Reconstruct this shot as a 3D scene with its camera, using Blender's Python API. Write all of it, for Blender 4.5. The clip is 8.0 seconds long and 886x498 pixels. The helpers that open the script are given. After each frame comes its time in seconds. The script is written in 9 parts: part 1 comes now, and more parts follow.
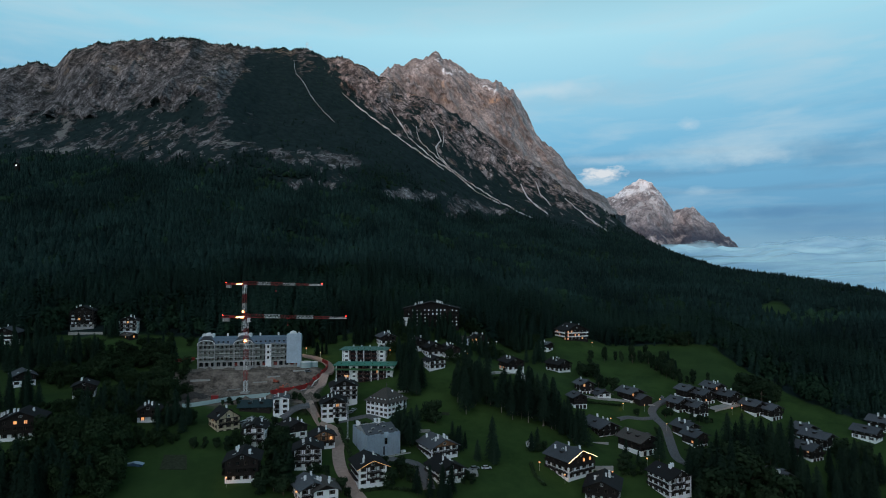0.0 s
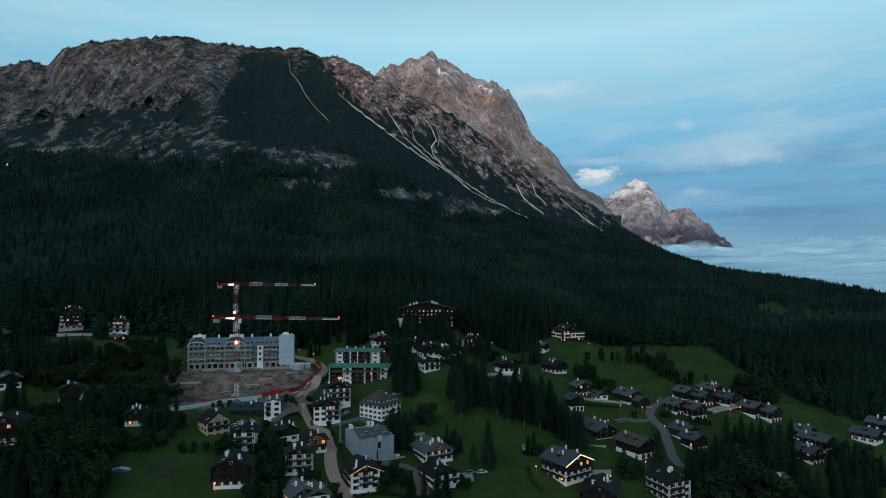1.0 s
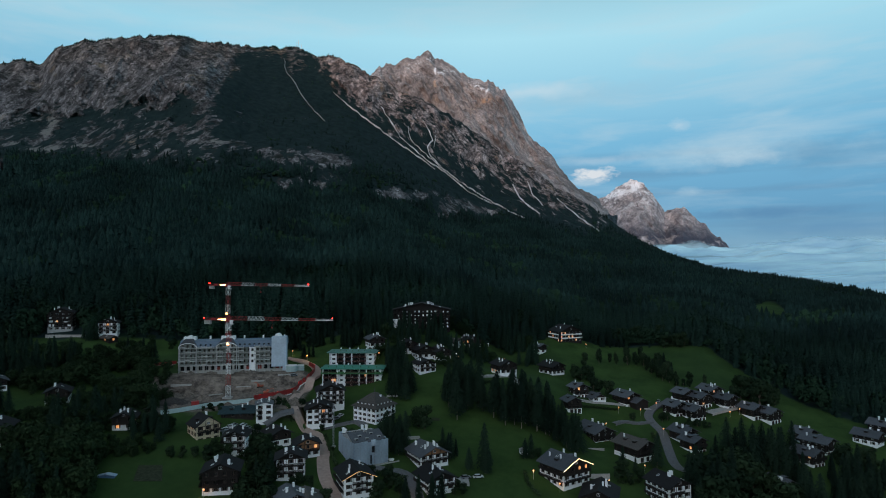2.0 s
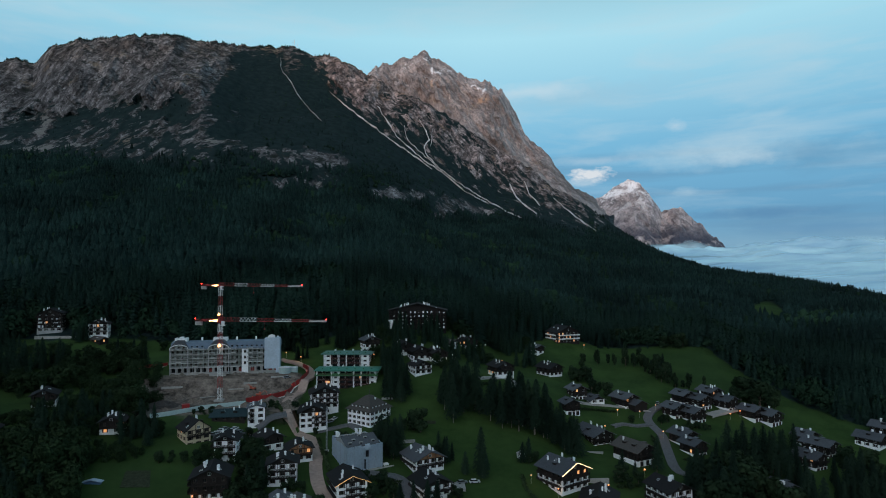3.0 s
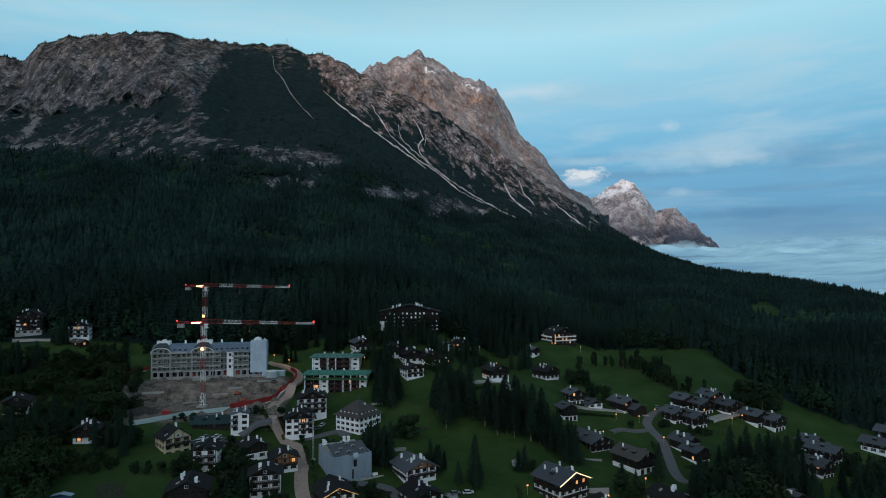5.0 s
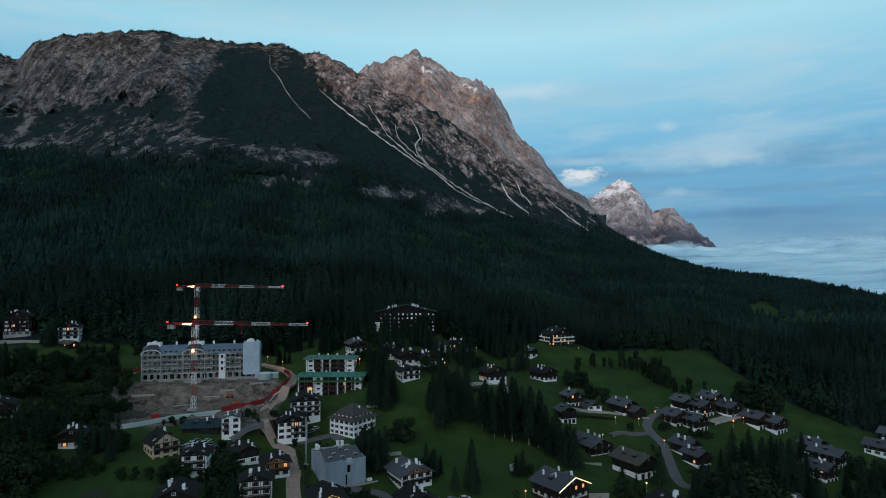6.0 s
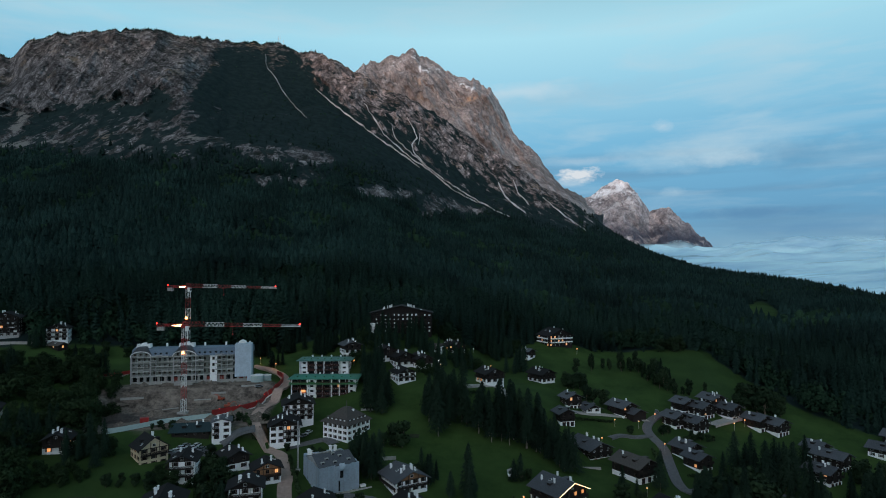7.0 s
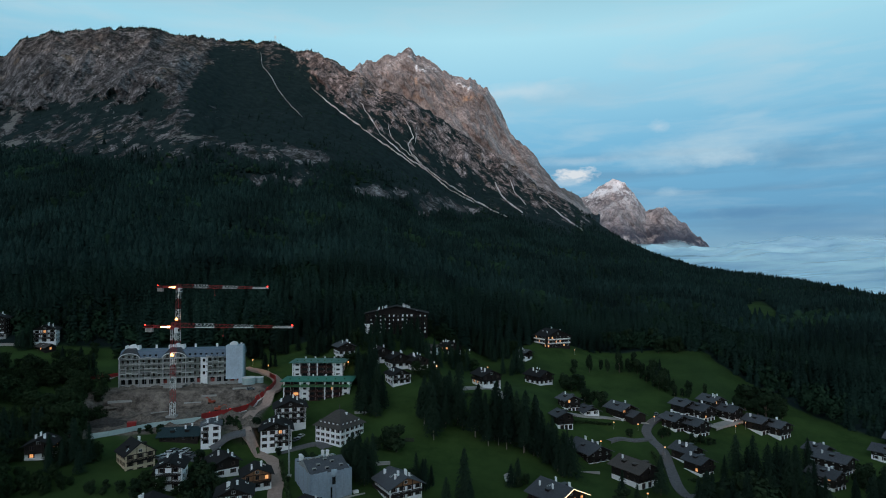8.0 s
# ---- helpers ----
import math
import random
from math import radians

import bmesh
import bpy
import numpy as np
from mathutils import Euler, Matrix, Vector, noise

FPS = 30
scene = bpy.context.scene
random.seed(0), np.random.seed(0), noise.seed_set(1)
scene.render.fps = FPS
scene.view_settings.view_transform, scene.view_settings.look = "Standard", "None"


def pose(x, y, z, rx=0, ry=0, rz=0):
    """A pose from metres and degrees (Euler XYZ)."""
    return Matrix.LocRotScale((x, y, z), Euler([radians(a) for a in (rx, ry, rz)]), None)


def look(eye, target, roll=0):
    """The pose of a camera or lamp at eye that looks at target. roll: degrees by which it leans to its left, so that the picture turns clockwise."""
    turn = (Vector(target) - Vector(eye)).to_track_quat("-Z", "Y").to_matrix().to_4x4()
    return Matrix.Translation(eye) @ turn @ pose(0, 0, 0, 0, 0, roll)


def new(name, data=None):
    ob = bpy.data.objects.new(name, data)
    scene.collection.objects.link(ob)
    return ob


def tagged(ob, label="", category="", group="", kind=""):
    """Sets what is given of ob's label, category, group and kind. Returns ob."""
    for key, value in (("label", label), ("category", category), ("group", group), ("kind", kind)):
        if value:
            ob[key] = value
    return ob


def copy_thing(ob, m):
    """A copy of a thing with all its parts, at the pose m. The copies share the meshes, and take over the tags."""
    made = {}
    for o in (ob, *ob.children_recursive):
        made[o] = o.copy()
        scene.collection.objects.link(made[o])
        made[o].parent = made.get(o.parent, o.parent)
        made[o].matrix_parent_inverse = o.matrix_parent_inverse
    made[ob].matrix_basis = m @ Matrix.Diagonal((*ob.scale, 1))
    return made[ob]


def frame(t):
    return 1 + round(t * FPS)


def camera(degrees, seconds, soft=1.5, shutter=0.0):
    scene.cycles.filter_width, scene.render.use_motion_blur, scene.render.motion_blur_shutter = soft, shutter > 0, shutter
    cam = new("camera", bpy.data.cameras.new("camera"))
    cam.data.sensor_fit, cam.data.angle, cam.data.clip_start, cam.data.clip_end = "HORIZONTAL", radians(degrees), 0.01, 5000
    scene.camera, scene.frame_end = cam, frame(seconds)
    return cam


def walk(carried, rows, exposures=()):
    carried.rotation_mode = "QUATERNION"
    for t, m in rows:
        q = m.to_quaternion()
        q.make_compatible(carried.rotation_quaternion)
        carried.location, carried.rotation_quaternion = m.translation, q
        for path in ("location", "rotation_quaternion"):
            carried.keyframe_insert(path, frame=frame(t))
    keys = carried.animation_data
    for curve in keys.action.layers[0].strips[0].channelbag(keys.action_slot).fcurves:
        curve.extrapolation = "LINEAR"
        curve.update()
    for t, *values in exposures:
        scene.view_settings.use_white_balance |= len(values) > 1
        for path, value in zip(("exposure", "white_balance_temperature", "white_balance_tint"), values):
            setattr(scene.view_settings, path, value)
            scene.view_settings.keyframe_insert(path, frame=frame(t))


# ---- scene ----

# ---------------------------------------------------------------- camera
cam = camera(73, 8.0, soft=1.0)
PATH = [
    (0.0, look((0.000, 0.000, 100.000), (0.000, 99.943, 103.363), 0.000)),
    (0.5, look((0.214, 2.718, 99.982), (0.594, 102.660, 103.362), -0.010)),
    (1.0, look((0.440, 5.467, 99.966), (1.167, 105.407, 103.361), -0.019)),
    (1.5, look((0.678, 8.247, 99.953), (1.724, 108.184, 103.361), -0.028)),
    (2.0, look((0.927, 11.059, 99.942), (2.268, 110.991, 103.361), -0.036)),
    (2.5, look((1.187, 13.902, 99.934), (2.803, 113.830, 103.361), -0.044)),
    (3.0, look((1.460, 16.776, 99.928), (3.332, 116.699, 103.362), -0.052)),
    (3.5, look((1.743, 19.681, 99.924), (3.859, 119.600, 103.363), -0.059)),
    (4.0, look((2.039, 22.618, 99.923), (4.388, 122.531, 103.365), -0.066)),
    (4.5, look((2.346, 25.586, 99.924), (4.923, 125.493, 103.367), -0.073)),
    (5.0, look((2.664, 28.585, 99.928), (5.467, 128.486, 103.369), -0.080)),
    (5.5, look((2.994, 31.615, 99.934), (6.023, 131.510, 103.371), -0.087)),
    (6.0, look((3.336, 34.677, 99.942), (6.596, 134.565, 103.374), -0.094)),
    (6.5, look((3.689, 37.770, 99.953), (7.190, 137.650, 103.378), -0.102)),
    (7.0, look((4.054, 40.894, 99.966), (7.807, 140.765, 103.382), -0.109)),
    (7.5, look((4.430, 44.049, 99.982), (8.452, 143.910, 103.386), -0.117)),
    (8.0, look((4.818, 47.236, 100.000), (9.128, 147.086, 103.390), -0.125)),
]
walk(cam, PATH)

# ---------------------------------------------------------------- world and sun
def link(tree, a, b):
    tree.links.new(a, b)


def node(tree, kind, **sets):
    n = tree.nodes.new(kind)
    for key, value in sets.items():
        n.inputs[key.replace("_", " ")].default_value = value
    return n


def mixer(tree, blend, fac, a, b):
    """A colour mix; fac, a and b are sockets or values. Returns its output."""
    n = tree.nodes.new("ShaderNodeMix")
    n.data_type, n.blend_type = "RGBA", blend
    for socket, value in ((n.inputs[0], fac), (n.inputs[6], a), (n.inputs[7], b)):
        if isinstance(value, bpy.types.NodeSocket):
            link(tree, value, socket)
        elif isinstance(value, tuple):
            socket.default_value = (*value[:3], 1)
        else:
            socket.default_value = value
    return n.outputs[2]


def ramp(tree, source, stops):
    n = tree.nodes.new("ShaderNodeValToRGB")
    link(tree, source, n.inputs[0])
    el = n.color_ramp.elements
    while len(el) < len(stops):
        el.new(0.5)
    for e, (at, c) in zip(el, stops):
        e.position = at
        e.color = (*c, 1) if isinstance(c, tuple) else (c, c, c, 1)
    return n.outputs[0]


def build_world():
    w = bpy.data.worlds.new("dusk_sky")
    scene.world = w
    w.use_nodes = True
    t = w.node_tree
    t.nodes.clear()
    out, bg = t.nodes.new("ShaderNodeOutputWorld"), t.nodes.new("ShaderNodeBackground")
    sky = t.nodes.new("ShaderNodeTexSky")
    sky.sky_type, sky.sun_disc = "NISHITA", False
    sky.sun_elevation, sky.sun_rotation = radians(4.2), radians(200)
    sky.altitude, sky.air_density, sky.dust_density, sky.ozone_density = 1300, 1.0, 0.6, 2.2
    geo = t.nodes.new("ShaderNodeTexCoord")
    sep = t.nodes.new("ShaderNodeSeparateXYZ")
    link(t, geo.outputs["Generated"], sep.inputs[0])
    # thin high cloud gives the dusk sky an even pale cyan, deeper blue near the horizon
    veil = ramp(t, sep.outputs[2], [(0.0, (0.22, 0.42, 0.62)), (0.08, (0.118, 0.345, 0.60)), (0.20, (0.21, 0.535, 0.78)),
                                    (0.36, (0.485, 0.865, 1.0)), (0.60, (0.13, 0.26, 0.36)), (1.0, (0.05, 0.11, 0.17))])
    lit = mixer(t, "MULTIPLY", 1.0, sky.outputs[0], (0.12, 0.12, 0.12))
    east = t.nodes.new("ShaderNodeMapRange")
    east.inputs[1].default_value, east.inputs[2].default_value = -0.7, 0.7
    link(t, sep.outputs[0], east.inputs[0])
    veil = mixer(t, "MULTIPLY", 1.0, veil, ramp(t, east.outputs[0], [(0.0, (0.70, 0.81, 0.87)), (0.3, (0.87, 0.93, 0.96)), (0.55, (1.0, 1.0, 1.0)), (0.9, (0.93, 0.95, 0.96))]))
    base = mixer(t, "MIX", 0.82, lit, veil)
    # streaky cloud layers
    mp = t.nodes.new("ShaderNodeMapping")
    link(t, geo.outputs["Generated"], mp.inputs[0])
    mp.inputs["Scale"].default_value = (1.0, 1.0, 5.5)
    n1 = node(t, "ShaderNodeTexNoise", Scale=5.0, Detail=7.0, Roughness=0.55, Distortion=0.35)
    link(t, mp.outputs[0], n1.inputs["Vector"])
    c1 = ramp(t, n1.outputs[0], [(0.48, 0.0), (0.70, 1.0)])
    mp2 = t.nodes.new("ShaderNodeMapping")
    link(t, geo.outputs["Generated"], mp2.inputs[0])
    mp2.inputs["Scale"].default_value = (1.0, 1.0, 14.0)
    mp2.inputs["Location"].default_value = (3.1, 0.7, 1.9)
    n2 = node(t, "ShaderNodeTexNoise", Scale=2.6, Detail=6.0, Roughness=0.5)
    link(t, mp2.outputs[0], n2.inputs["Vector"])
    c2 = ramp(t, n2.outputs[0], [(0.52, 0.0), (0.70, 1.0)])
    low = ramp(t, sep.outputs[2], [(0.02, 0.0), (0.09, 0.26), (0.22, 0.42), (0.45, 0.3), (1.0, 0.3)])
    k1 = mixer(t, "MULTIPLY", 1.0, c1, low)
    col = mixer(t, "MIX", k1, base, (0.52, 0.66, 0.74))
    low2 = ramp(t, sep.outputs[2], [(0.02, 0.55), (0.16, 0.45), (0.24, 0.0)])
    k2 = mixer(t, "MULTIPLY", 1.0, c2, low2)
    col = mixer(t, "MIX", k2, col, (0.13, 0.27, 0.43))
    billow = t.nodes.new("ShaderNodeMapping")
    link(t, geo.outputs["Generated"], billow.inputs[0])
    billow.inputs["Scale"].default_value = (2.0, 2.0, 4.0)
    # single clouds: direction, breadth across and upward, cover, colour, where they begin and end to fray, size of their billows
    for at, wide, tall, thick, tint, near, far, fluff in (
        ((0.2554, 0.9549, 0.1517), 0.036, 0.012, 0.95, (0.72, 0.76, 0.80), 1.5, 2.15, 30),
        ((0.2438, 0.9596, 0.1406), 0.046, 0.006, 0.6, (0.50, 0.63, 0.73), 1.4, 2.2, 14),
        ((0.4332, 0.8841, 0.1751), 0.12, 0.02, 0.5, (0.50, 0.66, 0.75), 1.2, 2.5, 9),
        ((0.4539, 0.8757, 0.165), 0.06, 0.01, 0.45, (0.62, 0.76, 0.83), 1.3, 2.3, 14),
        ((0.2278, 0.9342, 0.2745), 0.14, 0.02, 0.55, (0.34, 0.56, 0.70), 1.2, 2.5, 9),
        ((0.1585, 0.9453, 0.2851), 0.08, 0.012, 0.5, (0.60, 0.74, 0.82), 1.2, 2.4, 9),
        ((0.3722, 0.9017, 0.22), 0.014, 0.008, 0.35, (0.66, 0.74, 0.80), 1.3, 2.3, 16),
        ((0.258, 0.9504, 0.1737), 0.075, 0.007, 0.55, (0.42, 0.58, 0.71), 1.3, 2.3, 12),
        ((0.5548, 0.8159, 0.1631), 0.13, 0.018, 0.6, (0.135, 0.32, 0.50), 1.2, 2.5, 8),
        ((0.4927, 0.8662, 0.0833), 0.1, 0.008, 0.8, (0.11, 0.27, 0.46), 1.3, 2.3, 10),
        ((0.5596, 0.8266, 0.0599), 0.09, 0.009, 0.6, (0.13, 0.30, 0.49), 1.3, 2.3, 10),
        ((0.3937, 0.9113, 0.1205), 0.02, 0.007, 0.35, (0.50, 0.66, 0.76), 1.3, 2.3, 14)):
        off = t.nodes.new("ShaderNodeVectorMath")
        off.operation = "SUBTRACT"
        link(t, geo.outputs["Generated"], off.inputs[0])
        off.inputs[1].default_value = at
        sc = t.nodes.new("ShaderNodeVectorMath")
        sc.operation = "MULTIPLY"
        link(t, off.outputs[0], sc.inputs[0])
        sc.inputs[1].default_value = (1 / wide, 1 / wide, 1 / tall)
        ln = t.nodes.new("ShaderNodeVectorMath")
        ln.operation = "LENGTH"
        link(t, sc.outputs[0], ln.inputs[0])
        pf = node(t, "ShaderNodeTexNoise", Scale=fluff, Detail=6.0, Roughness=0.6)
        link(t, billow.outputs[0], pf.inputs["Vector"])
        ad = t.nodes.new("ShaderNodeMath")
        ad.operation = "MULTIPLY_ADD"
        link(t, pf.outputs[0], ad.inputs[0])
        ad.inputs[1].default_value = 2.2
        link(t, ln.outputs["Value"], ad.inputs[2])
        mask = t.nodes.new("ShaderNodeMapRange")
        mask.inputs[1].default_value, mask.inputs[2].default_value, mask.inputs[3].default_value, mask.inputs[4].default_value = near, far, thick, 0.0
        link(t, ad.outputs[0], mask.inputs[0])
        col = mixer(t, "MIX", mask.outputs[0], col, tint)
    # a sea of cloud fills the far valleys below the horizon
    mp3 = t.nodes.new("ShaderNodeMapping")
    link(t, geo.outputs["Generated"], mp3.inputs[0])
    mp3.inputs["Scale"].default_value = (1.0, 1.0, 2.4)
    sea = node(t, "ShaderNodeTexNoise", Scale=7.0, Detail=7.0, Roughness=0.6, Distortion=0.3)
    link(t, mp3.outputs[0], sea.inputs["Vector"])
    up = t.nodes.new("ShaderNodeMath")
    up.operation = "MULTIPLY_ADD"
    link(t, sea.outputs[0], up.inputs[0])
    up.inputs[1].default_value = -0.035
    link(t, sep.outputs[2], up.inputs[2])
    lift = t.nodes.new("ShaderNodeMapRange")
    lift.inputs[1].default_value, lift.inputs[2].default_value, lift.inputs[3].default_value, lift.inputs[4].default_value = 0.012, 0.026, 1.0, 0.0
    link(t, up.outputs[0], lift.inputs[0])
    tops = mixer(t, "MIX", ramp(t, sea.outputs[0], [(0.35, 0.0), (0.62, 1.0)]), (0.14, 0.31, 0.48), (0.29, 0.50, 0.63))
    col = mixer(t, "MIX", lift.outputs[0], col, tops)
    # afterglow round the place where the sun has gone
    way = t.nodes.new("ShaderNodeVectorMath")
    way.operation = "DOT_PRODUCT"
    link(t, geo.outputs["Generated"], way.inputs[0])
    way.inputs[1].default_value = (-0.34, -0.91, 0.24)
    halo = ramp(t, way.outputs["Value"], [(0.45, 0.0), (0.97, 1.0)])
    col = mixer(t, "ADD", halo, col, (1.02, 0.98, 1.04))
    link(t, col, bg.inputs[0])
    bg.inputs[1].default_value = 1.0
    link(t, bg.outputs[0], out.inputs[0])
    sun = new("sun", bpy.data.lights.new("sun", "SUN"))
    sun.data.energy, sun.data.angle, sun.data.color = 1.45, radians(7), (1.0, 0.69, 0.54)
    sun.matrix_world = look((-420, -1150, 90), (0, 0, 0))


build_world()

# ---------------------------------------------------------------- materials
def material(name):
    m = bpy.data.materials.new(name)
    m.use_nodes = True
    t = m.node_tree
    return m, t, t.nodes["Principled BSDF"]


def surface(name, colour, rough=0.8, metal=0.0, grain=1.0, spread=0.25, bump=0.3, stain=0.0, stretch=(1, 1, 1), per_object=0.0, island=0.0):
    """A worn surface: fine grain (size 1/grain m), broad stains, a fine relief and a little difference from piece to piece."""
    m, t, b = material(name)
    co = t.nodes.new("ShaderNodeTexCoord")
    mp = t.nodes.new("ShaderNodeMapping")
    link(t, co.outputs["Object"], mp.inputs[0])
    mp.inputs["Scale"].default_value = stretch
    fine = node(t, "ShaderNodeTexNoise", Scale=grain, Detail=5.0, Roughness=0.6)
    broad = node(t, "ShaderNodeTexNoise", Scale=grain * 0.13, Detail=4.0, Roughness=0.6)
    for n in (fine, broad):
        link(t, mp.outputs[0], n.inputs["Vector"])
    dark = tuple(c * (1 - spread) for c in colour)
    light = tuple(min(1, c * (1 + spread)) for c in colour)
    col = mixer(t, "MIX", ramp(t, fine.outputs[0], [(0.3, 0.0), (0.7, 1.0)]), dark, light)
    if stain:
        grey = tuple(c * 0.45 + 0.02 for c in colour)
        col = mixer(t, "MIX", ramp(t, broad.outputs[0], [(0.45, 0.0), (0.75, stain)]), col, grey)
    if per_object or island:
        if island:
            rnd = t.nodes.new("ShaderNodeNewGeometry").outputs["Random Per Island"]
        else:
            rnd = t.nodes.new("ShaderNodeObjectInfo").outputs["Random"]
        k = max(per_object, island)
        col = mixer(t, "MULTIPLY", 1.0, col, ramp(t, rnd, [(0.0, 1.0 - k), (1.0, 1.0)]))
    link(t, col, b.inputs["Base Color"])
    b.inputs["Roughness"].default_value, b.inputs["Metallic"].default_value = rough, metal
    b.inputs["Specular IOR Level"].default_value = 0.5 if rough < 0.55 else 0.15
    if bump:
        bp = node(t, "ShaderNodeBump", Strength=bump, Distance=0.05)
        link(t, fine.outputs[0], bp.inputs["Height"])
        link(t, bp.outputs[0], b.inputs["Normal"])
    return m


def glow(name, colour, strength):
    m, t, b = material(name)
    b.inputs["Base Color"].default_value = (*colour, 1)
    b.inputs["Emission Color"].default_value = (*colour, 1)
    b.inputs["Emission Strength"].default_value = strength
    return m


def fractured(t, co, streak, dark, light, size):
    """Broken rock: blocks of two sizes, tilted and drawn out downhill, with dark joints between them."""
    warp = node(t, "ShaderNodeTexNoise", Scale=size * 0.6, Detail=6.0, Roughness=0.65)
    link(t, co, warp.inputs["Vector"])
    off = t.nodes.new("ShaderNodeVectorMath")
    off.operation = "MULTIPLY_ADD"
    link(t, warp.outputs["Color"], off.inputs[0])
    off.inputs[1].default_value = (1.1 / size,) * 3
    link(t, co, off.inputs[2])
    cells = []
    for k, (scale, tilt) in enumerate(((size, 0.45), (size * 3.3, -0.5), (size * 9, 0.3))):
        mp = t.nodes.new("ShaderNodeMapping")
        mp.inputs["Scale"].default_value, mp.inputs["Rotation"].default_value = (1.0, 0.3, 0.42), (0.0, tilt, 0.0)
        link(t, off.outputs[0], mp.inputs[0])
        v = node(t, "ShaderNodeTexVoronoi", Scale=scale)
        link(t, mp.outputs[0], v.inputs["Vector"])
        cells.append(v.outputs["Color"])
        if k == 1:
            e = node(t, "ShaderNodeTexVoronoi", Scale=scale)
            e.feature = "DISTANCE_TO_EDGE"
            link(t, mp.outputs[0], e.inputs["Vector"])
            joint = ramp(t, e.outputs["Distance"], [(0.0, 0.45), (0.09, 1.0)])
    mixed = mixer(t, "MIX", 0.5, mixer(t, "MIX", 0.45, cells[0], cells[1]), mixer(t, "MIX", 0.4, streak, cells[2]))
    grey = t.nodes.new("ShaderNodeRGBToBW")
    link(t, mixed, grey.inputs[0])
    col = mixer(t, "MIX", ramp(t, grey.outputs[0], [(0.35, 0.0), (0.63, 1.0)]), dark, light)
    return mixer(t, "MULTIPLY", 1.0, col, joint)


def ground_material():
    """Forest soil, meadow, bare earth, rock and scree, mixed by the cover of the land."""
    m, t, b = material("land")
    co = t.nodes.new("ShaderNodeTexCoord")
    att = t.nodes.new("ShaderNodeAttribute")
    att.attribute_name = "cover"
    sep = t.nodes.new("ShaderNodeSeparateColor")
    link(t, att.outputs["Color"], sep.inputs[0])
    geo = t.nodes.new("ShaderNodeNewGeometry")

    def noise_at(scale, detail=6.0, rough=0.6, stretch=None):
        n = node(t, "ShaderNodeTexNoise", Scale=scale, Detail=detail, Roughness=rough)
        if stretch:
            mp = t.nodes.new("ShaderNodeMapping")
            mp.vector_type = "TEXTURE"
            mp.inputs["Scale"].default_value = tuple(1 / q for q in stretch[0])
            mp.inputs["Rotation"].default_value = stretch[1]
            link(t, co.outputs["Object"], mp.inputs[0])
            link(t, mp.outputs[0], n.inputs["Vector"])
        else:
            link(t, co.outputs["Object"], n.inputs["Vector"])
        return n.outputs[0]

    big, mid, fine = noise_at(0.012), noise_at(0.06), noise_at(0.4)
    # soil and low scrub under the wood
    soil = mixer(t, "MIX", ramp(t, mid, [(0.35, 0.0), (0.65, 1.0)]), (0.0095, 0.0185, 0.0190), (0.018, 0.0315, 0.0310))
    # mown and grazed meadow
    grass = mixer(t, "MIX", ramp(t, mid, [(0.35, 0.0), (0.68, 1.0)]), (0.0225, 0.047, 0.012), (0.044, 0.082, 0.0215))
    grass = mixer(t, "MIX", ramp(t, fine, [(0.4, 0.0), (0.8, 0.5)]), grass, (0.050, 0.082, 0.026))
    grass = mixer(t, "MIX", ramp(t, big, [(0.4, 0.0), (0.62, 0.55)]), grass, (0.022, 0.043, 0.0145))
    # rock: pale ribs leaning down the wall, darker strokes across them, rusty breaks
    ribs = noise_at(0.030, 8.0, 0.66, ((1.0, 0.2, 0.28), (0.0, 0.26, 0.0)))
    streak = noise_at(0.075, 9.0, 0.70, ((1.0, 0.2, 0.36), (0.0, 0.40, 0.0)))
    fleck = noise_at(0.17, 8.0, 0.74, ((1.0, 0.25, 0.6), (0.0, 0.7, 0.0)))
    rock = mixer(t, "MIX", ramp(t, ribs, [(0.36, 0.0), (0.66, 1.0)]), (0.074, 0.066, 0.066), (0.190, 0.165, 0.159))
    rock = mixer(t, "MULTIPLY", 1.0, rock, ramp(t, streak, [(0.35, 0.60), (0.50, 0.95), (0.66, 1.35)]))
    blocks = fractured(t, co.outputs["Object"], streak, (0.055, 0.049, 0.050), (0.270, 0.236, 0.226), 0.034)
    rock = mixer(t, "MIX", 0.5, rock, blocks)
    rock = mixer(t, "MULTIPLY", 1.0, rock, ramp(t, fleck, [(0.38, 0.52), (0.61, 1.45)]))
    # knobs lightened and hollows darkened in the colour, a few metres across
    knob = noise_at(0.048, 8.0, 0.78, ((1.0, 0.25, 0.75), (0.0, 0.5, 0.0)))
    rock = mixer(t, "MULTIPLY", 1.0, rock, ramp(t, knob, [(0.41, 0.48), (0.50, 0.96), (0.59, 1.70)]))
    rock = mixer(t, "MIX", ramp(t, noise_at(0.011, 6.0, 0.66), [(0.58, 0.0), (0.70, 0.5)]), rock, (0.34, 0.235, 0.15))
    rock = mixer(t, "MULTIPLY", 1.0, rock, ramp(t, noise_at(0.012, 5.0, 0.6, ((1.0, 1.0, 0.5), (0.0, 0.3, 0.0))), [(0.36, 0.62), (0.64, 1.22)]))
    place = t.nodes.new("ShaderNodeSeparateXYZ")
    link(t, co.outputs["Object"], place.inputs[0])
    over = t.nodes.new("ShaderNodeMapRange")
    over.inputs[1].default_value, over.inputs[2].default_value = -480, -300
    link(t, place.outputs[0], over.inputs[0])
    # the cliffs in the wood below the spur stay out of the brightened part
    beyond = t.nodes.new("ShaderNodeMapRange")
    beyond.inputs[1].default_value, beyond.inputs[2].default_value = 1490, 1600
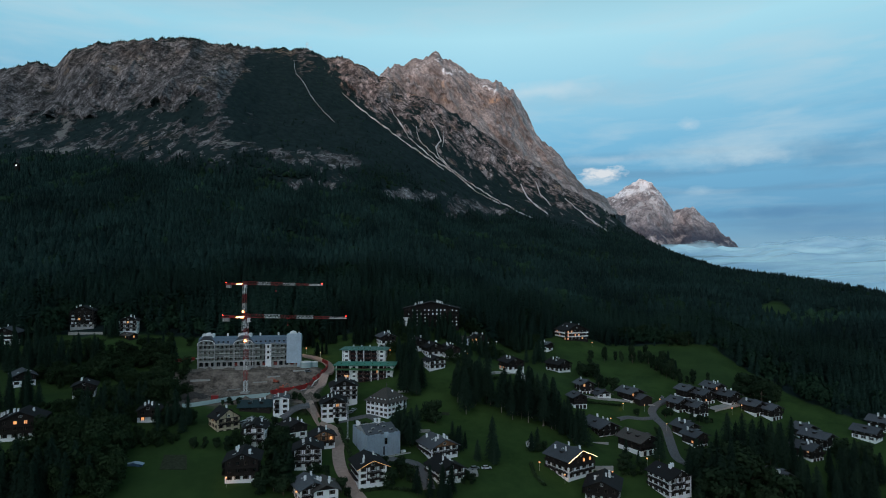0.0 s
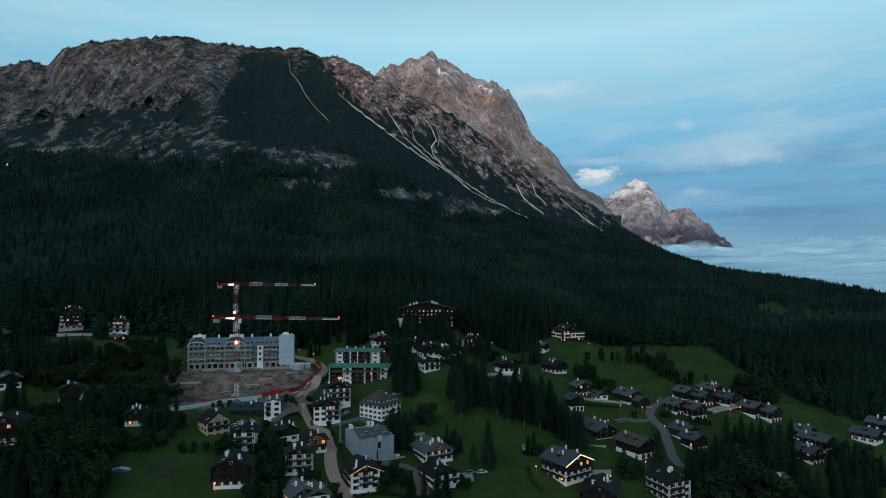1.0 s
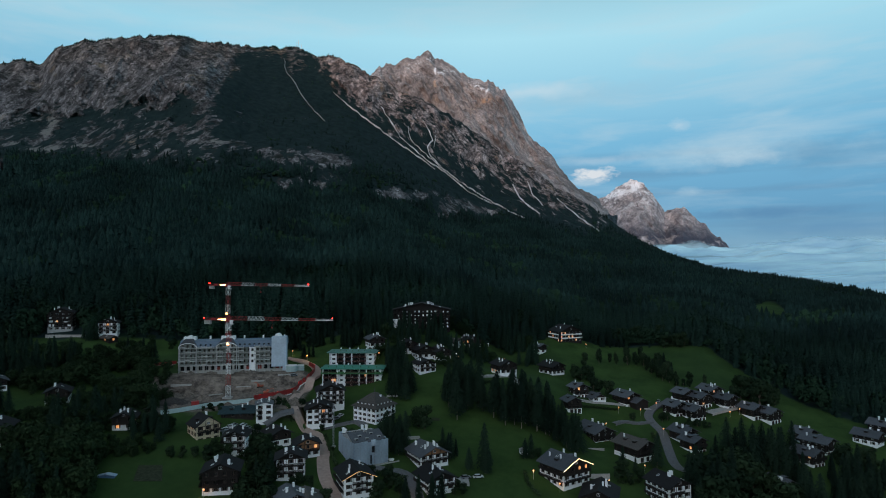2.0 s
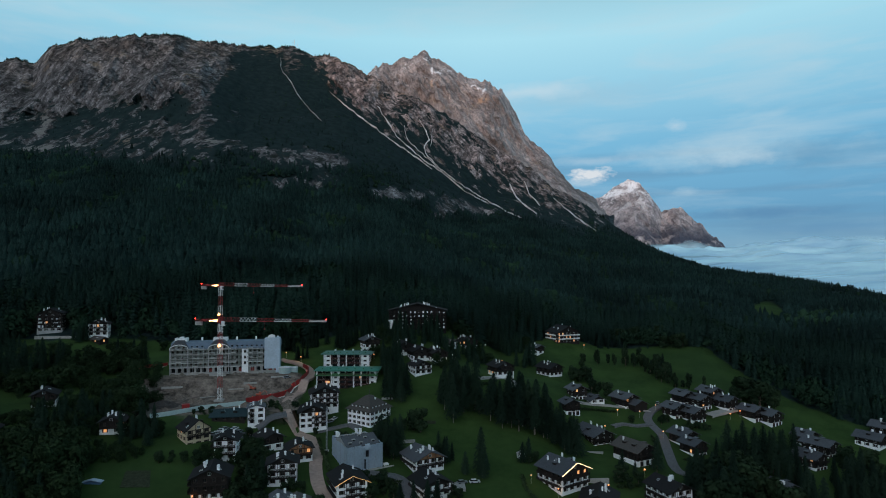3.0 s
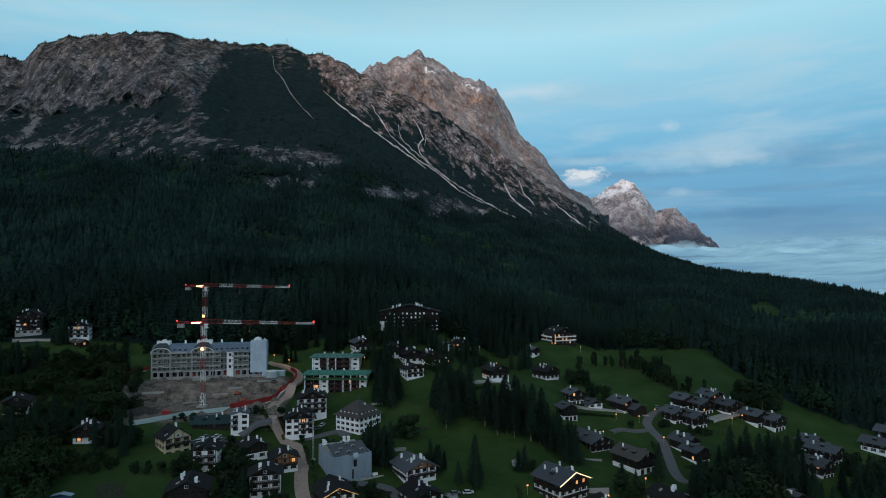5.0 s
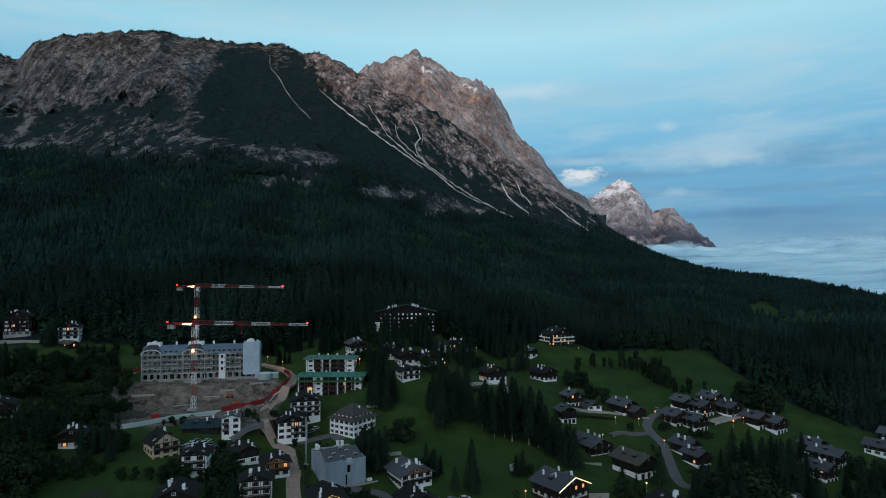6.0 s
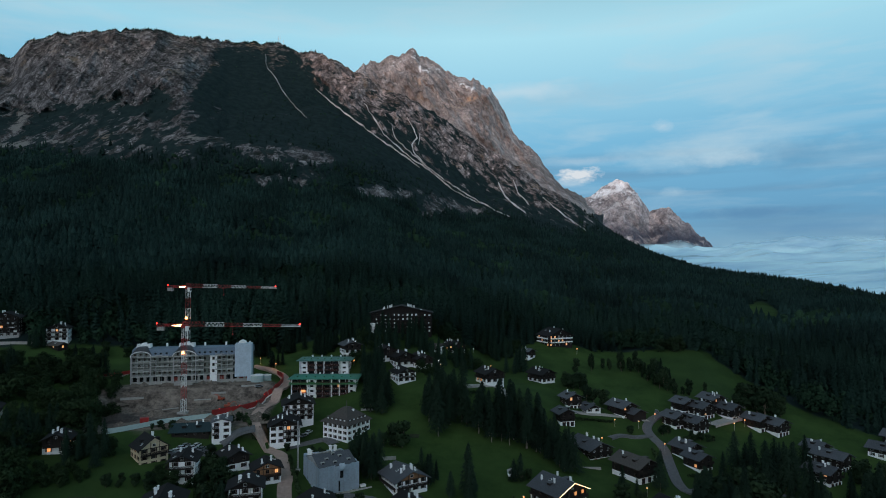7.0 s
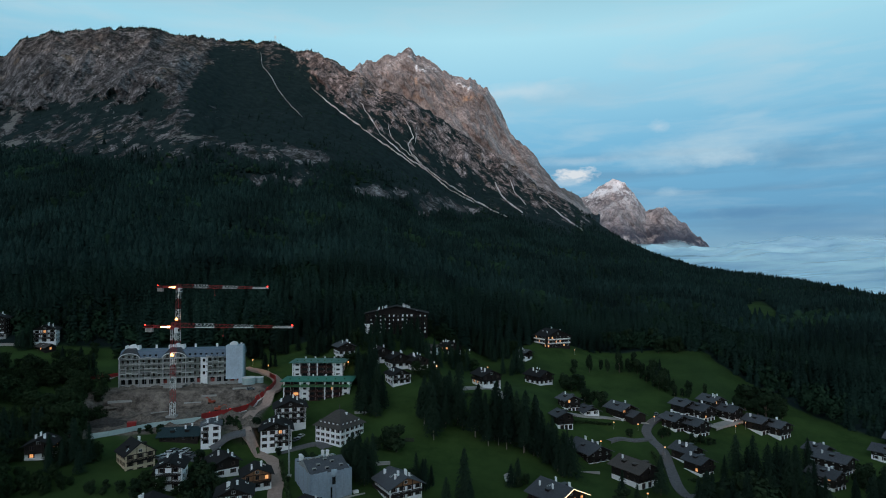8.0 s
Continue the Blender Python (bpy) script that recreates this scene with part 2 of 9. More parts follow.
    link(t, place.outputs[1], beyond.inputs[0])
    spur_lit = mixer(t, "MULTIPLY", 1.0, over.outputs[0], beyond.outputs[0])
    # spur brightened and wall dimmed in the colour, in place of light and shade
    rock = mixer(t, "MULTIPLY", 1.0, rock, mixer(t, "MIX", spur_lit, (0.80, 0.87, 0.90), (1.62, 1.48, 1.44)))
    # the topmost beds of the wall are ochre
    beds = t.nodes.new("ShaderNodeMapRange")
    beds.inputs[1].default_value, beds.inputs[2].default_value, beds.inputs[4].default_value = 640, 760, 0.7
    link(t, place.outputs[2], beds.inputs[0])
    ochre = mixer(t, "MULTIPLY", 1.0, beds.outputs[0], ramp(t, noise_at(0.014, 6.0, 0.65), [(0.40, 0.15), (0.58, 1.0)]))
    rock = mixer(t, "MULTIPLY", ochre, rock, (1.45, 1.20, 1.00))
    # dwarf pine and grass hold on to the ledges
    up = t.nodes.new("ShaderNodeSeparateXYZ")
    link(t, geo.outputs["Normal"], up.inputs[0])
    ledge = ramp(t, up.outputs[2], [(0.46, 0.0), (0.74, 1.0)])
    tuft = ramp(t, noise_at(0.030, 10.0, 0.75), [(0.52, 0.0), (0.56, 0.9)])
    rock = mixer(t, "MIX", mixer(t, "MULTIPLY", 1.0, ledge, tuft), rock, (0.014, 0.019, 0.015))
    dash = ramp(t, noise_at(0.062, 9.0, 0.70, ((0.30, 0.08, 1.25), (0.0, 0.62, 0.0))), [(0.575, 0.0), (0.61, 0.85)])
    rock = mixer(t, "MIX", dash, rock, (0.030, 0.029, 0.028))
    scree = mixer(t, "MIX", ramp(t, fine, [(0.3, 0.0), (0.7, 1.0)]), (0.115, 0.112, 0.105), (0.215, 0.205, 0.19))
    earth = mixer(t, "MIX", ramp(t, noise_at(0.22, 9.0, 0.75), [(0.38, 0.0), (0.60, 1.0)]), (0.050, 0.042, 0.036), (0.225, 0.185, 0.155))
    earth = mixer(t, "MULTIPLY", 1.0, earth, ramp(t, noise_at(0.10, 9.0, 0.72, ((1.0, 3.0, 1.0), (0.0, 0.0, 0.15))), [(0.36, 0.68), (0.60, 1.12)]))
    # ragged limits between the covers
    rag = mixer(t, "MIX", over.outputs[0], noise_at(0.052, 8.0, 0.72, ((0.55, 0.15, 1.3), (0.0, -0.45, 0.0))), noise_at(0.052, 8.0, 0.72, ((0.45, 0.12, 1.2), (0.0, 0.80, 0.0))))

    def edge(channel):
        add = t.nodes.new("ShaderNodeMath")
        add.operation = "MULTIPLY_ADD"
        link(t, rag, add.inputs[0])
        add.inputs[1].default_value = 3.6
        link(t, channel, add.inputs[2])
        cover = t.nodes.new("ShaderNodeMapRange")
        cover.inputs[1].default_value, cover.inputs[2].default_value = 2.22, 2.38
        link(t, add.outputs[0], cover.inputs[0])
        return mixer(t, "MULTIPLY", 1.0, cover.outputs[0], ramp(t, channel, [(0.03, 0.0), (0.13, 1.0)]))

    col = mixer(t, "MIX", sep.outputs[1], soil, grass)
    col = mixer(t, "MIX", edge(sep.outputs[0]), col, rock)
    col = mixer(t, "MIX", edge(sep.outputs[2]), col, scree)
    col = mixer(t, "MIX", att.outputs["Alpha"], col, earth)
    link(t, col, b.inputs["Base Color"])
    b.inputs["Roughness"].default_value = 0.95
    b.inputs["Specular IOR Level"].default_value = 0.05
    bp = node(t, "ShaderNodeBump", Strength=0.55, Distance=3.0)
    rockbump = mixer(t, "MIX", 0.5, knob, noise_at(0.22, 10.0, 0.8, ((1.0, 0.3, 0.5), (0.0, 0.5, 0.0))))
    amount = mixer(t, "MULTIPLY", 1.0, rockbump, sep.outputs[0])
    link(t, amount, bp.inputs["Height"])
    link(t, bp.outputs[0], b.inputs["Normal"])
    return m


def foliage(name, dark, light, island=True):
    m, t, b = material(name)
    if island:
        rnd = t.nodes.new("ShaderNodeNewGeometry").outputs["Random Per Island"]
    else:
        rnd = t.nodes.new("ShaderNodeObjectInfo").outputs["Random"]
    co = t.nodes.new("ShaderNodeTexCoord")
    n = node(t, "ShaderNodeTexNoise", Scale=1.3, Detail=4.0)
    link(t, co.outputs["Object"], n.inputs["Vector"])
    n2 = node(t, "ShaderNodeTexNoise", Scale=0.012, Detail=3.0)
    link(t, co.outputs["Object"], n2.inputs["Vector"])
    col = mixer(t, "MIX", ramp(t, rnd, [(0.0, 0.0), (1.0, 1.0)]), dark, light)
    col = mixer(t, "MULTIPLY", 1.0, col, ramp(t, n.outputs[0], [(0.3, 0.6), (0.7, 1.25)]))
    col = mixer(t, "MULTIPLY", 1.0, col, ramp(t, n2.outputs[0], [(0.32, 0.5), (0.68, 1.38)]))
    link(t, col, b.inputs["Base Color"])
    b.inputs["Roughness"].default_value = 0.9
    b.inputs["Specular IOR Level"].default_value = 0.06
    return m


LAND = ground_material()
# bluish haze put into the far needles' colour; the close copy has less
SPRUCE = foliage("spruce_needles", (0.0085, 0.0215, 0.019), (0.018, 0.040, 0.033))
SPRUCE_CLOSE = foliage("close_spruce_needles", (0.0092, 0.0225, 0.0172), (0.0175, 0.0385, 0.0280))
BROAD = foliage("broad_leaves", (0.011, 0.027, 0.015), (0.023, 0.050, 0.027))
BARK = surface("bark", (0.11, 0.085, 0.065), 0.95, grain=6, spread=0.4)

# ---------------------------------------------------------------- the lie of the land
def hashed(ix, iy, seed):
    h = (ix.astype(np.int64) * 374761393 + iy.astype(np.int64) * 668265263 + seed * 1442695041) & 0x7FFFFFFF
    h = ((h ^ (h >> 13)) * 1274126177) & 0x7FFFFFFF
    return ((h ^ (h >> 16)) & 0xFFFF) / 65535.0


def value_noise(x, y, seed=0):
    ix, iy = np.floor(x), np.floor(y)
    fx, fy = x - ix, y - iy
    fx, fy = fx * fx * (3 - 2 * fx), fy * fy * (3 - 2 * fy)
    a, b = hashed(ix, iy, seed), hashed(ix + 1, iy, seed)
    c, d = hashed(ix, iy + 1, seed), hashed(ix + 1, iy + 1, seed)
    return (a * (1 - fx) + b * fx) * (1 - fy) + (c * (1 - fx) + d * fx) * fy


def fbm(x, y, octaves=4, seed=0, ridged=False):
    total, amp, norm = 0.0, 1.0, 0.0
    for k in range(octaves):
        n = value_noise(x * 2 ** k + 17 * k, y * 2 ** k - 11 * k, seed + k)
        total = total + amp * (1 - np.abs(2 * n - 1) if ridged else n)
        norm += amp
        amp *= 0.5
    return total / norm


def smooth(a, b, v):
    v = np.clip((v - a) / (b - a), 0, 1)
    return v * v * (3 - 2 * v)


# lines across the slope: bearing in degrees, distance and height in metres
CREST = [(-180, 3000, 300), (-70, 2900, 500), (-45.9, 2705, 685), (-36.8, 2285, 715), (-34.6, 2260, 746), (-33.3, 2225, 734), (-32.3, 2163, 774),
         (-30.0, 2087, 789), (-26.4, 2022, 801), (-23.0, 2017, 824), (-20.1, 2052, 834), (-16.2, 2140, 866), (-12.9, 2174, 890),
         (-11.1, 2116, 838), (-9.3, 2084, 835), (-7.3, 2055, 789), (-4.6, 2046, 734), (-1.3, 2052, 683), (0.9, 2063, 647),
         (3.6, 2079, 582), (6.3, 2090, 519), (8.9, 2094, 462), (11.6, 2084, 380), (13.6, 2071, 337), (15.1, 2046, 295)]
CREST_SOUTH = [(17.1, 1985, 234), (19.1, 1881, 182), (21.4, 1718, 140), (25.1, 1436, 102), (30.9, 1307, 83), (36.4, 1183, 63),
               (46.3, 1164, 26), (70, 1800, -40), (180, 3000, 300)]
CLIFF_FOOT = [(-180, 2600, 200), (-70, 2500, 330), (-45.9, 2351, 507), (-36.7, 2030, 505), (-32.1, 1862, 477), (-26.3, 1703, 509), (-20.8, 1548, 499),
              (-17.1, 1620, 485), (-12.8, 1709, 522), (-8.9, 1866, 603), (-3.3, 1790, 502), (0.9, 1781, 415), (6.3, 1854, 330),
              (11.5, 1812, 271), (16.6, 1720, 191), (21.4, 1558, 123), (25.1, 1304, 90), (30.9, 1144, 71), (36.4, 1047, 54),
              (46.3, 1019, 19), (70, 1500, -35), (180, 2600, 200)]
WOOD_TOP = [(-180, 2000, 80), (-70, 2100, 200), (-45.8, 1997, 353), (-36.6, 1735, 353), (-32.0, 1619, 347), (-26.2, 1452, 327), (-20.0, 1292, 287),
            (-12.8, 1154, 248), (-7.2, 1185, 239), (-3.2, 1248, 228), (0.9, 1258, 188), (6.3, 1406, 195), (11.5, 1376, 167),
            (16.6, 1304, 136), (21.4, 1236, 102), (25.0, 1083, 73), (30.9, 935, 52), (36.4, 823, 42), (46.3, 815, 8), (70, 1200, -30),
            (180, 2000, 80)]
WOOD_FOOT = [(-180, 900, -40), (-70, 700, 30), (-45.5, 602, 51), (-36.4, 524, 54), (-28.8, 487, 54), (-19.8, 470, 50), (-12.7, 463, 48),
             (-4.5, 453, 59), (1.9, 467, 53), (6.2, 485, 39), (10.7, 491, 42), (16.5, 514, 37), (23.8, 516, 42), (26.7, 480, 29),
             (30.8, 440, 18), (36.2, 421, 11), (46.2, 438, 9), (70, 600, -20), (180, 900, -40)]


# limits of the rock, fitted to the camera's first view: bearing in degrees and rise in thousandths of the distance
WALL_FOOT = [(-60, 240), (-36.7, 249), (-35.3, 239), (-34.6, 258), (-33.1, 264), (-31.9, 263), (-30.3, 253), (-29.0, 252), (-28.0, 263), (-26.9, 270),
             (-25.2, 275), (-24.3, 273), (-22.7, 290), (-21.4, 262), (-20.1, 284), (-19.4, 301), (-18.8, 325), (-18.2, 354)]
BAND_FOOT = [(-60, 190), (-36.7, 196), (-34.5, 190), (-33.4, 180), (-31.0, 194), (-28.1, 175), (-24.7, 183), (-22.4, 177), (-20.0, 172), (-17.6, 156)]
CHUTE_LINE = [(-12.1, 352), (-11.0, 326), (-8.9, 282), (-4.6, 225), (0.3, 167), (5.7, 106), (8.4, 85), (15.4, 60), (18.6, 40)]
SPUR_RIDGE = [(-10, 362), (-7.3, 340), (-4.6, 313), (-1.3, 300), (0.9, 277), (2.5, 249), (3.9, 220), (6.3, 220), (9.0, 204), (10.8, 177), (12.1, 167), (14.1, 125), (17.1, 72)]
# more rock (+) or more pine (-): bearing, rise, breadth, height, amount
PATCHES = [(-33.8, 237, 1.0, 14, -1.6), (-30.6, 240, 1.2, 18, -1.8), (-24.7, 262, 1.7, 12, -2.0), (-22.6, 270, 0.9, 20, -2.4), (-27.3, 254, 1.2, 9, -1.0),
           (-32.4, 240, 0.7, 24, 1.2), (-29.6, 234, 0.7, 14, 1.2), (-24.8, 228, 1.6, 16, 0.8), (-22.6, 220, 0.9, 18, 0.9), (-20.7, 232, 1.2, 12, 0.9), (-20.2, 212, 1.6, 9, 0.8), (-35.8, 226, 1.0, 16, 0.8), (-34.0, 190, 3.0, 12, -0.9), (-36.2, 214, 2.2, 20, -0.7), (-28.5, 190, 2.5, 10, -0.5)]
OUTCROPS = [(-11.6, 188, 2.6, 20, 3.5), (-8.6, 181, 2.2, 17, 3.5), (-15.2, 184, 2.2, 18, 3.3), (-10.6, 149, 2.6, 24, 3.2), (-13.9, 140, 1.8, 15, 2.9), (-5.0, 126, 2.2, 16, 3.2), (1.9, 106, 2.6, 20, 3.6),
            (-1.5, 124, 3.2, 14, 3.4), (-18.0, 248, 0.9, 16, 4.2), (-18.3, 206, 1.9, 16, 3.7), (5.1, 98, 1.3, 10, 3.5)]
SCREE = [(-32.4, 244, 0.6, 15, 1.0), (-33.0, 202, 1.4, 6, 1.0), (-34.6, 203, 0.6, 8, 0.9), (-32.7, 226, 0.5, 9, 0.9), (-30.2, 206, 1.3, 3, 0.8), (-24.6, 203, 2.6, 3, 0.85), (-20.1, 214, 1.5, 4, 0.8)]


def along(line, bearing):
    a = np.array(line, float)
    return np.interp(bearing, a[:, 0], a[:, 1]), np.interp(bearing, a[:, 0], a[:, 2])


def slab(x, y, z, cx, cy, turn, length, width, level, soft):
    """Levels the ground to a terrace round (cx, cy)."""
    c, s = math.cos(radians(turn)), math.sin(radians(turn))
    lx, ly = (x - cx) * c + (y - cy) * s, -(x - cx) * s + (y - cy) * c
    d = np.maximum(np.abs(lx) - length / 2, np.abs(ly) - width / 2)
    w = 1 - smooth(0, soft, d)
    return z * (1 - w) + level * w


def meadow_plane(x, y):
    return 18 + 0.17 * (np.clip(y, -300, 900) - 271) - 0.08 * (np.clip(x, -420, 520) + 20)


def village(x, y):
    """The height of the valley's side below the wood."""
    x, y = np.asarray(x, float), np.asarray(y, float)
    bearing, r = np.degrees(np.arctan2(x, y)), np.hypot(x, y)
    rf, zf = along(WOOD_FOOT, bearing)
    k = smooth(0.6, 1.0, r / rf)
    ex, ey = x / np.maximum(r, 1) * rf, y / np.maximum(r, 1) * rf
    z = meadow_plane(x, y) + (zf - meadow_plane(ex, ey)) * k
    z = z + (fbm(x / 45, y / 45, 3, 5) - 0.5) * 3.0
    for cx, cy, lift, size in ((38, 362, 11, 24), (-62, 318, -6, 26), (-46, 372, -5, 20), (85, 322, -6, 22), (146, 348, -2, 18), (183, 330, -3, 22), (101, 480, 6, 20), (-8, 446, 7, 24)):
        z = z + lift * np.exp(-((x - cx) ** 2 + (y - cy) ** 2) / (2 * size * size))
    z = slab(x, y, z, -107, 329, 8, 72, 42, 31.0, 7)
    return slab(x, y, z, -119, 374, 9, 78, 26, 39.5, 10)


def height(x, y):
    return float(village(np.array([x]), np.array([y]))[0])


def bearings():
    fine = np.arange(-41, 43.01, 0.145)
    return np.concatenate([np.arange(-180, -60, 6), np.arange(-60, -41, 1.0), fine, np.arange(44, 60, 1.0), np.arange(60, 180.1, 6)])


def build_land():
    b = bearings()
    rf, zf = along(WOOD_FOOT, b)
    rt, zt = along(WOOD_TOP, b)
    rc, zc = along(CLIFF_FOOT, b)
    rk, zk = along(CREST + CREST_SOUTH, b)
    s0, s1, s2 = np.linspace(0, 1, 120) ** 0.8, np.linspace(0, 1, 80)[1:], np.linspace(0, 1, 80)[1:]
    s3, s4 = np.linspace(0, 1, 120)[1:], np.linspace(0, 1, 10)[1:]
    sn, cs = np.sin(np.radians(b)), np.cos(np.radians(b))
    R = [rf * s for s in s0] + [rf + (rt - rf) * s for s in s1] + [rt + (rc - rt) * s for s in s2]
    R += [rc + (rk - rc) * s for s in s3] + [rk + 900 * s for s in s4]
    Z = [village(sn * rf * s, cs * rf * s) for s in s0]
    Z += [zf + (zt - zf) * (0.72 * s + 0.28 * s * s) for s in s1]
    Z += [zt + (zc - zt) * s for s in s2]
    Z += [zc + (zk - zc) * s for s in s3] + [zk - 260 * s for s in s4]
    zone = [0 + s for s in s0] + [1 + s for s in s1] + [2 + s for s in s2] + [3 + s for s in s3] + [4 + s for s in s4]
    R, Z = np.array(R), np.array(Z)
    zone = np.repeat(np.array(zone)[:, None], len(b), 1)
    B = np.repeat(b[None, :], len(R), 0)
    tang = np.radians(B) * 1800          # metres along the wall
    # cover: rock, meadow, scree, earth
    rise = (Z - 100) / (np.maximum(R, 1) * np.cos(np.radians(np.clip(B, -60, 60)))) * 1000
    X0, Y0 = R * sn, R * cs
    # the plane seen from the camera's start: across and up, in thousandths of the distance
    P, Q = np.tan(np.radians(np.clip(B, -60, 60))) * 1000, rise

    def drawn(turn, long, short, seed):
        """Noise drawn out along a direction, with mean 0 and spread 1."""
        c, s = math.cos(radians(turn)), math.sin(radians(turn))
        n = fbm((P * c + Q * s) / long, (Q * c - P * s) / short, 5, seed)
        seen = n[(zone > 1.8) & (np.abs(B) < 42)]
        return (n - seen.mean()) / seen.std()

    def line(pts):
        return np.interp(B, [q[0] for q in pts], [q[1] for q in pts])

    foot, under, chute, ridge = line(WALL_FOOT), line(BAND_FOOT), line(CHUTE_LINE), line(SPUR_RIDGE)
    # the great wall, and the band of slabs and dwarf pine below it
    n_slab = 0.5 * drawn(30, 22, 7, 40) + 0.4 * drawn(-35, 18, 8, 41)
    n_spur = 0.5 * drawn(-48, 34, 7, 44) + 0.4 * drawn(-80, 22, 7, 45)
    wavy = 9 * drawn(0, 30, 24, 47)
    west = np.clip((Q - foot + wavy) / 9, -0.75, 2.3) + 2.3 * smooth(10, 40, Q - foot) * 0.4 + 0.35
    west = west - 2.6 * smooth(-6, 16, under - Q + wavy)
    for cb, cr, wb, wr, k in PATCHES:
        west = west + k * np.exp(-((B - cb) / wb) ** 2 - ((Q - cr) / wr) ** 2)
    # the wooded gully, speckled with rock under its crest
    mid = -3.7 + 3.5 * smooth(-10, 40, Q - 332 + wavy)
    for cb, cr, wb, wr, k in OUTCROPS:
        mid = mid + k * np.exp(-((B - cb) / wb) ** 2 - ((Q - cr) / wr) ** 2)
    # the long spur: bare at the top, black with pine along its ridge and towards the chutes
    east = -0.75 + 1.55 * smooth(12, 75, Q - chute) + 1.5 * (1 - smooth(-6.5, -3.5, B)) * smooth(8, 40, Q - chute)
    east = east - 1.0 * (1 - smooth(8, 30, ridge - Q)) * smooth(-5, -2, B) * (1 - smooth(3.5, 6, B)) + 0.35 * smooth(5, 9, B) * smooth(20, 60, Q - chute)
    east = east - 0.45 * smooth(1, 5, B) * (1 - smooth(40, 70, Q - chute))
    left = np.interp(Q, [150, 240, 275, 300, 325, 355, 370], [-19.5, -20.0, -20.2, -19.4, -18.8, -18.1, -16.6])
    g = smooth(-0.7, 0.7, B - left + 0.25 * drawn(0, 16, 16, 48))
    h = smooth(-7, 9, Q - chute + 0.5 * wavy) * smooth(-13, -11.5, B)
    level = (west + n_slab) * (1 - g) + (mid + n_slab) * g * (1 - h) + (east + n_spur) * h
    rock = np.clip(0.5 + level / 4.2, 0.02, 1.0)
    rock = rock * smooth(1.3, 1.5, zone) * (1 - smooth(15.5, 18.5, B)) * smooth(30, 60, Q)
    rock = np.where(zone > 4, np.maximum(rock, 0.2), rock)
    pale = 0 * Q
    for cb, cr, wb, wr, k in SCREE:
        pale = np.maximum(pale, k * np.exp(-((B - cb) / wb) ** 2 - ((Q - cr) / wr) ** 2))
    scree = np.clip(0.5 + (2.3 * pale - 1.9 + 0.6 * n_slab) / 3.0, 0, 0.75) * (zone > 1.8) * smooth(0.02, 0.15, pale)
    meadow = 1 - smooth(0.99, 1.0, zone + (fbm(X0 / 14, Y0 / 14, 3, 81) - 0.5) * 0.03)
    cu, cv = (X0 - 419) * 0.485 + (Y0 - 756) * 0.875, (X0 - 419) * 0.875 - (Y0 - 756) * 0.485
    clearing = np.exp(-(cv / 20) ** 2 - ((cu + 20) / 130) ** 2)
    meadow = np.maximum(meadow, smooth(0.3, 0.6, clearing))
    earth = 0 * X0
    c, s = math.cos(radians(8)), math.sin(radians(8))
    lx, ly = (X0 + 112) * c + (Y0 - 338) * s, -(X0 + 112) * s + (Y0 - 338) * c
    d = np.maximum(np.abs(lx) - 42, np.abs(ly) - 32) + (fbm(X0 / 9, Y0 / 9, 3, 8) - 0.5) * 7
    earth = 1 - smooth(-1.5, 1.5, d)
    # relief: buttresses and gullies on the walls, hummocks in the wood
    bare = smooth(0.25, 0.85, rock)
    push = smooth(2.2, 3.0, zone) * (zone <= 4) * (0.25 + 0.75 * bare)
    fade = 1 - 0.75 * smooth(3.85, 4.0, zone)
    butt = fbm(tang / 120 - Z / 330, Z / 420, 5, 11, True)
    crag = fbm(tang / 22 + Z / 30, Z / 75 - tang / 160, 5, 23, True)
    R = R - push * fade * ((butt - 0.5) * 115 + (crag - 0.5) * 18)
    Z = Z + push * fade * (fbm(tang / 34, Z / 30, 4, 31) - 0.5) * 14
    Z = Z + smooth(1.05, 1.5, zone) * (zone < 3.1) * (fbm(X0 / 120, Y0 / 120, 4, 61) - 0.5) * 26 * (1 - 0.6 * smooth(18, 24, B))
    Z = Z + smooth(3.7, 4.0, zone) * (zone <= 4) * (fbm(tang / 14, tang / 30, 4, 77) - 0.55) * 22 * (1 - smooth(14, 19, B))
    Z[-1] = np.minimum(Z[-1], 100)
    X, Y = R * sn, R * cs
    nr, nc = X.shape
    co = np.stack([X, Y, Z], -1).reshape(-1, 3)
    idx = np.arange(nr * nc).reshape(nr, nc)
    quads = np.stack([idx[:-1, :-1], idx[:-1, 1:], idx[1:, 1:], idx[1:, :-1]], -1).reshape(-1, 4)
    me = bpy.data.meshes.new("ground")
    me.vertices.add(len(co))
    me.vertices.foreach_set("co", co.ravel())
    me.loops.add(quads.size)
    me.loops.foreach_set("vertex_index", quads.ravel()[:].astype(np.int32))
    me.polygons.add(len(quads))
    me.polygons.foreach_set("loop_start", np.arange(0, quads.size, 4, dtype=np.int32))
    me.update(calc_edges=True)
    me.flip_normals()
    cover = me.color_attributes.new("cover", "FLOAT_COLOR", "POINT")
    cover.data.foreach_set("color", np.stack([rock, meadow, scree, earth], -1).astype(np.float32).ravel())
    flat = (zone[:-1, :-1] < 2.0) | (rock[:-1, :-1] < 0.45)
    me.polygons.foreach_set("use_smooth", flat.ravel())
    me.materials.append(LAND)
    ob = new("ground", me)
    tagged(ob, "valley side of meadow, dark wood and grey rock walls", "ground", kind="structure")
    return dict(x=X, y=Y, z=Z, zone=zone, b=b, B=B, rock=rock, meadow=meadow, rise=rise)


GRID = build_land()


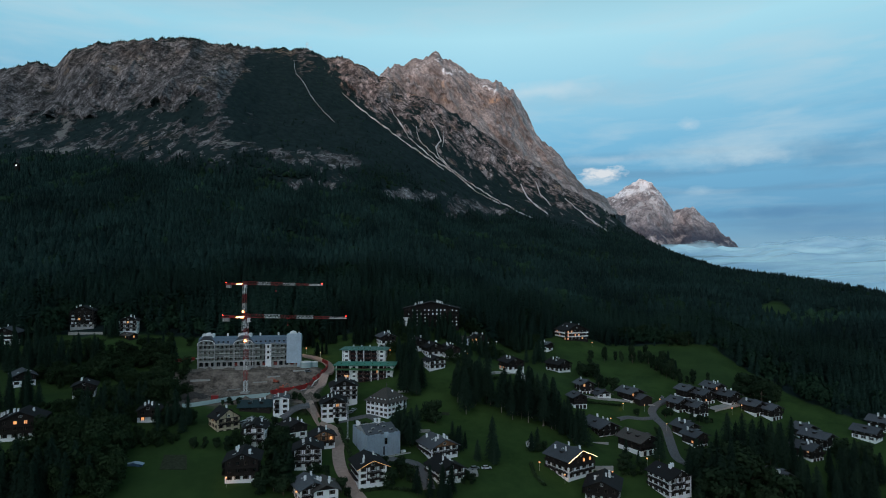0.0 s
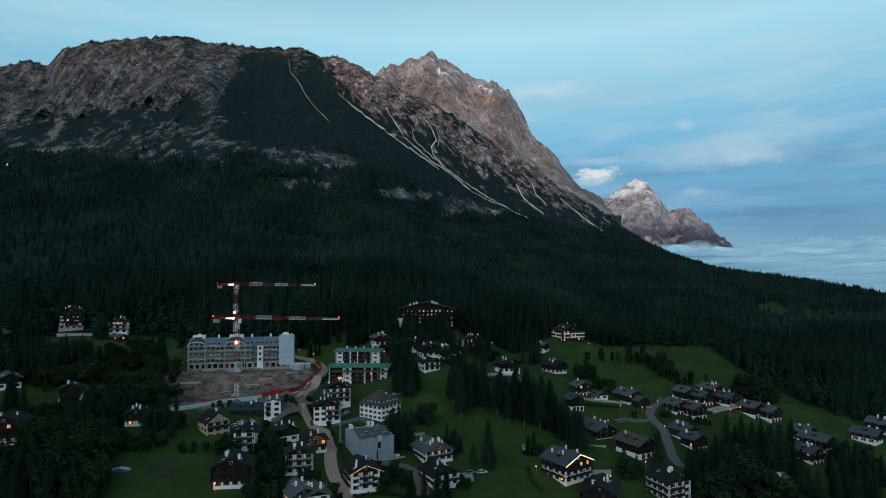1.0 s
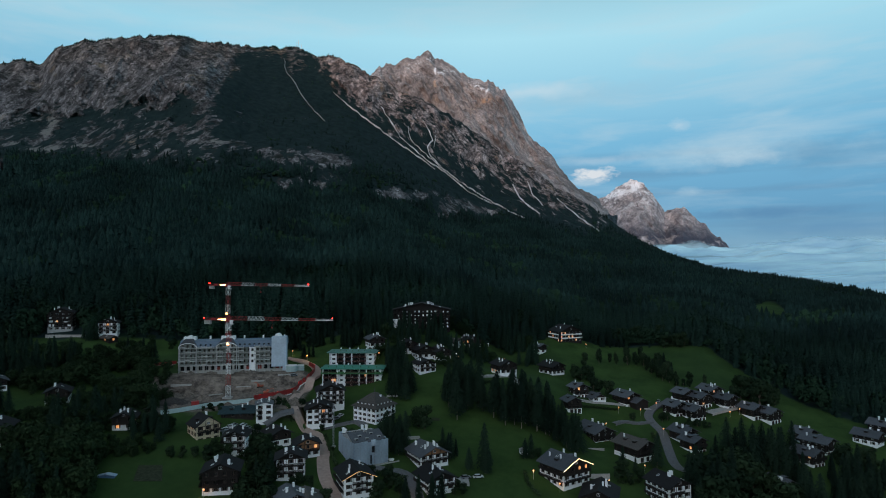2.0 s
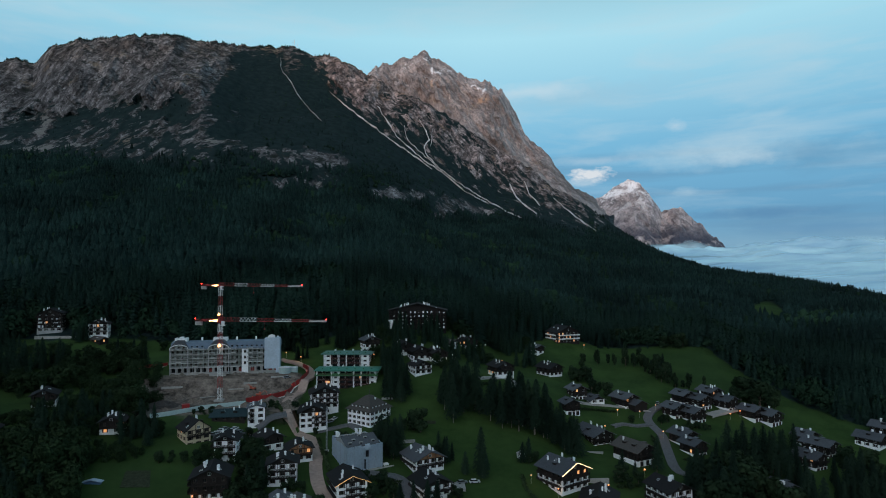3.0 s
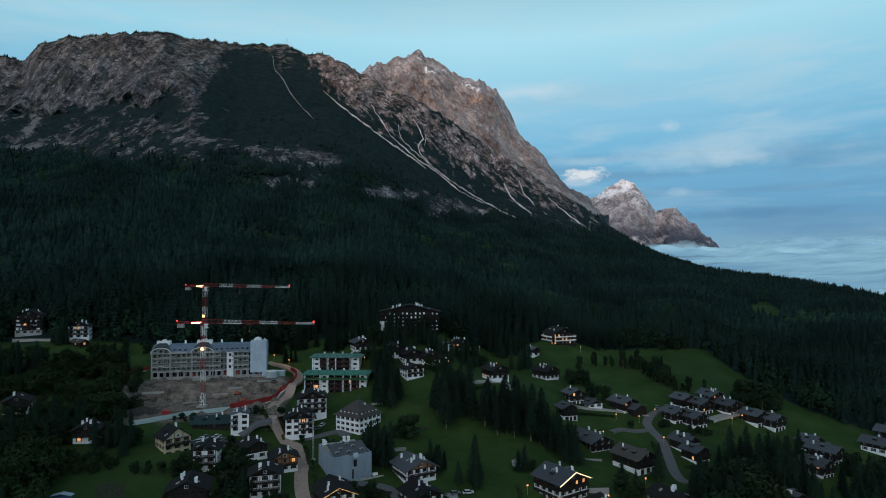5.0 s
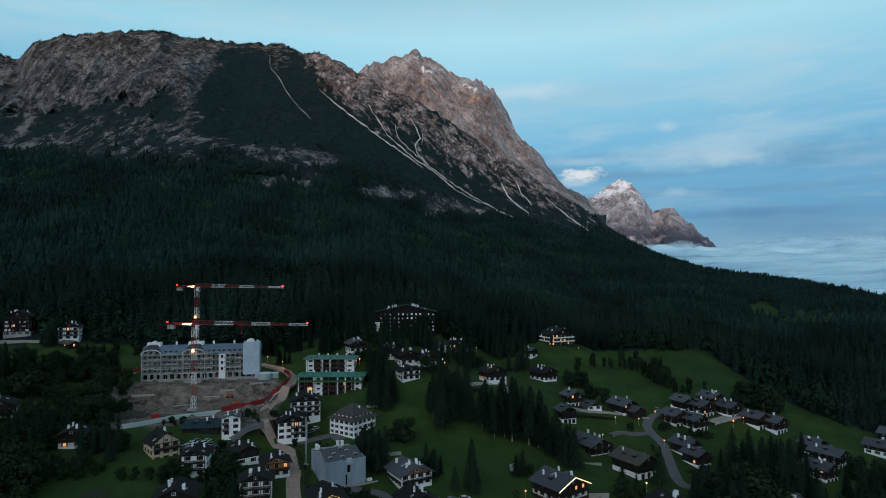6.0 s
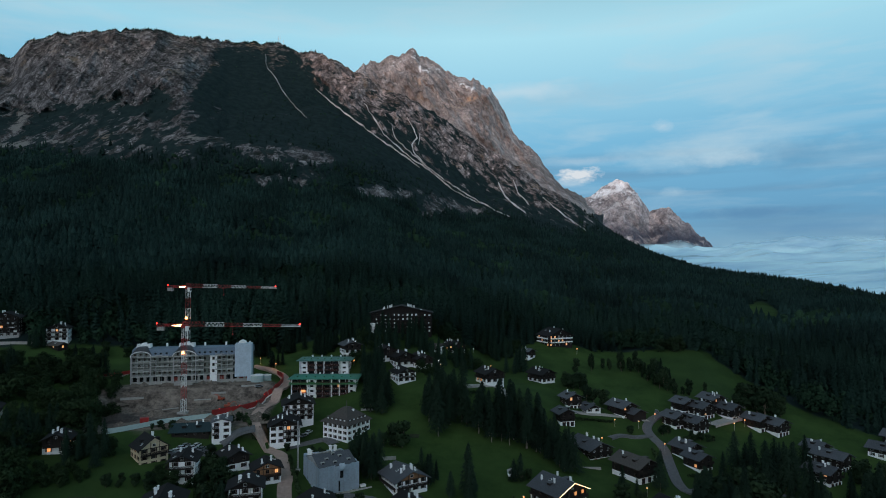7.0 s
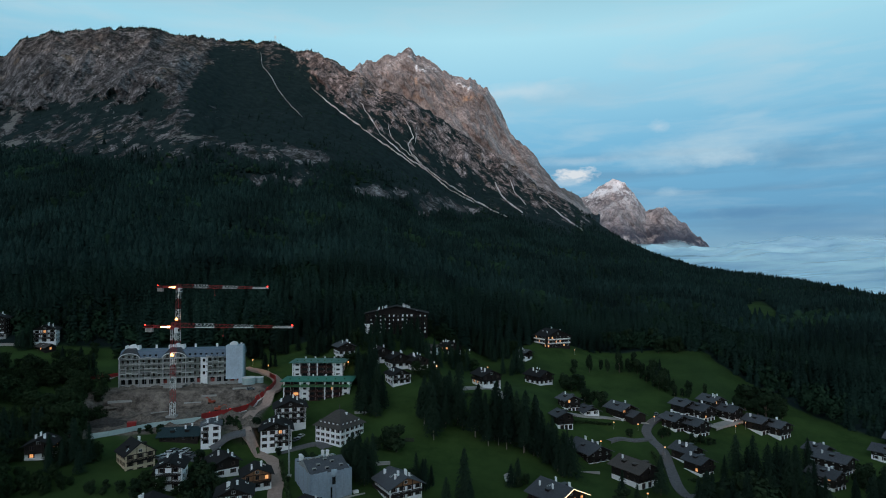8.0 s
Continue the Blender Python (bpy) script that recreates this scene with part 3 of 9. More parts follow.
# ---------------------------------------------------------------- scree chutes
CHUTES = [
    ([(-14.14, 352), (-13.93, 330), (-13.09, 311), (-12.57, 292), (-11.78, 273), (-10.98, 258), (-10.35, 247)], 1.4),
    ([(-9.6, 296), (-8.88, 284), (-7.27, 260), (-5.11, 232), (-3.48, 210), (-1.30, 184), (0.05, 166)], 4.6),
    ([(-5.11, 271), (-4.03, 244), (-3.37, 222), (-2.12, 203), (-0.49, 178), (0.87, 163), (3.04, 131), (5.46, 108)], 4.2),
    ([(-2.56, 239), (-2.29, 215), (-1.03, 194), (0.87, 167), (2.50, 144), (4.66, 120), (6.53, 101), (8.55, 84)], 3.6),
    ([(-1.20, 249), (-0.49, 230), (-0.22, 215), (-0.76, 204), (-0.33, 187), (0.60, 171)], 3.6),
    ([(0.10, 232), (-0.05, 204)], 2.4),
    ([(7.45, 141), (7.98, 120), (8.93, 105), (9.98, 91)], 5.6),
    ([(8.84, 146), (9.20, 127), (10.25, 106)], 3.6),
    ([(11.56, 118), (12.59, 101), (13.87, 82), (15.38, 63)], 4.6),
]


def on_slope(bearing, rise):
    """The place on the mountain side at a bearing, where the slope first climbs to that rise (in thousandths of the distance)."""
    g = GRID
    k = np.interp(bearing, g["b"], np.arange(len(g["b"])))
    i, w = int(k), k - int(k)
    x, y, z = (g[q][:, i] * (1 - w) + g[q][:, i + 1] * w for q in "xyz")
    r = np.maximum.accumulate((z - 100) / np.maximum(y, 1) * 1000)
    j = min(max(int(np.searchsorted(r, rise)), 1), len(r) - 1)
    f = (rise - r[j - 1]) / max(r[j] - r[j - 1], 1e-6)
    return Vector((x[j - 1] + (x[j] - x[j - 1]) * f, y[j - 1] + (y[j] - y[j - 1]) * f, z[j - 1] + (z[j] - z[j - 1]) * f))


def build_chutes():
    mat = surface("pale_scree", (0.62, 0.59, 0.575), 0.95, grain=0.12, spread=0.45, bump=0.4)
    for n, (line, width) in enumerate(CHUTES):
        bm, last = bmesh.new(), None
        steps = []
        for (b0, r0), (b1, r1) in zip(line[:-1], line[1:]):
            k = max(2, int(math.hypot((b1 - b0) * 18.5, r1 - r0) / 2.2))
            steps += [(b0 + (b1 - b0) * i / k, r0 + (r1 - r0) * i / k) for i in range(k)]
        steps.append(line[-1])
        total = len(steps)
        width *= 0.62
        for i, (b, r) in enumerate(steps):
            wob = (noise.noise((i * 0.23, n * 9.1, 0)) * 0.10, noise.noise((i * 0.23, n * 9.1, 5)) * 2.0)
            p = on_slope(b + wob[0], r + wob[1])
            q = on_slope(steps[min(i + 1, total - 1)][0], steps[min(i + 1, total - 1)][1]) - on_slope(steps[max(i - 1, 0)][0], steps[max(i - 1, 0)][1])
            side = Vector((1, 0, 0)) if abs(q.x) < abs(q.z) else Vector((0, 0, 1))
            half = width * (0.35 + 0.65 * min(1, 3 * (i / total))) * (1 - 0.6 * max(0, i / total - 0.8) / 0.2) * max(0.12, 0.55 + 0.9 * noise.noise((i * 0.17, n * 3.3, 2)) + 0.5 * noise.noise((i * 0.6, n * 3.3, 7)))
            out = Vector((0, -4.5, 2.0))
            row = [bm.verts.new(p + out * k + side * half * e) for k, e in ((-0.6, 1.3), (0.9, 0.9), (1.0, 0.0), (0.9, -0.9), (-0.6, -1.3))]
            if last:
                for a in range(4):
                    bm.faces.new((last[a], last[a + 1], row[a + 1], row[a]))
            last = row
        bmesh.ops.recalc_face_normals(bm, faces=bm.faces[:])
        me = bpy.data.meshes.new("scree_chute")
        bm.to_mesh(me)
        bm.free()
        me.materials.append(mat)
        tagged(new("scree_chute", me), "pale scree chute running down the mountain side", "scree", kind="structure")


build_chutes()

# ---------------------------------------------------------------- mountains behind
# old snow in the gullies (0) and freshly broken orange rock (1): bearing, height, half breadth, half height, lean
DRIFTS = {"mountain_middle": [(0, 0.05, 1038, 0.12, 26, 0.0), (0, 0.62, 1019, 0.42, 10, -0.012), (0, 4.05, 976, 0.26, 11, 0.0), (0, 4.6, 959, 0.32, 9, 0.0), (0, 5.05, 944, 0.18, 24, 0.008),
                              (1, 4.95, 888, 0.62, 15, -0.006), (1, 0.05, 956, 0.22, 24, 0.0)],
          "mountain_far": [(0, 18.6, 720, 0.4, 50, 0.0), (0, 16.9, 672, 0.9, 34, 0.010)]}


def range_mesh(name, crest, distance, depth, foot, seed, rugged, label, snow):
    """A mountain from its crest (bearing, height): steep broken walls falling towards the valley."""
    a = np.array(crest, float)
    b = np.linspace(a[0, 0], a[-1, 0], 360)
    top = np.interp(b, a[:, 0], a[:, 1])
    s = np.linspace(-0.25, 1, 130)[:, None]         # 0 the crest, 1 the foot
    B = np.repeat(b[None, :], len(s), 0)
    tang = np.radians(B) * distance
    Z = np.where(s >= 0, top[None] + (foot - top[None]) * np.abs(s) ** 0.92, top[None] + 900 * s)
    R = distance - depth * s
    amt = np.clip(s * 8, 0.12, 1) * (s >= 0) + 0.1
    butt = fbm(tang / 260 + Z / 280, Z / 420 - tang / 900, 6, seed, True)
    crag = fbm(tang / 60 + Z / 90, Z / 120 - tang / 300, 6, seed + 9, True)
    R = R - amt * ((butt - 0.5) * (190 if snow else 270) + (crag - 0.5) * (55 if snow else 80)) * rugged
    Z = Z + np.clip(1 - np.abs(s) * 6, 0, 1) * (fbm(tang / 95, tang / 110, 5, seed + 3, True) - 0.55) * (45 if snow else 70) * rugged + np.clip(1 - np.abs(s) * 9, 0, 1) * (fbm(tang / 24, tang / 50, 4, seed + 4) - 0.5) * (30 if snow else 34) * rugged + amt * (fbm(tang / 40, Z / 34, 4, seed + 5) - 0.5) * 40 * rugged
    X, Y = R * np.sin(np.radians(B)), R * np.cos(np.radians(B))
    co = np.stack([X, Y, Z], -1).reshape(-1, 3)
    nr, nc = X.shape
    idx = np.arange(nr * nc).reshape(nr, nc)
    quads = np.stack([idx[:-1, :-1], idx[:-1, 1:], idx[1:, 1:], idx[1:, :-1]], -1).reshape(-1, 4)
    me = bpy.data.meshes.new(name)
    me.from_pydata(co.tolist(), [], quads.tolist())
    me.shade_flat()
    spots = np.zeros((2,) + X.shape)
    for kind, cb, cz, wb, wz, lean in DRIFTS[name]:
        e = B - cb - lean * (Z - cz)
        spots[kind] = np.maximum(spots[kind], np.exp(-(e / wb) ** 2 - ((Z - cz) / wz) ** 2))
    drift = me.color_attributes.new("drift", "FLOAT_COLOR", "POINT")
    drift.data.foreach_set("color", np.stack([smooth(0.2, 0.6, spots[0]), smooth(0.1, 0.8, spots[1]), 0 * Z, 0 * Z + 1], -1).astype(np.float32).ravel())
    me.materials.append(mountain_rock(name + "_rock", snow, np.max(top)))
    return tagged(new(name, me), label, "mountain", kind="structure")


def mountain_rock(name, snow, top):
    m, t, b = material(name)
    co = t.nodes.new("ShaderNodeTexCoord")
    geo = t.nodes.new("ShaderNodeNewGeometry")

    def noise_at(scale, stretch=(1, 1, 1), turn=(0, 0, 0), rough=0.65):
        mp = t.nodes.new("ShaderNodeMapping")
        mp.vector_type = "TEXTURE"
        mp.inputs["Scale"].default_value, mp.inputs["Rotation"].default_value = tuple(1 / q for q in stretch), turn
        link(t, co.outputs["Object"], mp.inputs[0])
        n = node(t, "ShaderNodeTexNoise", Scale=scale, Detail=8.0, Roughness=rough)
        link(t, mp.outputs[0], n.inputs["Vector"])
        return n.outputs[0]

    beds = noise_at(0.030, (0.45, 0.45, 1.4), (0.1, -0.7 if snow else 0.8, 0), 0.76)
    streak, fleck = noise_at(0.022, (1, 1, 0.40), (0, 0.4 if snow else -0.6, 0), 0.72), noise_at(0.09, (1, 1, 0.7), (0, -0.5, 0), 0.75)
    if snow:
        dark, light, rust = (0.185, 0.165, 0.172), (0.57, 0.50, 0.49), (0.44, 0.37, 0.34)
    else:
        dark, light, rust = (0.205, 0.176, 0.170), (0.450, 0.382, 0.358), (0.50, 0.35, 0.22)
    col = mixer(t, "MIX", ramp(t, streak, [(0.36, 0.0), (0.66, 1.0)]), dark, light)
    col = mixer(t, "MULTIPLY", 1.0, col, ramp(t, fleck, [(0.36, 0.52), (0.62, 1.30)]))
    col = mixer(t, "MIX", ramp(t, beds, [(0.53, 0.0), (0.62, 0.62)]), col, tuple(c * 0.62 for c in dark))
    col = mixer(t, "MIX", ramp(t, noise_at(0.010), [(0.58, 0.0), (0.70, 0.30)]), col, rust)
    # shade of broad buttresses and hollows put into the colour, leaning with the beds
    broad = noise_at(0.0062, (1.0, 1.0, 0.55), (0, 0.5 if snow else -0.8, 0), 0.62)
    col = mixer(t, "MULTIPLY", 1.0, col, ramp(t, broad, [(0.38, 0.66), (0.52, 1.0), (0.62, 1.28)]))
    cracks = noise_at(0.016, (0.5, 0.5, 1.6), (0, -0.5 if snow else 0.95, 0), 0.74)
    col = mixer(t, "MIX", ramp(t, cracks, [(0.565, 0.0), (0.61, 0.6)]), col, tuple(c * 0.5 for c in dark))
    drift = t.nodes.new("ShaderNodeAttribute")
    drift.attribute_name = "drift"
    shade = t.nodes.new("ShaderNodeSeparateColor")
    link(t, drift.outputs["Color"], shade.inputs[0])
    grit = noise_at(0.035, rough=0.7)
    col = mixer(t, "MIX", mixer(t, "MULTIPLY", 1.0, shade.outputs[1], ramp(t, grit, [(0.44, 0.0), (0.54, 0.8)])), col, (0.56, 0.36, 0.24))
    up = t.nodes.new("ShaderNodeSeparateXYZ")
    link(t, geo.outputs["Normal"], up.inputs[0])
    pos = t.nodes.new("ShaderNodeSeparateXYZ")
    link(t, co.outputs["Object"], pos.inputs[0])
    high = t.nodes.new("ShaderNodeMapRange")
    high.inputs[1].default_value, high.inputs[2].default_value = (top - 330, top - 90) if snow else (top - 260, top - 40)
    link(t, pos.outputs[2], high.inputs[0])
    lie = ramp(t, up.outputs[2], [(0.08, 0.0), (0.34, 1.0)] if snow else [(0.46, 0.0), (0.60, 1.0)])
    patch = ramp(t, noise_at(0.011, (0.7, 0.7, 1.7), (0, -0.6, 0), 0.80), [(0.495, 0.0), (0.54, 0.85)] if snow else [(0.555, 0.0), (0.58, 1.0)])
    if snow:
        foot = t.nodes.new("ShaderNodeMapRange")
        foot.inputs[1].default_value, foot.inputs[2].default_value, foot.inputs[3].default_value, foot.inputs[4].default_value = top - 470, top - 300, 1.0, 0.0
        link(t, pos.outputs[2], foot.inputs[0])
        # bluish shade low on the horn put into its colour, broken up by noise
        foot_shade = ramp(t, noise_at(0.0065, (1, 1, 0.7), (0, 0.4, 0), 0.6), [(0.42, 0.0), (0.50, 0.9)])
        col = mixer(t, "MIX", mixer(t, "MULTIPLY", 1.0, foot_shade, foot.outputs[0]), col, (0.05, 0.058, 0.085))
    k = mixer(t, "MULTIPLY", 1.0, mixer(t, "MULTIPLY", 1.0, lie, patch), high.outputs[0])
    col = mixer(t, "MIX", k, col, (0.85, 0.82, 0.82))
    col = mixer(t, "MIX", mixer(t, "MULTIPLY", 1.0, shade.outputs[0], ramp(t, grit, [(0.44, 0.0), (0.50, 1.0)])), col, (0.85, 0.83, 0.84))
    link(t, col, b.inputs["Base Color"])
    b.inputs["Roughness"].default_value = 0.95
    b.inputs["Specular IOR Level"].default_value = 0.1
    bp = node(t, "ShaderNodeBump", Strength=0.75, Distance=9.0)
    link(t, mixer(t, "MIX", 0.5, streak, noise_at(0.05)), bp.inputs["Height"])
    link(t, bp.outputs[0], b.inputs["Normal"])
    return m


PEAK = [(-9.5, 820), (-6.7, 1009), (-5.7, 1081), (-4.6, 1109), (-2.9, 1137), (-1.0, 1173), (0.9, 1134), (2.5, 1059), (4.7, 1023), (6.6, 995),
        (7.9, 870), (9.0, 758), (10.3, 689), (11.6, 614), (13.6, 494), (14.9, 447), (16.1, 369), (17.0, 300)]
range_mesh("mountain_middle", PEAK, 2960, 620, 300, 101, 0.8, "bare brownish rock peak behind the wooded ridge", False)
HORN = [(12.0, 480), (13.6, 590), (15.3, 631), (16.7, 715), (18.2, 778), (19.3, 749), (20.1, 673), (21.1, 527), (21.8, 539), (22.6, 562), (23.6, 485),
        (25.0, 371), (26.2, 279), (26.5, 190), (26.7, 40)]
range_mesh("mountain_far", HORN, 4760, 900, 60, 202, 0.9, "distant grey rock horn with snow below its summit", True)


def cloud_material():
    m, t, b = material("cloud_dusk_blue")
    co = t.nodes.new("ShaderNodeTexCoord")
    n = node(t, "ShaderNodeTexNoise", Scale=0.0028, Detail=8.0, Roughness=0.6)
    mp = t.nodes.new("ShaderNodeMapping")
    mp.inputs["Scale"].default_value = (1.0, 1.2, 2.2)
    link(t, co.outputs["Object"], mp.inputs[0])
    link(t, mp.outputs[0], n.inputs["Vector"])
    # blue of the dusk light put into the white cloud's colour
    tone = mixer(t, "MIX", ramp(t, n.outputs[0], [(0.36, 0.0), (0.62, 1.0)]), (0.40, 0.66, 0.82), (0.63, 0.92, 1.0))
    link(t, tone, b.inputs["Base Color"])
    b.inputs["Roughness"].default_value = 1.0
    b.inputs["Specular IOR Level"].default_value = 0.0
    att = t.nodes.new("ShaderNodeAttribute")
    att.attribute_name = "veil"
    link(t, att.outputs["Fac"], b.inputs["Alpha"])
    return m


def build_cloud_bank():
    """A bank of low cloud against the far horn, its sheet tilted to fit the camera's view."""
    bs, rs = np.radians(np.linspace(15, 46, 220)), np.linspace(2050, 4250, 150)
    A, R = np.meshgrid(bs, rs)
    s = (R - 2050) / 2200
    X, Y = R * np.sin(A), R * np.cos(A)
    Z = 100 + R * (-0.050 + 0.0905 * s ** 0.5) + (fbm(X / 300, Y / 200, 5, 300) - 0.5) * 34 + (fbm(X / 700, Y / 500, 4, 303) - 0.5) * 60 + smooth(0.35, 0.8, s) * (fbm(X / 210, Y / 320, 5, 306) - 0.5) * 95
    thick = smooth(0.0, 0.10, s) * (1 - smooth(0.86, 1.0, s)) * (1 - 0.35 * smooth(0.56, 0.70, fbm(X / 420, Y / 110, 5, 310)) * (1 - smooth(0.55, 0.8, s)))
    thick = thick * smooth(15.0, 17.0, np.degrees(A)) * (1 - smooth(42, 46, np.degrees(A)))
    me = bpy.data.meshes.new("cloud_bank")
    idx = np.arange(X.size).reshape(X.shape)
    quads = np.stack([idx[:-1, :-1], idx[:-1, 1:], idx[1:, 1:], idx[1:, :-1]], -1).reshape(-1, 4)
    me.from_pydata(np.stack([X, Y, Z], -1).reshape(-1, 3).tolist(), [], quads.tolist())
    dens = me.attributes.new("veil", "FLOAT", "POINT")
    dens.data.foreach_set("value", thick.astype(np.float32).ravel())
    me.shade_smooth()
    me.materials.append(cloud_material())
    tagged(new("cloud_bank", me), "pale sea of cloud filling the distant valley", "cloud", kind="structure")


build_cloud_bank()


def ridge_behind():
    """Unseen wooded ridge added behind the camera: shades the valley from the low sun."""
    b = np.radians(np.arange(120, 281, 2.0))
    bm, rows = bmesh.new(), []
    for r, z, rough in ((3000, -60, 0), (3900, 240, 60), (4900, 620, 90), (6000, 960, 70), (6900, 640, 90), (8200, 100, 0)):
        # crest climbs past bearing 202 to shade the left rock wall more
        rows.append([bm.verts.new((r * math.sin(a), r * math.cos(a), z + rough * noise.noise((a * 9, r * 0.001, 0)) + (r == 6000) * min(max(28 * (math.degrees(a) - 202), -80), 420))) for a in b])
    for p, q in zip(rows[:-1], rows[1:]):
        for i in range(len(b) - 1):
            bm.faces.new((p[i], p[i + 1], q[i + 1], q[i]))
    bmesh.ops.recalc_face_normals(bm, faces=bm.faces[:])
    me = bpy.data.meshes.new("mountain_behind")
    bm.to_mesh(me)
    bm.free()
    me.materials.append(LAND)
    tagged(new("mountain_behind", me), "unseen ridge added to keep the low sun off the valley", "mountain", kind="structure")


ridge_behind()

# ---------------------------------------------------------------- the wood
def cone_tree(rng, sides, tiers, ragged):
    """A conifer of unit height: drooping tiers round a bare foot, as vertices and faces."""
    v, f = [], []
    for k in range(tiers):
        z0, z1 = 0.12 + 0.80 * k / tiers, 0.12 + 0.80 * (k + 1) / tiers + 0.16
        r0 = 0.17 * (1 - k / tiers) ** 0.8 + 0.02
        a0, base = rng.uniform(0, 6.3), len(v)
        for i in range(sides):
            a, r = a0 + 6.283 * i / sides, r0 * rng.uniform(1 - ragged, 1 + ragged)
            v.append((r * math.cos(a), r * math.sin(a), z0 + rng.uniform(-0.04, 0.03)))
        v.append((rng.uniform(-0.01, 0.01), rng.uniform(-0.01, 0.01), min(z1, 1.0)))
        f += [(base + i, base + (i + 1) % sides, base + sides) for i in range(sides)]
    return np.array(v), np.array(f)


def bough_tree(rng, tiers, boughs):
    """A spruce of unit height: whorls of folded, hanging boughs with gaps between them."""
    v, f = [], []
    for k in range(tiers):
        s = k / (tiers - 1)
        z, r = 0.10 + 0.84 * s, 0.155 * (1 - s) ** 0.85 + 0.022
        a0 = rng.uniform(0, 6.3)
        n = max(4, boughs - (2 if s > 0.6 else 0))
        for i in range(n):
            a = a0 + 6.283 * (i + rng.uniform(-0.3, 0.3)) / n
            rr, half = r * rng.uniform(0.65, 1.2), r * rng.uniform(0.34, 0.5)
            c, q, drop, base = math.cos(a), math.sin(a), r * rng.uniform(0.35, 0.6), len(v)
            v += [(0, 0, z + 0.05), (c * rr * 0.6 - q * half, q * rr * 0.6 + c * half, z - drop * 0.5), (c * rr, q * rr, z - drop), (c * rr * 0.6 + q * half, q * rr * 0.6 - c * half, z - drop * 0.5)]
            f += [(base, base + 1, base + 2), (base, base + 2, base + 3)]
    v += [(0.012, 0, 0.93), (-0.008, 0.012, 0.93), (-0.008, -0.012, 0.93), (0, 0, 1.02)]
    b = len(v) - 4
    f += [(b, b + 1, b + 3), (b + 1, b + 2, b + 3), (b + 2, b, b + 3)]
    return np.array(v), np.array(f)


def clump_tree(rng, sprays, size):
    """A broad-leaved crown of unit height: ragged sprays of leaves round a few lobes."""
    v, f = [], []
    lobes = [(rng.uniform(-0.16, 0.16), rng.uniform(-0.16, 0.16), rng.uniform(0.35, 0.75)) for _ in range(4)]
    for k in range(sprays):
        c = lobes[k % 4]
        d = Vector((rng.gauss(0, 1), rng.gauss(0, 1), rng.gauss(0, 1))).normalized()
        p = Vector(c) + d * rng.uniform(0.14, 0.26)
        u = d.cross(Vector((rng.gauss(0, 1), rng.gauss(0, 1), rng.gauss(0, 1)))).normalized()
        w = (d.cross(u) + d * rng.uniform(-0.5, 0.5)).normalized()
        s, base = size * rng.uniform(0.7, 1.3), len(v)
        v += [tuple(p - u * s - w * s * 0.6), tuple(p + u * s - w * s * 0.5), tuple(p + w * s)]
        f.append((base, base + 1, base + 2))
    return np.array(v), np.array(f)


def lobed_tree(rng, lobes):
    """A far broad-leaved crown of unit height: a few ragged domes leaning on one another."""
    v, f = [], []
    for k in range(lobes):
        a, out = 6.283 * k / lobes + rng.uniform(-0.5, 0.5), rng.uniform(0.08, 0.2)
        x, y, z, size = math.cos(a) * out, math.sin(a) * out, rng.uniform(0.35, 0.72), rng.uniform(0.17, 0.27)
        base = len(v)
        v.append((x, y, z + size))
        for ring, (up, wide) in enumerate(((0.55, 0.8), (-0.15, 1.0), (-0.9, 0.55))):
            for i in range(6):
                b, q = 6.283 * (i + 0.5 * ring) / 6, size * wide * rng.uniform(0.75, 1.2)
                v.append((x + q * math.cos(b), y + q * math.sin(b), z + size * (up + rng.uniform(-0.15, 0.15))))
        f += [(base, base + 1 + i, base + 1 + (i + 1) % 6) for i in range(6)]
        for ring in range(2):
            p, q = base + 1 + 6 * ring, base + 7 + 6 * ring
            for i in range(6):
                f += [(p + i, q + i, p + (i + 1) % 6), (p + (i + 1) % 6, q + i, q + (i + 1) % 6)]
    return np.array(v), np.array(f)


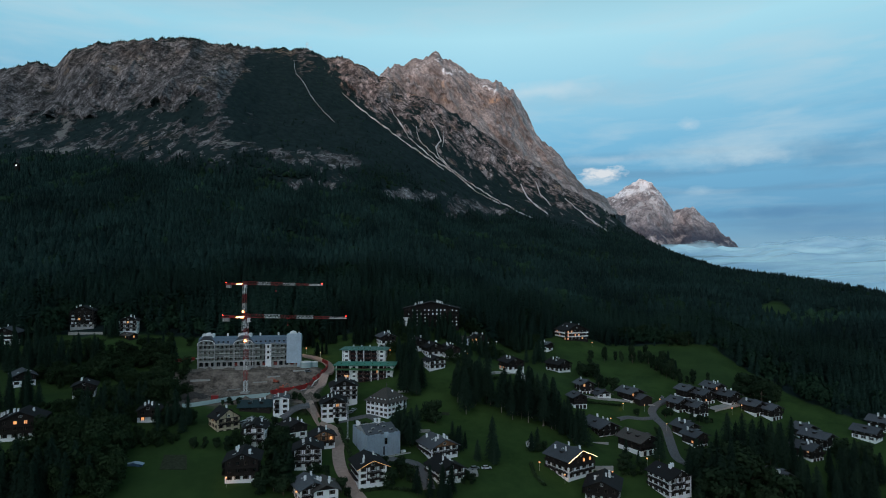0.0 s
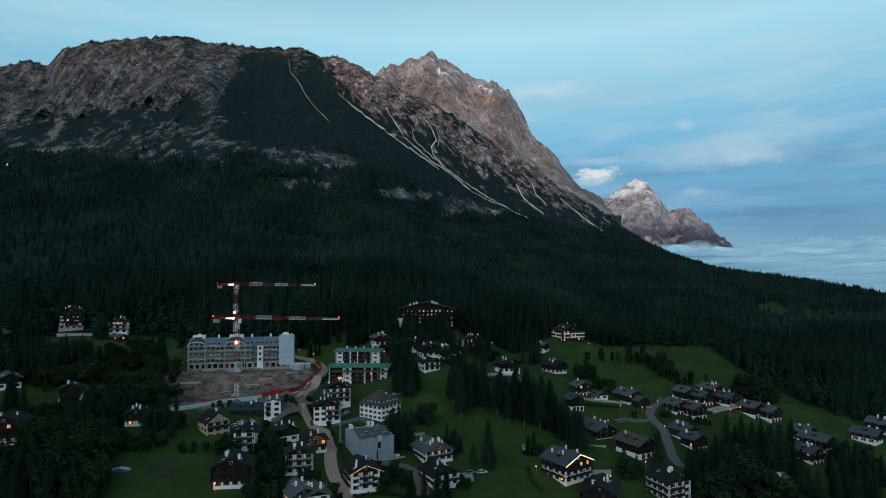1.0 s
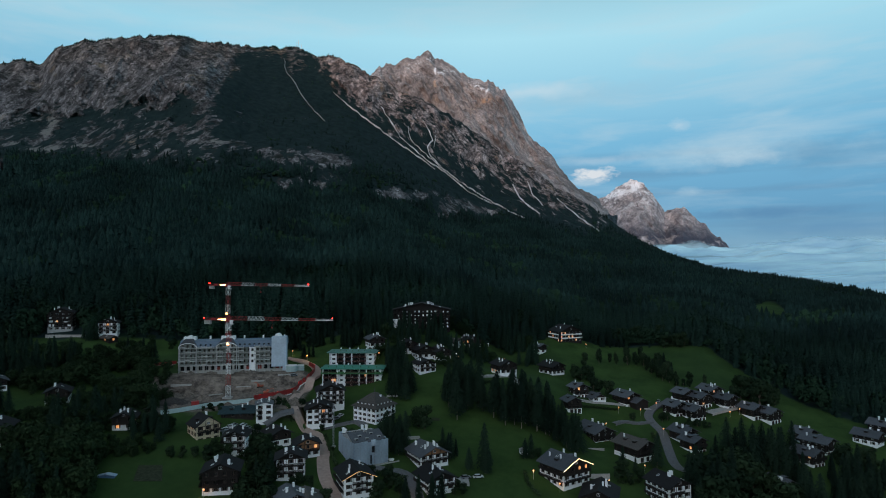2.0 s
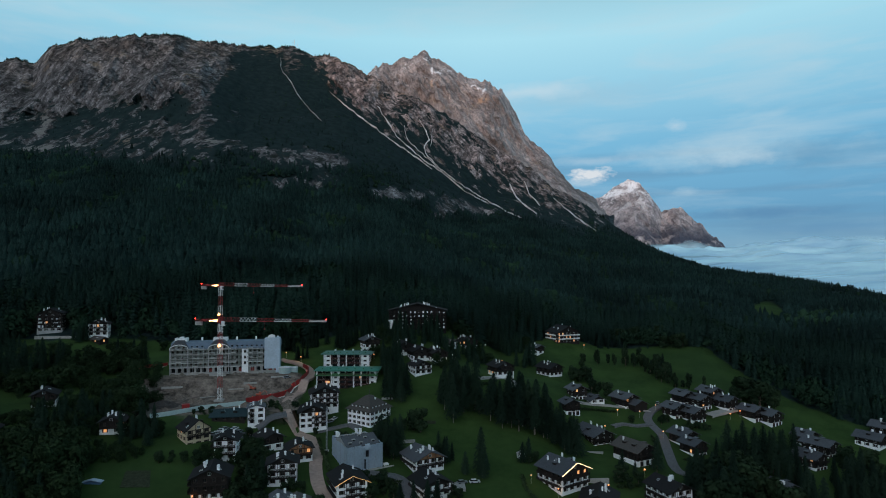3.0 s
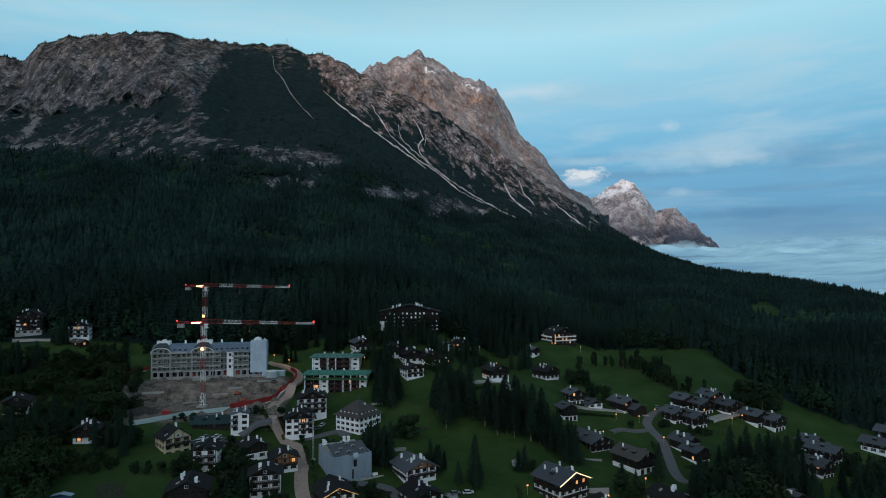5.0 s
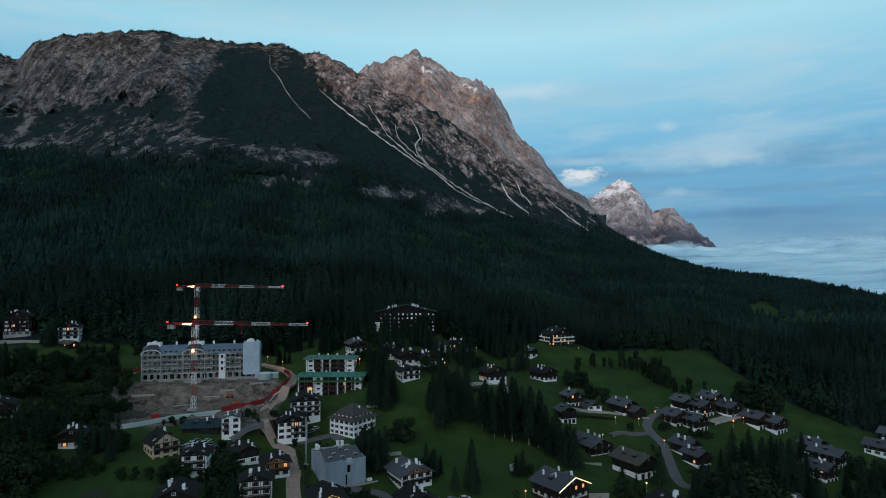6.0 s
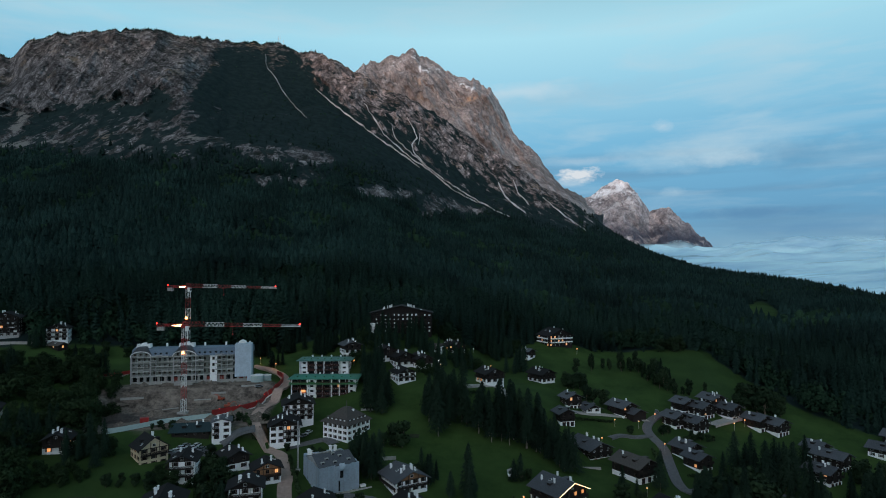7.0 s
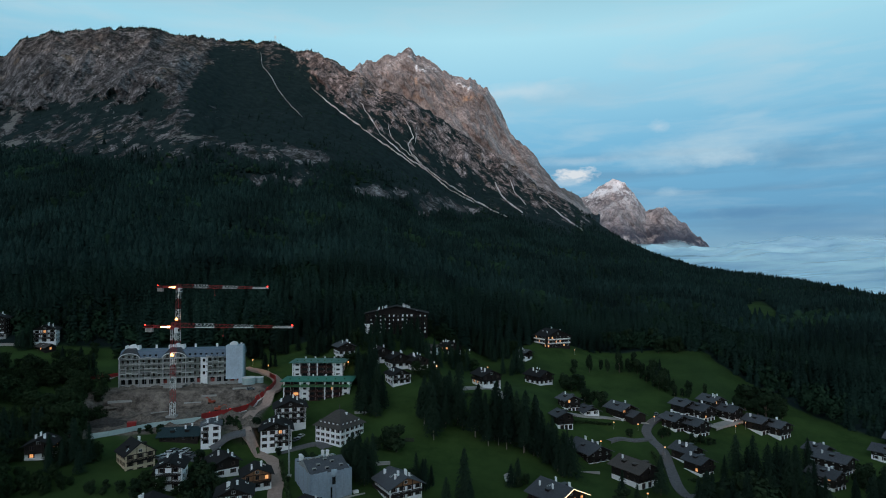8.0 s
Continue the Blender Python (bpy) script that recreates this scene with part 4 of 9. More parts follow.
def scatter(name, kinds, places, heights, mat, label, soft=0.0, broad=1.0):
    """One mesh of many trees; soft: how far their shading leans to the sky, broad: how wide they stand."""
    rng = np.random.default_rng(9)
    pick = rng.integers(0, len(kinds), len(places))
    V, F, AX, base = [], [], [], 0
    for k, (kv, kf) in enumerate(kinds):
        sel = np.where(pick == k)[0]
        if not len(sel):
            continue
        a = rng.uniform(0, 6.283, len(sel))
        h = heights[sel]
        wide = h * broad * rng.uniform(0.8, 1.25, len(sel))
        x = (kv[None, :, 0] * np.cos(a)[:, None] - kv[None, :, 1] * np.sin(a)[:, None]) * wide[:, None] + places[sel, 0:1]
        y = (kv[None, :, 0] * np.sin(a)[:, None] + kv[None, :, 1] * np.cos(a)[:, None]) * wide[:, None] + places[sel, 1:2]
        z = kv[None, :, 2] * h[:, None] + places[sel, 2:3] - 0.6
        V.append(np.stack([x, y, z], -1).reshape(-1, 3))
        F.append((kf[None] + (np.arange(len(sel)) * len(kv))[:, None, None] + base).reshape(-1, 3))
        AX.append(np.repeat(places[sel, :2], len(kv), 0))
        base += len(sel) * len(kv)
    V, F = np.concatenate(V), np.concatenate(F)
    if soft:
        ax = np.concatenate(AX)
        nrm = np.stack([V[:, 0] - ax[:, 0], V[:, 1] - ax[:, 1], np.full(len(V), soft)], -1)
        nrm[:, :2] /= np.maximum(np.linalg.norm(nrm[:, :2], axis=1, keepdims=True), 0.8)
        nrm /= np.linalg.norm(nrm, axis=1, keepdims=True)
        away = (np.cross(V[F[:, 1]] - V[F[:, 0]], V[F[:, 2]] - V[F[:, 0]]) * nrm[F].sum(1)).sum(1) < 0
        F[away] = F[away][:, ::-1]
    me = bpy.data.meshes.new(name)
    me.vertices.add(len(V))
    me.vertices.foreach_set("co", V.ravel())
    me.loops.add(F.size)
    me.loops.foreach_set("vertex_index", F.ravel().astype(np.int32))
    me.polygons.add(len(F))
    me.polygons.foreach_set("loop_start", np.arange(0, F.size, 3, dtype=np.int32))
    me.update(calc_edges=True)
    if soft:
        me.polygons.foreach_set("use_smooth", np.ones(len(F), bool))
        me.normals_split_custom_set_from_vertices(nrm.tolist())
    me.materials.append(mat)
    return tagged(new(name, me), label, "forest", kind="stuff")


# houses at the edge of the wood, trees cleared towards the camera so they show: x, y, half breadth
WOOD_GAPS = [(-264.1, 441.8, 13), (-225.0, 430.8, 10), (102.8, 480.3, 15), (-292.4, 404.5, 10), (25.8, 442.8, 9), (-38.9, 410.1, 8)]


def plant_wood():
    g, rng = GRID, np.random.default_rng(4)
    x, y, z = g["x"], g["y"], g["z"]
    # one weight for each cell: its area seen from above, times how wooded it is
    dx1, dy1 = x[1:, :-1] - x[:-1, :-1], y[1:, :-1] - y[:-1, :-1]
    dx2, dy2 = x[:-1, 1:] - x[:-1, :-1], y[:-1, 1:] - y[:-1, :-1]
    area = np.abs(dx1 * dy2 - dx2 * dy1)
    zone, B = g["zone"][:-1, :-1], g["B"][:-1, :-1]
    wood = (zone > 0.985) * (zone < 2.02) + (zone >= 2.02) * (zone < 4.02) * np.interp(zone, [2.0, 2.2, 2.6, 4.0], [0.8, 0.55, 0.12, 0.06]) ** (1 - 0.9 * smooth(13, 16, B))
    wood = wood * (1 - smooth(0.08, 0.30, g["rock"][:-1, :-1])) * (1 - np.clip(g["meadow"][:-1, :-1] * 1.5, 0, 1) * (zone > 1.04))
    wood = np.where((zone > 3.95) & (zone < 4.06) & (B < -9), 3.0, wood)
    wood = np.where((zone > 3.9) & (zone < 4.2) & (B > 14), 1.0, wood)
    thin = 1 / (1 + (np.hypot(x, y)[:-1, :-1] / 1500) ** 3)
    wood = wood * thin * (B > -41) * (B < 42)
    p = (area * wood).ravel()
    n = 46000
    cell = np.searchsorted(np.cumsum(p) / p.sum(), rng.random(n))
    i, j = np.unravel_index(np.minimum(cell, p.size - 1), area.shape)
    u, v = rng.random(n), rng.random(n)

    def at(q):
        return (q[i, j] * (1 - u) + q[i + 1, j] * u) * (1 - v) + (q[i, j + 1] * (1 - u) + q[i + 1, j + 1] * u) * v

    places = np.stack([at(x), at(y), at(z)], -1)
    keep = np.ones(n, bool)
    for gx, gy, gr in WOOD_GAPS:
        far = np.hypot(gx, gy)
        u, v = (places[:, 0] * gy - places[:, 1] * gx) / far, (places[:, 0] * gx + places[:, 1] * gy) / far - far
        keep &= ~((np.abs(u) < gr) & (v < gr * 0.6) & (v > -60))
    places, i, j, n = places[keep], i[keep], j[keep], int(keep.sum())
    tall = rng.uniform(11, 27, n) * (0.8 + 0.4 * fbm(places[:, 0] / 70, places[:, 1] / 70, 2, 90))
    tall = tall * np.interp(zone[i, j], [1.8, 2.1, 2.5, 3.0], [1.0, 0.75, 0.4, 0.4]) ** (1 - 0.85 * smooth(13, 16, B[i, j])) * np.where(zone[i, j] > 3.5, 0.75, 1.0) * np.where((B[i, j] > 16) & (zone[i, j] > 2.6), 0.62, 1.0) * (1 - 0.2 * smooth(10, 14, B[i, j]))
    leafy = fbm(places[:, 0] / 55, places[:, 1] / 55, 3, 95) + rng.uniform(-0.12, 0.12, n) > 0.66
    r = random.Random(3)
    cones = [cone_tree(r, 6, 4, 0.3) for _ in range(9)]
    clumps = [lobed_tree(r, 4) for _ in range(8)]
    rich = [clump_tree(r, 150, 0.058) for _ in range(6)]
    close = np.hypot(places[:, 0], places[:, 1]) < 640
    fine = [bough_tree(r, 11, 6) for _ in range(10)]
    remote = np.hypot(places[:, 0], places[:, 1]) > 1150
    plain = [cone_tree(r, 5, 3, 0.35) for _ in range(8)]
    scatter("spruce_wood", plain, places[~leafy & remote], tall[~leafy & remote], SPRUCE, "far spruce wood under the rock walls", 1.3, 1.2)
    scatter("spruce_wood", cones, places[~leafy & ~close & ~remote], tall[~leafy & ~close & ~remote], SPRUCE, "dense dark spruce wood covering the mountain side", 1.3, 1.1)
    scatter("spruce_wood", fine, places[~leafy & close], tall[~leafy & close], SPRUCE_CLOSE, "dense dark spruce wood above the village", 0.7, 1.1)
    scatter("broadleaf_wood", clumps, places[leafy & ~close], tall[leafy & ~close] * 0.72, BROAD, "scattered broad-leaved trees among the spruces", 0.8)
    scatter("broadleaf_wood", rich, places[leafy & close], tall[leafy & close] * 0.72, BROAD, "broad-leaved trees along the wood edge", 0.6)


plant_wood()

# ---------------------------------------------------------------- building kit
PLASTER = surface("white_plaster", (0.83, 0.83, 0.82), 0.9, grain=2.0, spread=0.07, bump=0.15, stain=0.14, per_object=0.06)
CREAM = surface("cream_plaster", (0.50, 0.41, 0.28), 0.9, grain=2.0, spread=0.1, bump=0.15, stain=0.3)
GREY_WALL = surface("grey_render", (0.36, 0.36, 0.35), 0.9, grain=1.5, spread=0.15, bump=0.2, stain=0.45)
TIMBER = surface("dark_timber", (0.024, 0.019, 0.017), 0.8, grain=5.0, spread=0.35, bump=0.4, stretch=(1, 1, 0.15), per_object=0.3)
BROWN_WOOD = surface("brown_boards", (0.28, 0.14, 0.07), 0.75, grain=5.0, spread=0.3, bump=0.4, stretch=(1, 1, 0.15), per_object=0.2)
DARK_ROOF = surface("dark_brown_roof", (0.016, 0.0145, 0.0150), 0.8, grain=2.6, spread=0.35, bump=0.5, stain=0.2, per_object=0.3)
SLATE = surface("grey_slate_roof", (0.086, 0.091, 0.101), 0.6, grain=2.2, spread=0.35, bump=0.5, stain=0.3, per_object=0.35)
SHINGLE = surface("brown_shingle_roof", (0.082, 0.073, 0.066), 0.75, grain=2.6, spread=0.35, bump=0.5, stain=0.3, per_object=0.3)
GREEN_ROOF = surface("green_copper_roof", (0.028, 0.175, 0.115), 0.5, grain=1.0, spread=0.15, bump=0.1, stain=0.2)
TEAL_ROOF = surface("blue_green_tile_roof", (0.020, 0.040, 0.045), 0.7, grain=2.4, spread=0.3, bump=0.4, stain=0.2)
ZINC = surface("blue_grey_sheet_roof", (0.105, 0.15, 0.20), 0.45, 0.2, grain=1.0, spread=0.15, bump=0.1, stain=0.25)
CONCRETE = surface("concrete", (0.33, 0.32, 0.30), 0.9, grain=1.5, spread=0.15, bump=0.3, stain=0.4)
FRAME_WOOD = surface("window_frame_wood", (0.11, 0.08, 0.06), 0.6, grain=8, spread=0.2, bump=0.1)
FRAME_WHITE = surface("window_frame_white", (0.6, 0.6, 0.58), 0.5, grain=8, spread=0.1, bump=0.05)
SHUTTER = surface("dark_shutter_boards", (0.040, 0.028, 0.022), 0.75, grain=6, spread=0.3, bump=0.2, stretch=(1, 1, 0.2))
STEEL = surface("galvanised_steel", (0.42, 0.43, 0.44), 0.45, 0.7, grain=6, spread=0.2, bump=0.1)
ROOM_WARM = glow("lit_room", (1.0, 0.40, 0.14), 1.0)


def glass(name, colour):
    m, t, b = material(name)
    b.inputs["Base Color"].default_value = (*colour, 1)
    b.inputs["Roughness"].default_value = 0.08
    b.inputs["Specular IOR Level"].default_value = 0.6
    return m


PANE = glass("window_glass_dark_room", (0.012, 0.014, 0.017))


def finish(bm, name, mat):
    bmesh.ops.recalc_face_normals(bm, faces=bm.faces[:])
    me = bpy.data.meshes.new(name)
    bm.to_mesh(me)
    bm.free()
    me.materials.append(mat)
    return me


def part(name, bm, mat, parent, label=""):
    """Links a bmesh as one mesh under a thing or under a part."""
    ob = new(name, finish(bm, name, mat))
    ob.parent = parent
    return tagged(ob, label)


def piece(name, me, parent, m):
    """A further object on a shared mesh."""
    ob = new(name, me)
    ob.parent = parent
    ob.matrix_basis = m
    return ob


def thing(name, m, label, category, group="", kind=""):
    ob = new(name)
    ob.empty_display_size = 0.5
    ob.matrix_basis = m
    return tagged(ob, label, category, group, kind)


def box(bm, x0, x1, y0, y1, z0, z1):
    v = [bm.verts.new(p) for p in ((x0, y0, z0), (x1, y0, z0), (x1, y1, z0), (x0, y1, z0), (x0, y0, z1), (x1, y0, z1), (x1, y1, z1), (x0, y1, z1))]
    for f in ((0, 3, 2, 1), (4, 5, 6, 7), (0, 1, 5, 4), (1, 2, 6, 5), (2, 3, 7, 6), (3, 0, 4, 7)):
        bm.faces.new([v[i] for i in f])
    return v


def boxes(*rows):
    bm = bmesh.new()
    for r in rows:
        box(bm, *r)
    return bm


def prism(bm, outline, y0, y1):
    """An outline in x, z drawn out along y."""
    a = [bm.verts.new((x, y0, z)) for x, z in outline]
    b = [bm.verts.new((x, y1, z)) for x, z in outline]
    bm.faces.new(a)
    bm.faces.new(b[::-1])
    n = len(a)
    for i in range(n):
        bm.faces.new((a[i], a[(i + 1) % n], b[(i + 1) % n], b[i]))


def beam(bm, p, q, r, sides=4):
    """A straight bar from p to q."""
    p, q = Vector(p), Vector(q)
    d = (q - p).normalized()
    u = d.cross(Vector((0, 0, 1)) if abs(d.z) < 0.9 else Vector((1, 0, 0))).normalized()
    w = d.cross(u)
    ring = [u * math.cos(6.2832 * (i + 0.5) / sides) * r + w * math.sin(6.2832 * (i + 0.5) / sides) * r for i in range(sides)]
    a, b = [bm.verts.new(p + o) for o in ring], [bm.verts.new(q + o) for o in ring]
    for i in range(sides):
        bm.faces.new((a[i], a[(i + 1) % sides], b[(i + 1) % sides], b[i]))
    bm.faces.new(a[::-1])
    bm.faces.new(b)


def facade(bm, origin, along_x, width, z0, z1, holes, depth=0.22):
    """A wall face with openings cut through it and their reveals. holes: x0, x1, z0, z1 along the face."""
    o, u = Vector(origin), Vector(along_x).normalized()
    inward = Vector((-u.y, u.x, 0))
    xs = sorted({0.0, width, *[round(h[0], 3) for h in holes], *[round(h[1], 3) for h in holes]})
    zs = sorted({z0, z1, *[h[2] for h in holes], *[h[3] for h in holes]})
    zs = [z for z in zs if z0 <= z <= z1]

    def at(x, z, d=0.0):
        p = o + u * x + inward * d
        return bm.verts.new((p.x, p.y, z))

    for i in range(len(xs) - 1):
        for j in range(len(zs) - 1):
            cx, cz = (xs[i] + xs[i + 1]) / 2, (zs[j] + zs[j + 1]) / 2
            if any(h[0] < cx < h[1] and h[2] < cz < h[3] for h in holes):
                continue
            bm.faces.new((at(xs[i], zs[j]), at(xs[i + 1], zs[j]), at(xs[i + 1], zs[j + 1]), at(xs[i], zs[j + 1])))
    for a, b, c, d in holes:
        if c < z0 - 0.01 or d > z1 + 0.01:
            continue
        r = ((a, c), (b, c), (b, d), (a, d))
        for k in range(4):
            (xa, za), (xb, zb) = r[k], r[(k + 1) % 4]
            bm.faces.new((at(xa, za), at(xb, zb), at(xb, zb, depth), at(xa, za, depth)))


def window_meshes(w, h, mat, shutters):
    """One welded frame with a middle bar; open shutters hang from its outer edges and lie against the wall."""
    f, rim = 0.09, bmesh.new()
    xs, zs, at = (-w / 2, -w / 2 + f, -0.035, 0.035, w / 2 - f, w / 2), (-h / 2, -h / 2 + f, h / 2 - f, h / 2), {}

    def corner(i, j, y):
        if (i, j, y) not in at:
            at[i, j, y] = rim.verts.new((xs[i], y, zs[j]))
        return at[i, j, y]

    solid = {(i, j) for i in range(5) for j in range(3) if j != 1 or i % 2 == 0}
    for i, j in solid:
        for y in (0.0, 0.1):
            rim.faces.new([corner(a, b, y) for a, b in ((i, j), (i + 1, j), (i + 1, j + 1), (i, j + 1))])
        for (di, dj), (a, b) in (((-1, 0), ((i, j), (i, j + 1))), ((1, 0), ((i + 1, j), (i + 1, j + 1))), ((0, -1), ((i, j), (i + 1, j))), ((0, 1), ((i, j + 1), (i + 1, j + 1)))):
            if (i + di, j + dj) not in solid:
                rim.faces.new((corner(*a, 0.0), corner(*b, 0.0), corner(*b, 0.1), corner(*a, 0.1)))
    if shutters:
        for sg, i in ((-1, 0), (1, 5)):
            last = [corner(i, 0, 0.0), corner(i, 0, 0.1), corner(i, 3, 0.1), corner(i, 3, 0.0)]
            for x in (w / 2 + 0.02, w / 2 + 0.44):
                ring = [rim.verts.new((sg * x, y, z)) for y, z in ((-0.19, -h / 2 - 0.02), (-0.125, -h / 2 - 0.02), (-0.125, h / 2 + 0.02), (-0.19, h / 2 + 0.02))]
                for k in range(4):
                    rim.faces.new((last[k], last[(k + 1) % 4], ring[(k + 1) % 4], ring[k])).material_index = 1
                last = ring
            rim.faces.new(last).material_index = 1
    pane = boxes((-w / 2 + 0.05, w / 2 - 0.05, 0.04, 0.06, -h / 2 + 0.05, h / 2 - 0.05))
    me = finish(rim, "window", mat)
    me.materials.append(SHUTTER)
    return me, pane


WIN = {}


def window_set(w, h, white=False, shutters=False):
    key = (round(w, 2), round(h, 2), white, shutters)
    if key not in WIN:
        rim, pane = window_meshes(w, h, FRAME_WHITE if white else FRAME_WOOD, shutters)
        lit = pane.copy()
        WIN[key] = (rim, finish(pane, "pane", PANE), finish(lit, "pane", ROOM_WARM))
    return WIN[key]


def add_window(parent, p, turn, w, h, lit=False, white=False, shutters=False):
    """A framed window whose outer face looks along -y before the turn."""
    rim, pane, glowing = window_set(w, h, white, shutters)
    ob = piece("window", rim, parent, Matrix.Translation(p) @ Matrix.Rotation(turn, 4, "Z"))
    piece("pane", glowing if lit else pane, ob, Matrix())
    return ob


def spaced(width, count, w):
    """Openings evenly spread over a wall: their left and right edges."""
    gap = width / count
    return [(gap * (i + 0.5) - w / 2, gap * (i + 0.5) + w / 2) for i in range(count)]


SIDES = {"front": (0, lambda w, l: ((-w / 2, -l / 2), (1, 0), w)), "end": (math.pi, lambda w, l: ((w / 2, l / 2), (-1, 0), w)),
         "east": (math.pi / 2, lambda w, l: ((w / 2, -l / 2), (0, 1), l)), "west": (-math.pi / 2, lambda w, l: ((-w / 2, l / 2), (0, -1), l))}


def storeys(house, w, l, n, plain, storey, wall_mat, upper_mat, per, lit, rng, wide=1.3, tall=1.5, white=False, deep=3.0):
    """Walls of n floors with windows on all four sides; plain: how many floors are plastered."""
    lower, upper = bmesh.new(), bmesh.new()
    for side, (turn, where) in SIDES.items():
        (ox, oy), (ux, uy), width = where(w, l)
        count = max(1, int(width / per))
        for k in range(n):
            z0 = k * storey
            holes = [(a, b, z0 + 0.85, z0 + 0.85 + tall) for a, b in spaced(width, count, wide)]
            if side == "end":
                holes = []
            if k == 0 and plain == 0.5:
                facade(lower, (ox, oy, 0), (ux, uy, 0), width, -deep, 0.6, [])
                facade(upper, (ox, oy, 0), (ux, uy, 0), width, 0.6, storey, holes)
            else:
                facade(lower if k < plain else upper, (ox, oy, 0), (ux, uy, 0), width, z0 if k else -deep, z0 + storey, holes)
            for a, b, c, d in holes:
                m = (a + b) / 2
                p = (ox + ux * m - uy * 0.12, oy + uy * m + ux * 0.12, (c + d) / 2)
                add_window(house, p, turn, wide, tall, rng.random() < lit * 0.5, white, deep == 3.0 and plain >= 1 and k < plain)
    if plain:
        part("wall", lower, wall_mat, house)
    else:
        lower.free()
    if plain < n:
        part("cladding", upper, upper_mat, house, "upper storey of dark weathered boards" if upper_mat is TIMBER else "")
    else:
        upper.free()


def gable_roof(house, w, l, eave, pitch, side, end, mat, gable_mat, thick=0.28):
    """Two slopes with wide eaves over a ridge along y, and the gable triangles below them."""
    rise = math.tan(radians(pitch))
    for s in (-1, 1):
        bm = bmesh.new()
        x1, z1 = s * (w / 2 + side), eave - side * rise
        prism(bm, [(0, eave + w / 2 * rise), (x1, z1), (x1, z1 + thick), (0, eave + w / 2 * rise + thick)], -l / 2 - end, l / 2 + end)
        part("roof", bm, mat, house)
    for y in (-l / 2, l / 2 - 0.25):
        bm = bmesh.new()
        prism(bm, [(-w / 2, eave - 0.02), (w / 2, eave - 0.02), (0, eave + w / 2 * rise - 0.03)], y, y + 0.25)
        part("gable", bm, gable_mat, house)
    bm = bmesh.new()
    top = eave + w / 2 * rise + thick
    prism(bm, [(-0.22, top - 0.08), (0.22, top - 0.08), (0, top + 0.1)], -l / 2 - end, l / 2 + end)
    part("ridge_cap", bm, mat, house)


def chimney(house, x, y, z, s=0.75, h=1.5):
    bm = boxes((x - s / 2, x + s / 2, y - s / 2, y + s / 2, z - 1.2, z + h))
    c = part("chimney", bm, PLASTER, house, "white plastered chimney")
    bm = boxes((x - s * 0.42, x - s * 0.28, y - s * 0.42, y + s * 0.42, z + h, z + h + 0.3), (x + s * 0.28, x + s * 0.42, y - s * 0.42, y + s * 0.42, z + h, z + h + 0.3))
    prism(bm, [(-s * 0.72 + x, z + h + 0.3), (s * 0.72 + x, z + h + 0.3), (x, z + h + 0.55)], y - s * 0.65, y + s * 0.65)
    part("chimney_cap", bm, PLASTER, c)


def balcony(house, x0, x1, y, z, out=1.25, mat=TIMBER, rail_mat=None, boards=True):
    """A balcony on the front gable wall: a deck and a boarded rail between posts."""
    deck = part("balcony", boxes((x0, x1, y - out, y, z - 0.24, z)), mat, house)
    bm = boxes((x0, x1, y - out - 0.04, y - out + 0.04, z + 0.92, z + 1.02), (x0, x1, y - out - 0.03, y - out + 0.03, z + 0.1, z + 0.18),
               (x0 - 0.03, x0 + 0.03, y - out + 0.04, y, z + 0.92, z + 1.0), (x1 - 0.03, x1 + 0.03, y - out + 0.04, y, z + 0.92, z + 1.0))
    step = 0.34 if boards else 0.9
    k = int((x1 - x0) / step)
    for i in range(k + 1):
        x = x0 + 0.06 + (x1 - x0 - 0.12) * i / max(k, 1)
        box(bm, x - (0.13 if boards else 0.03), x + (0.13 if boards else 0.03), y - out - 0.02, y - out + 0.02, z + 0.18, z + 0.92)
    part("rail", bm, rail_mat or mat, deck)
    return deck


def side_balcony(house, x, y0, y1, z, out=1.15, mat=TIMBER, rail_mat=None):
    """A balcony along the flank that looks towards -x."""
    deck = part("balcony", boxes((x - out, x - 0.002, y0, y1, z - 0.24, z)), mat, house)
    bm = boxes((x - out - 0.04, x - out + 0.04, y0, y1, z + 0.92, z + 1.02), (x - out - 0.03, x - out + 0.03, y0, y1, z + 0.1, z + 0.18))
    k = int((y1 - y0) / 0.34)
    for i in range(k + 1):
        y = y0 + 0.14 + (y1 - y0 - 0.28) * i / max(k, 1)
        box(bm, x - out - 0.02, x - out + 0.02, y - 0.13, y + 0.13, z + 0.18, z + 0.92)
    part("rail", bm, rail_mat or mat, deck)


def dormer(house, x, y, z, w, d, mat, front=-1):
    """A small roof lantern that looks out along x."""
    s = 1 if front > 0 else -1
    bm = bmesh.new()
    x0, x1 = sorted((x, x - s * d))
    box(bm, x0, x1, y - w / 2, y + w / 2, z - 0.9, z + 0.85)
    body = part("dormer", bm, TIMBER, house)
    bm = bmesh.new()
    x0, x1 = sorted((x + s * 0.3, x - s * (d + 0.4)))
    box(bm, x0, x1, y - w / 2 - 0.25, y + w / 2 + 0.25, z + 0.85, z + 1.02)
    part("dormer_roof", bm, mat, body)


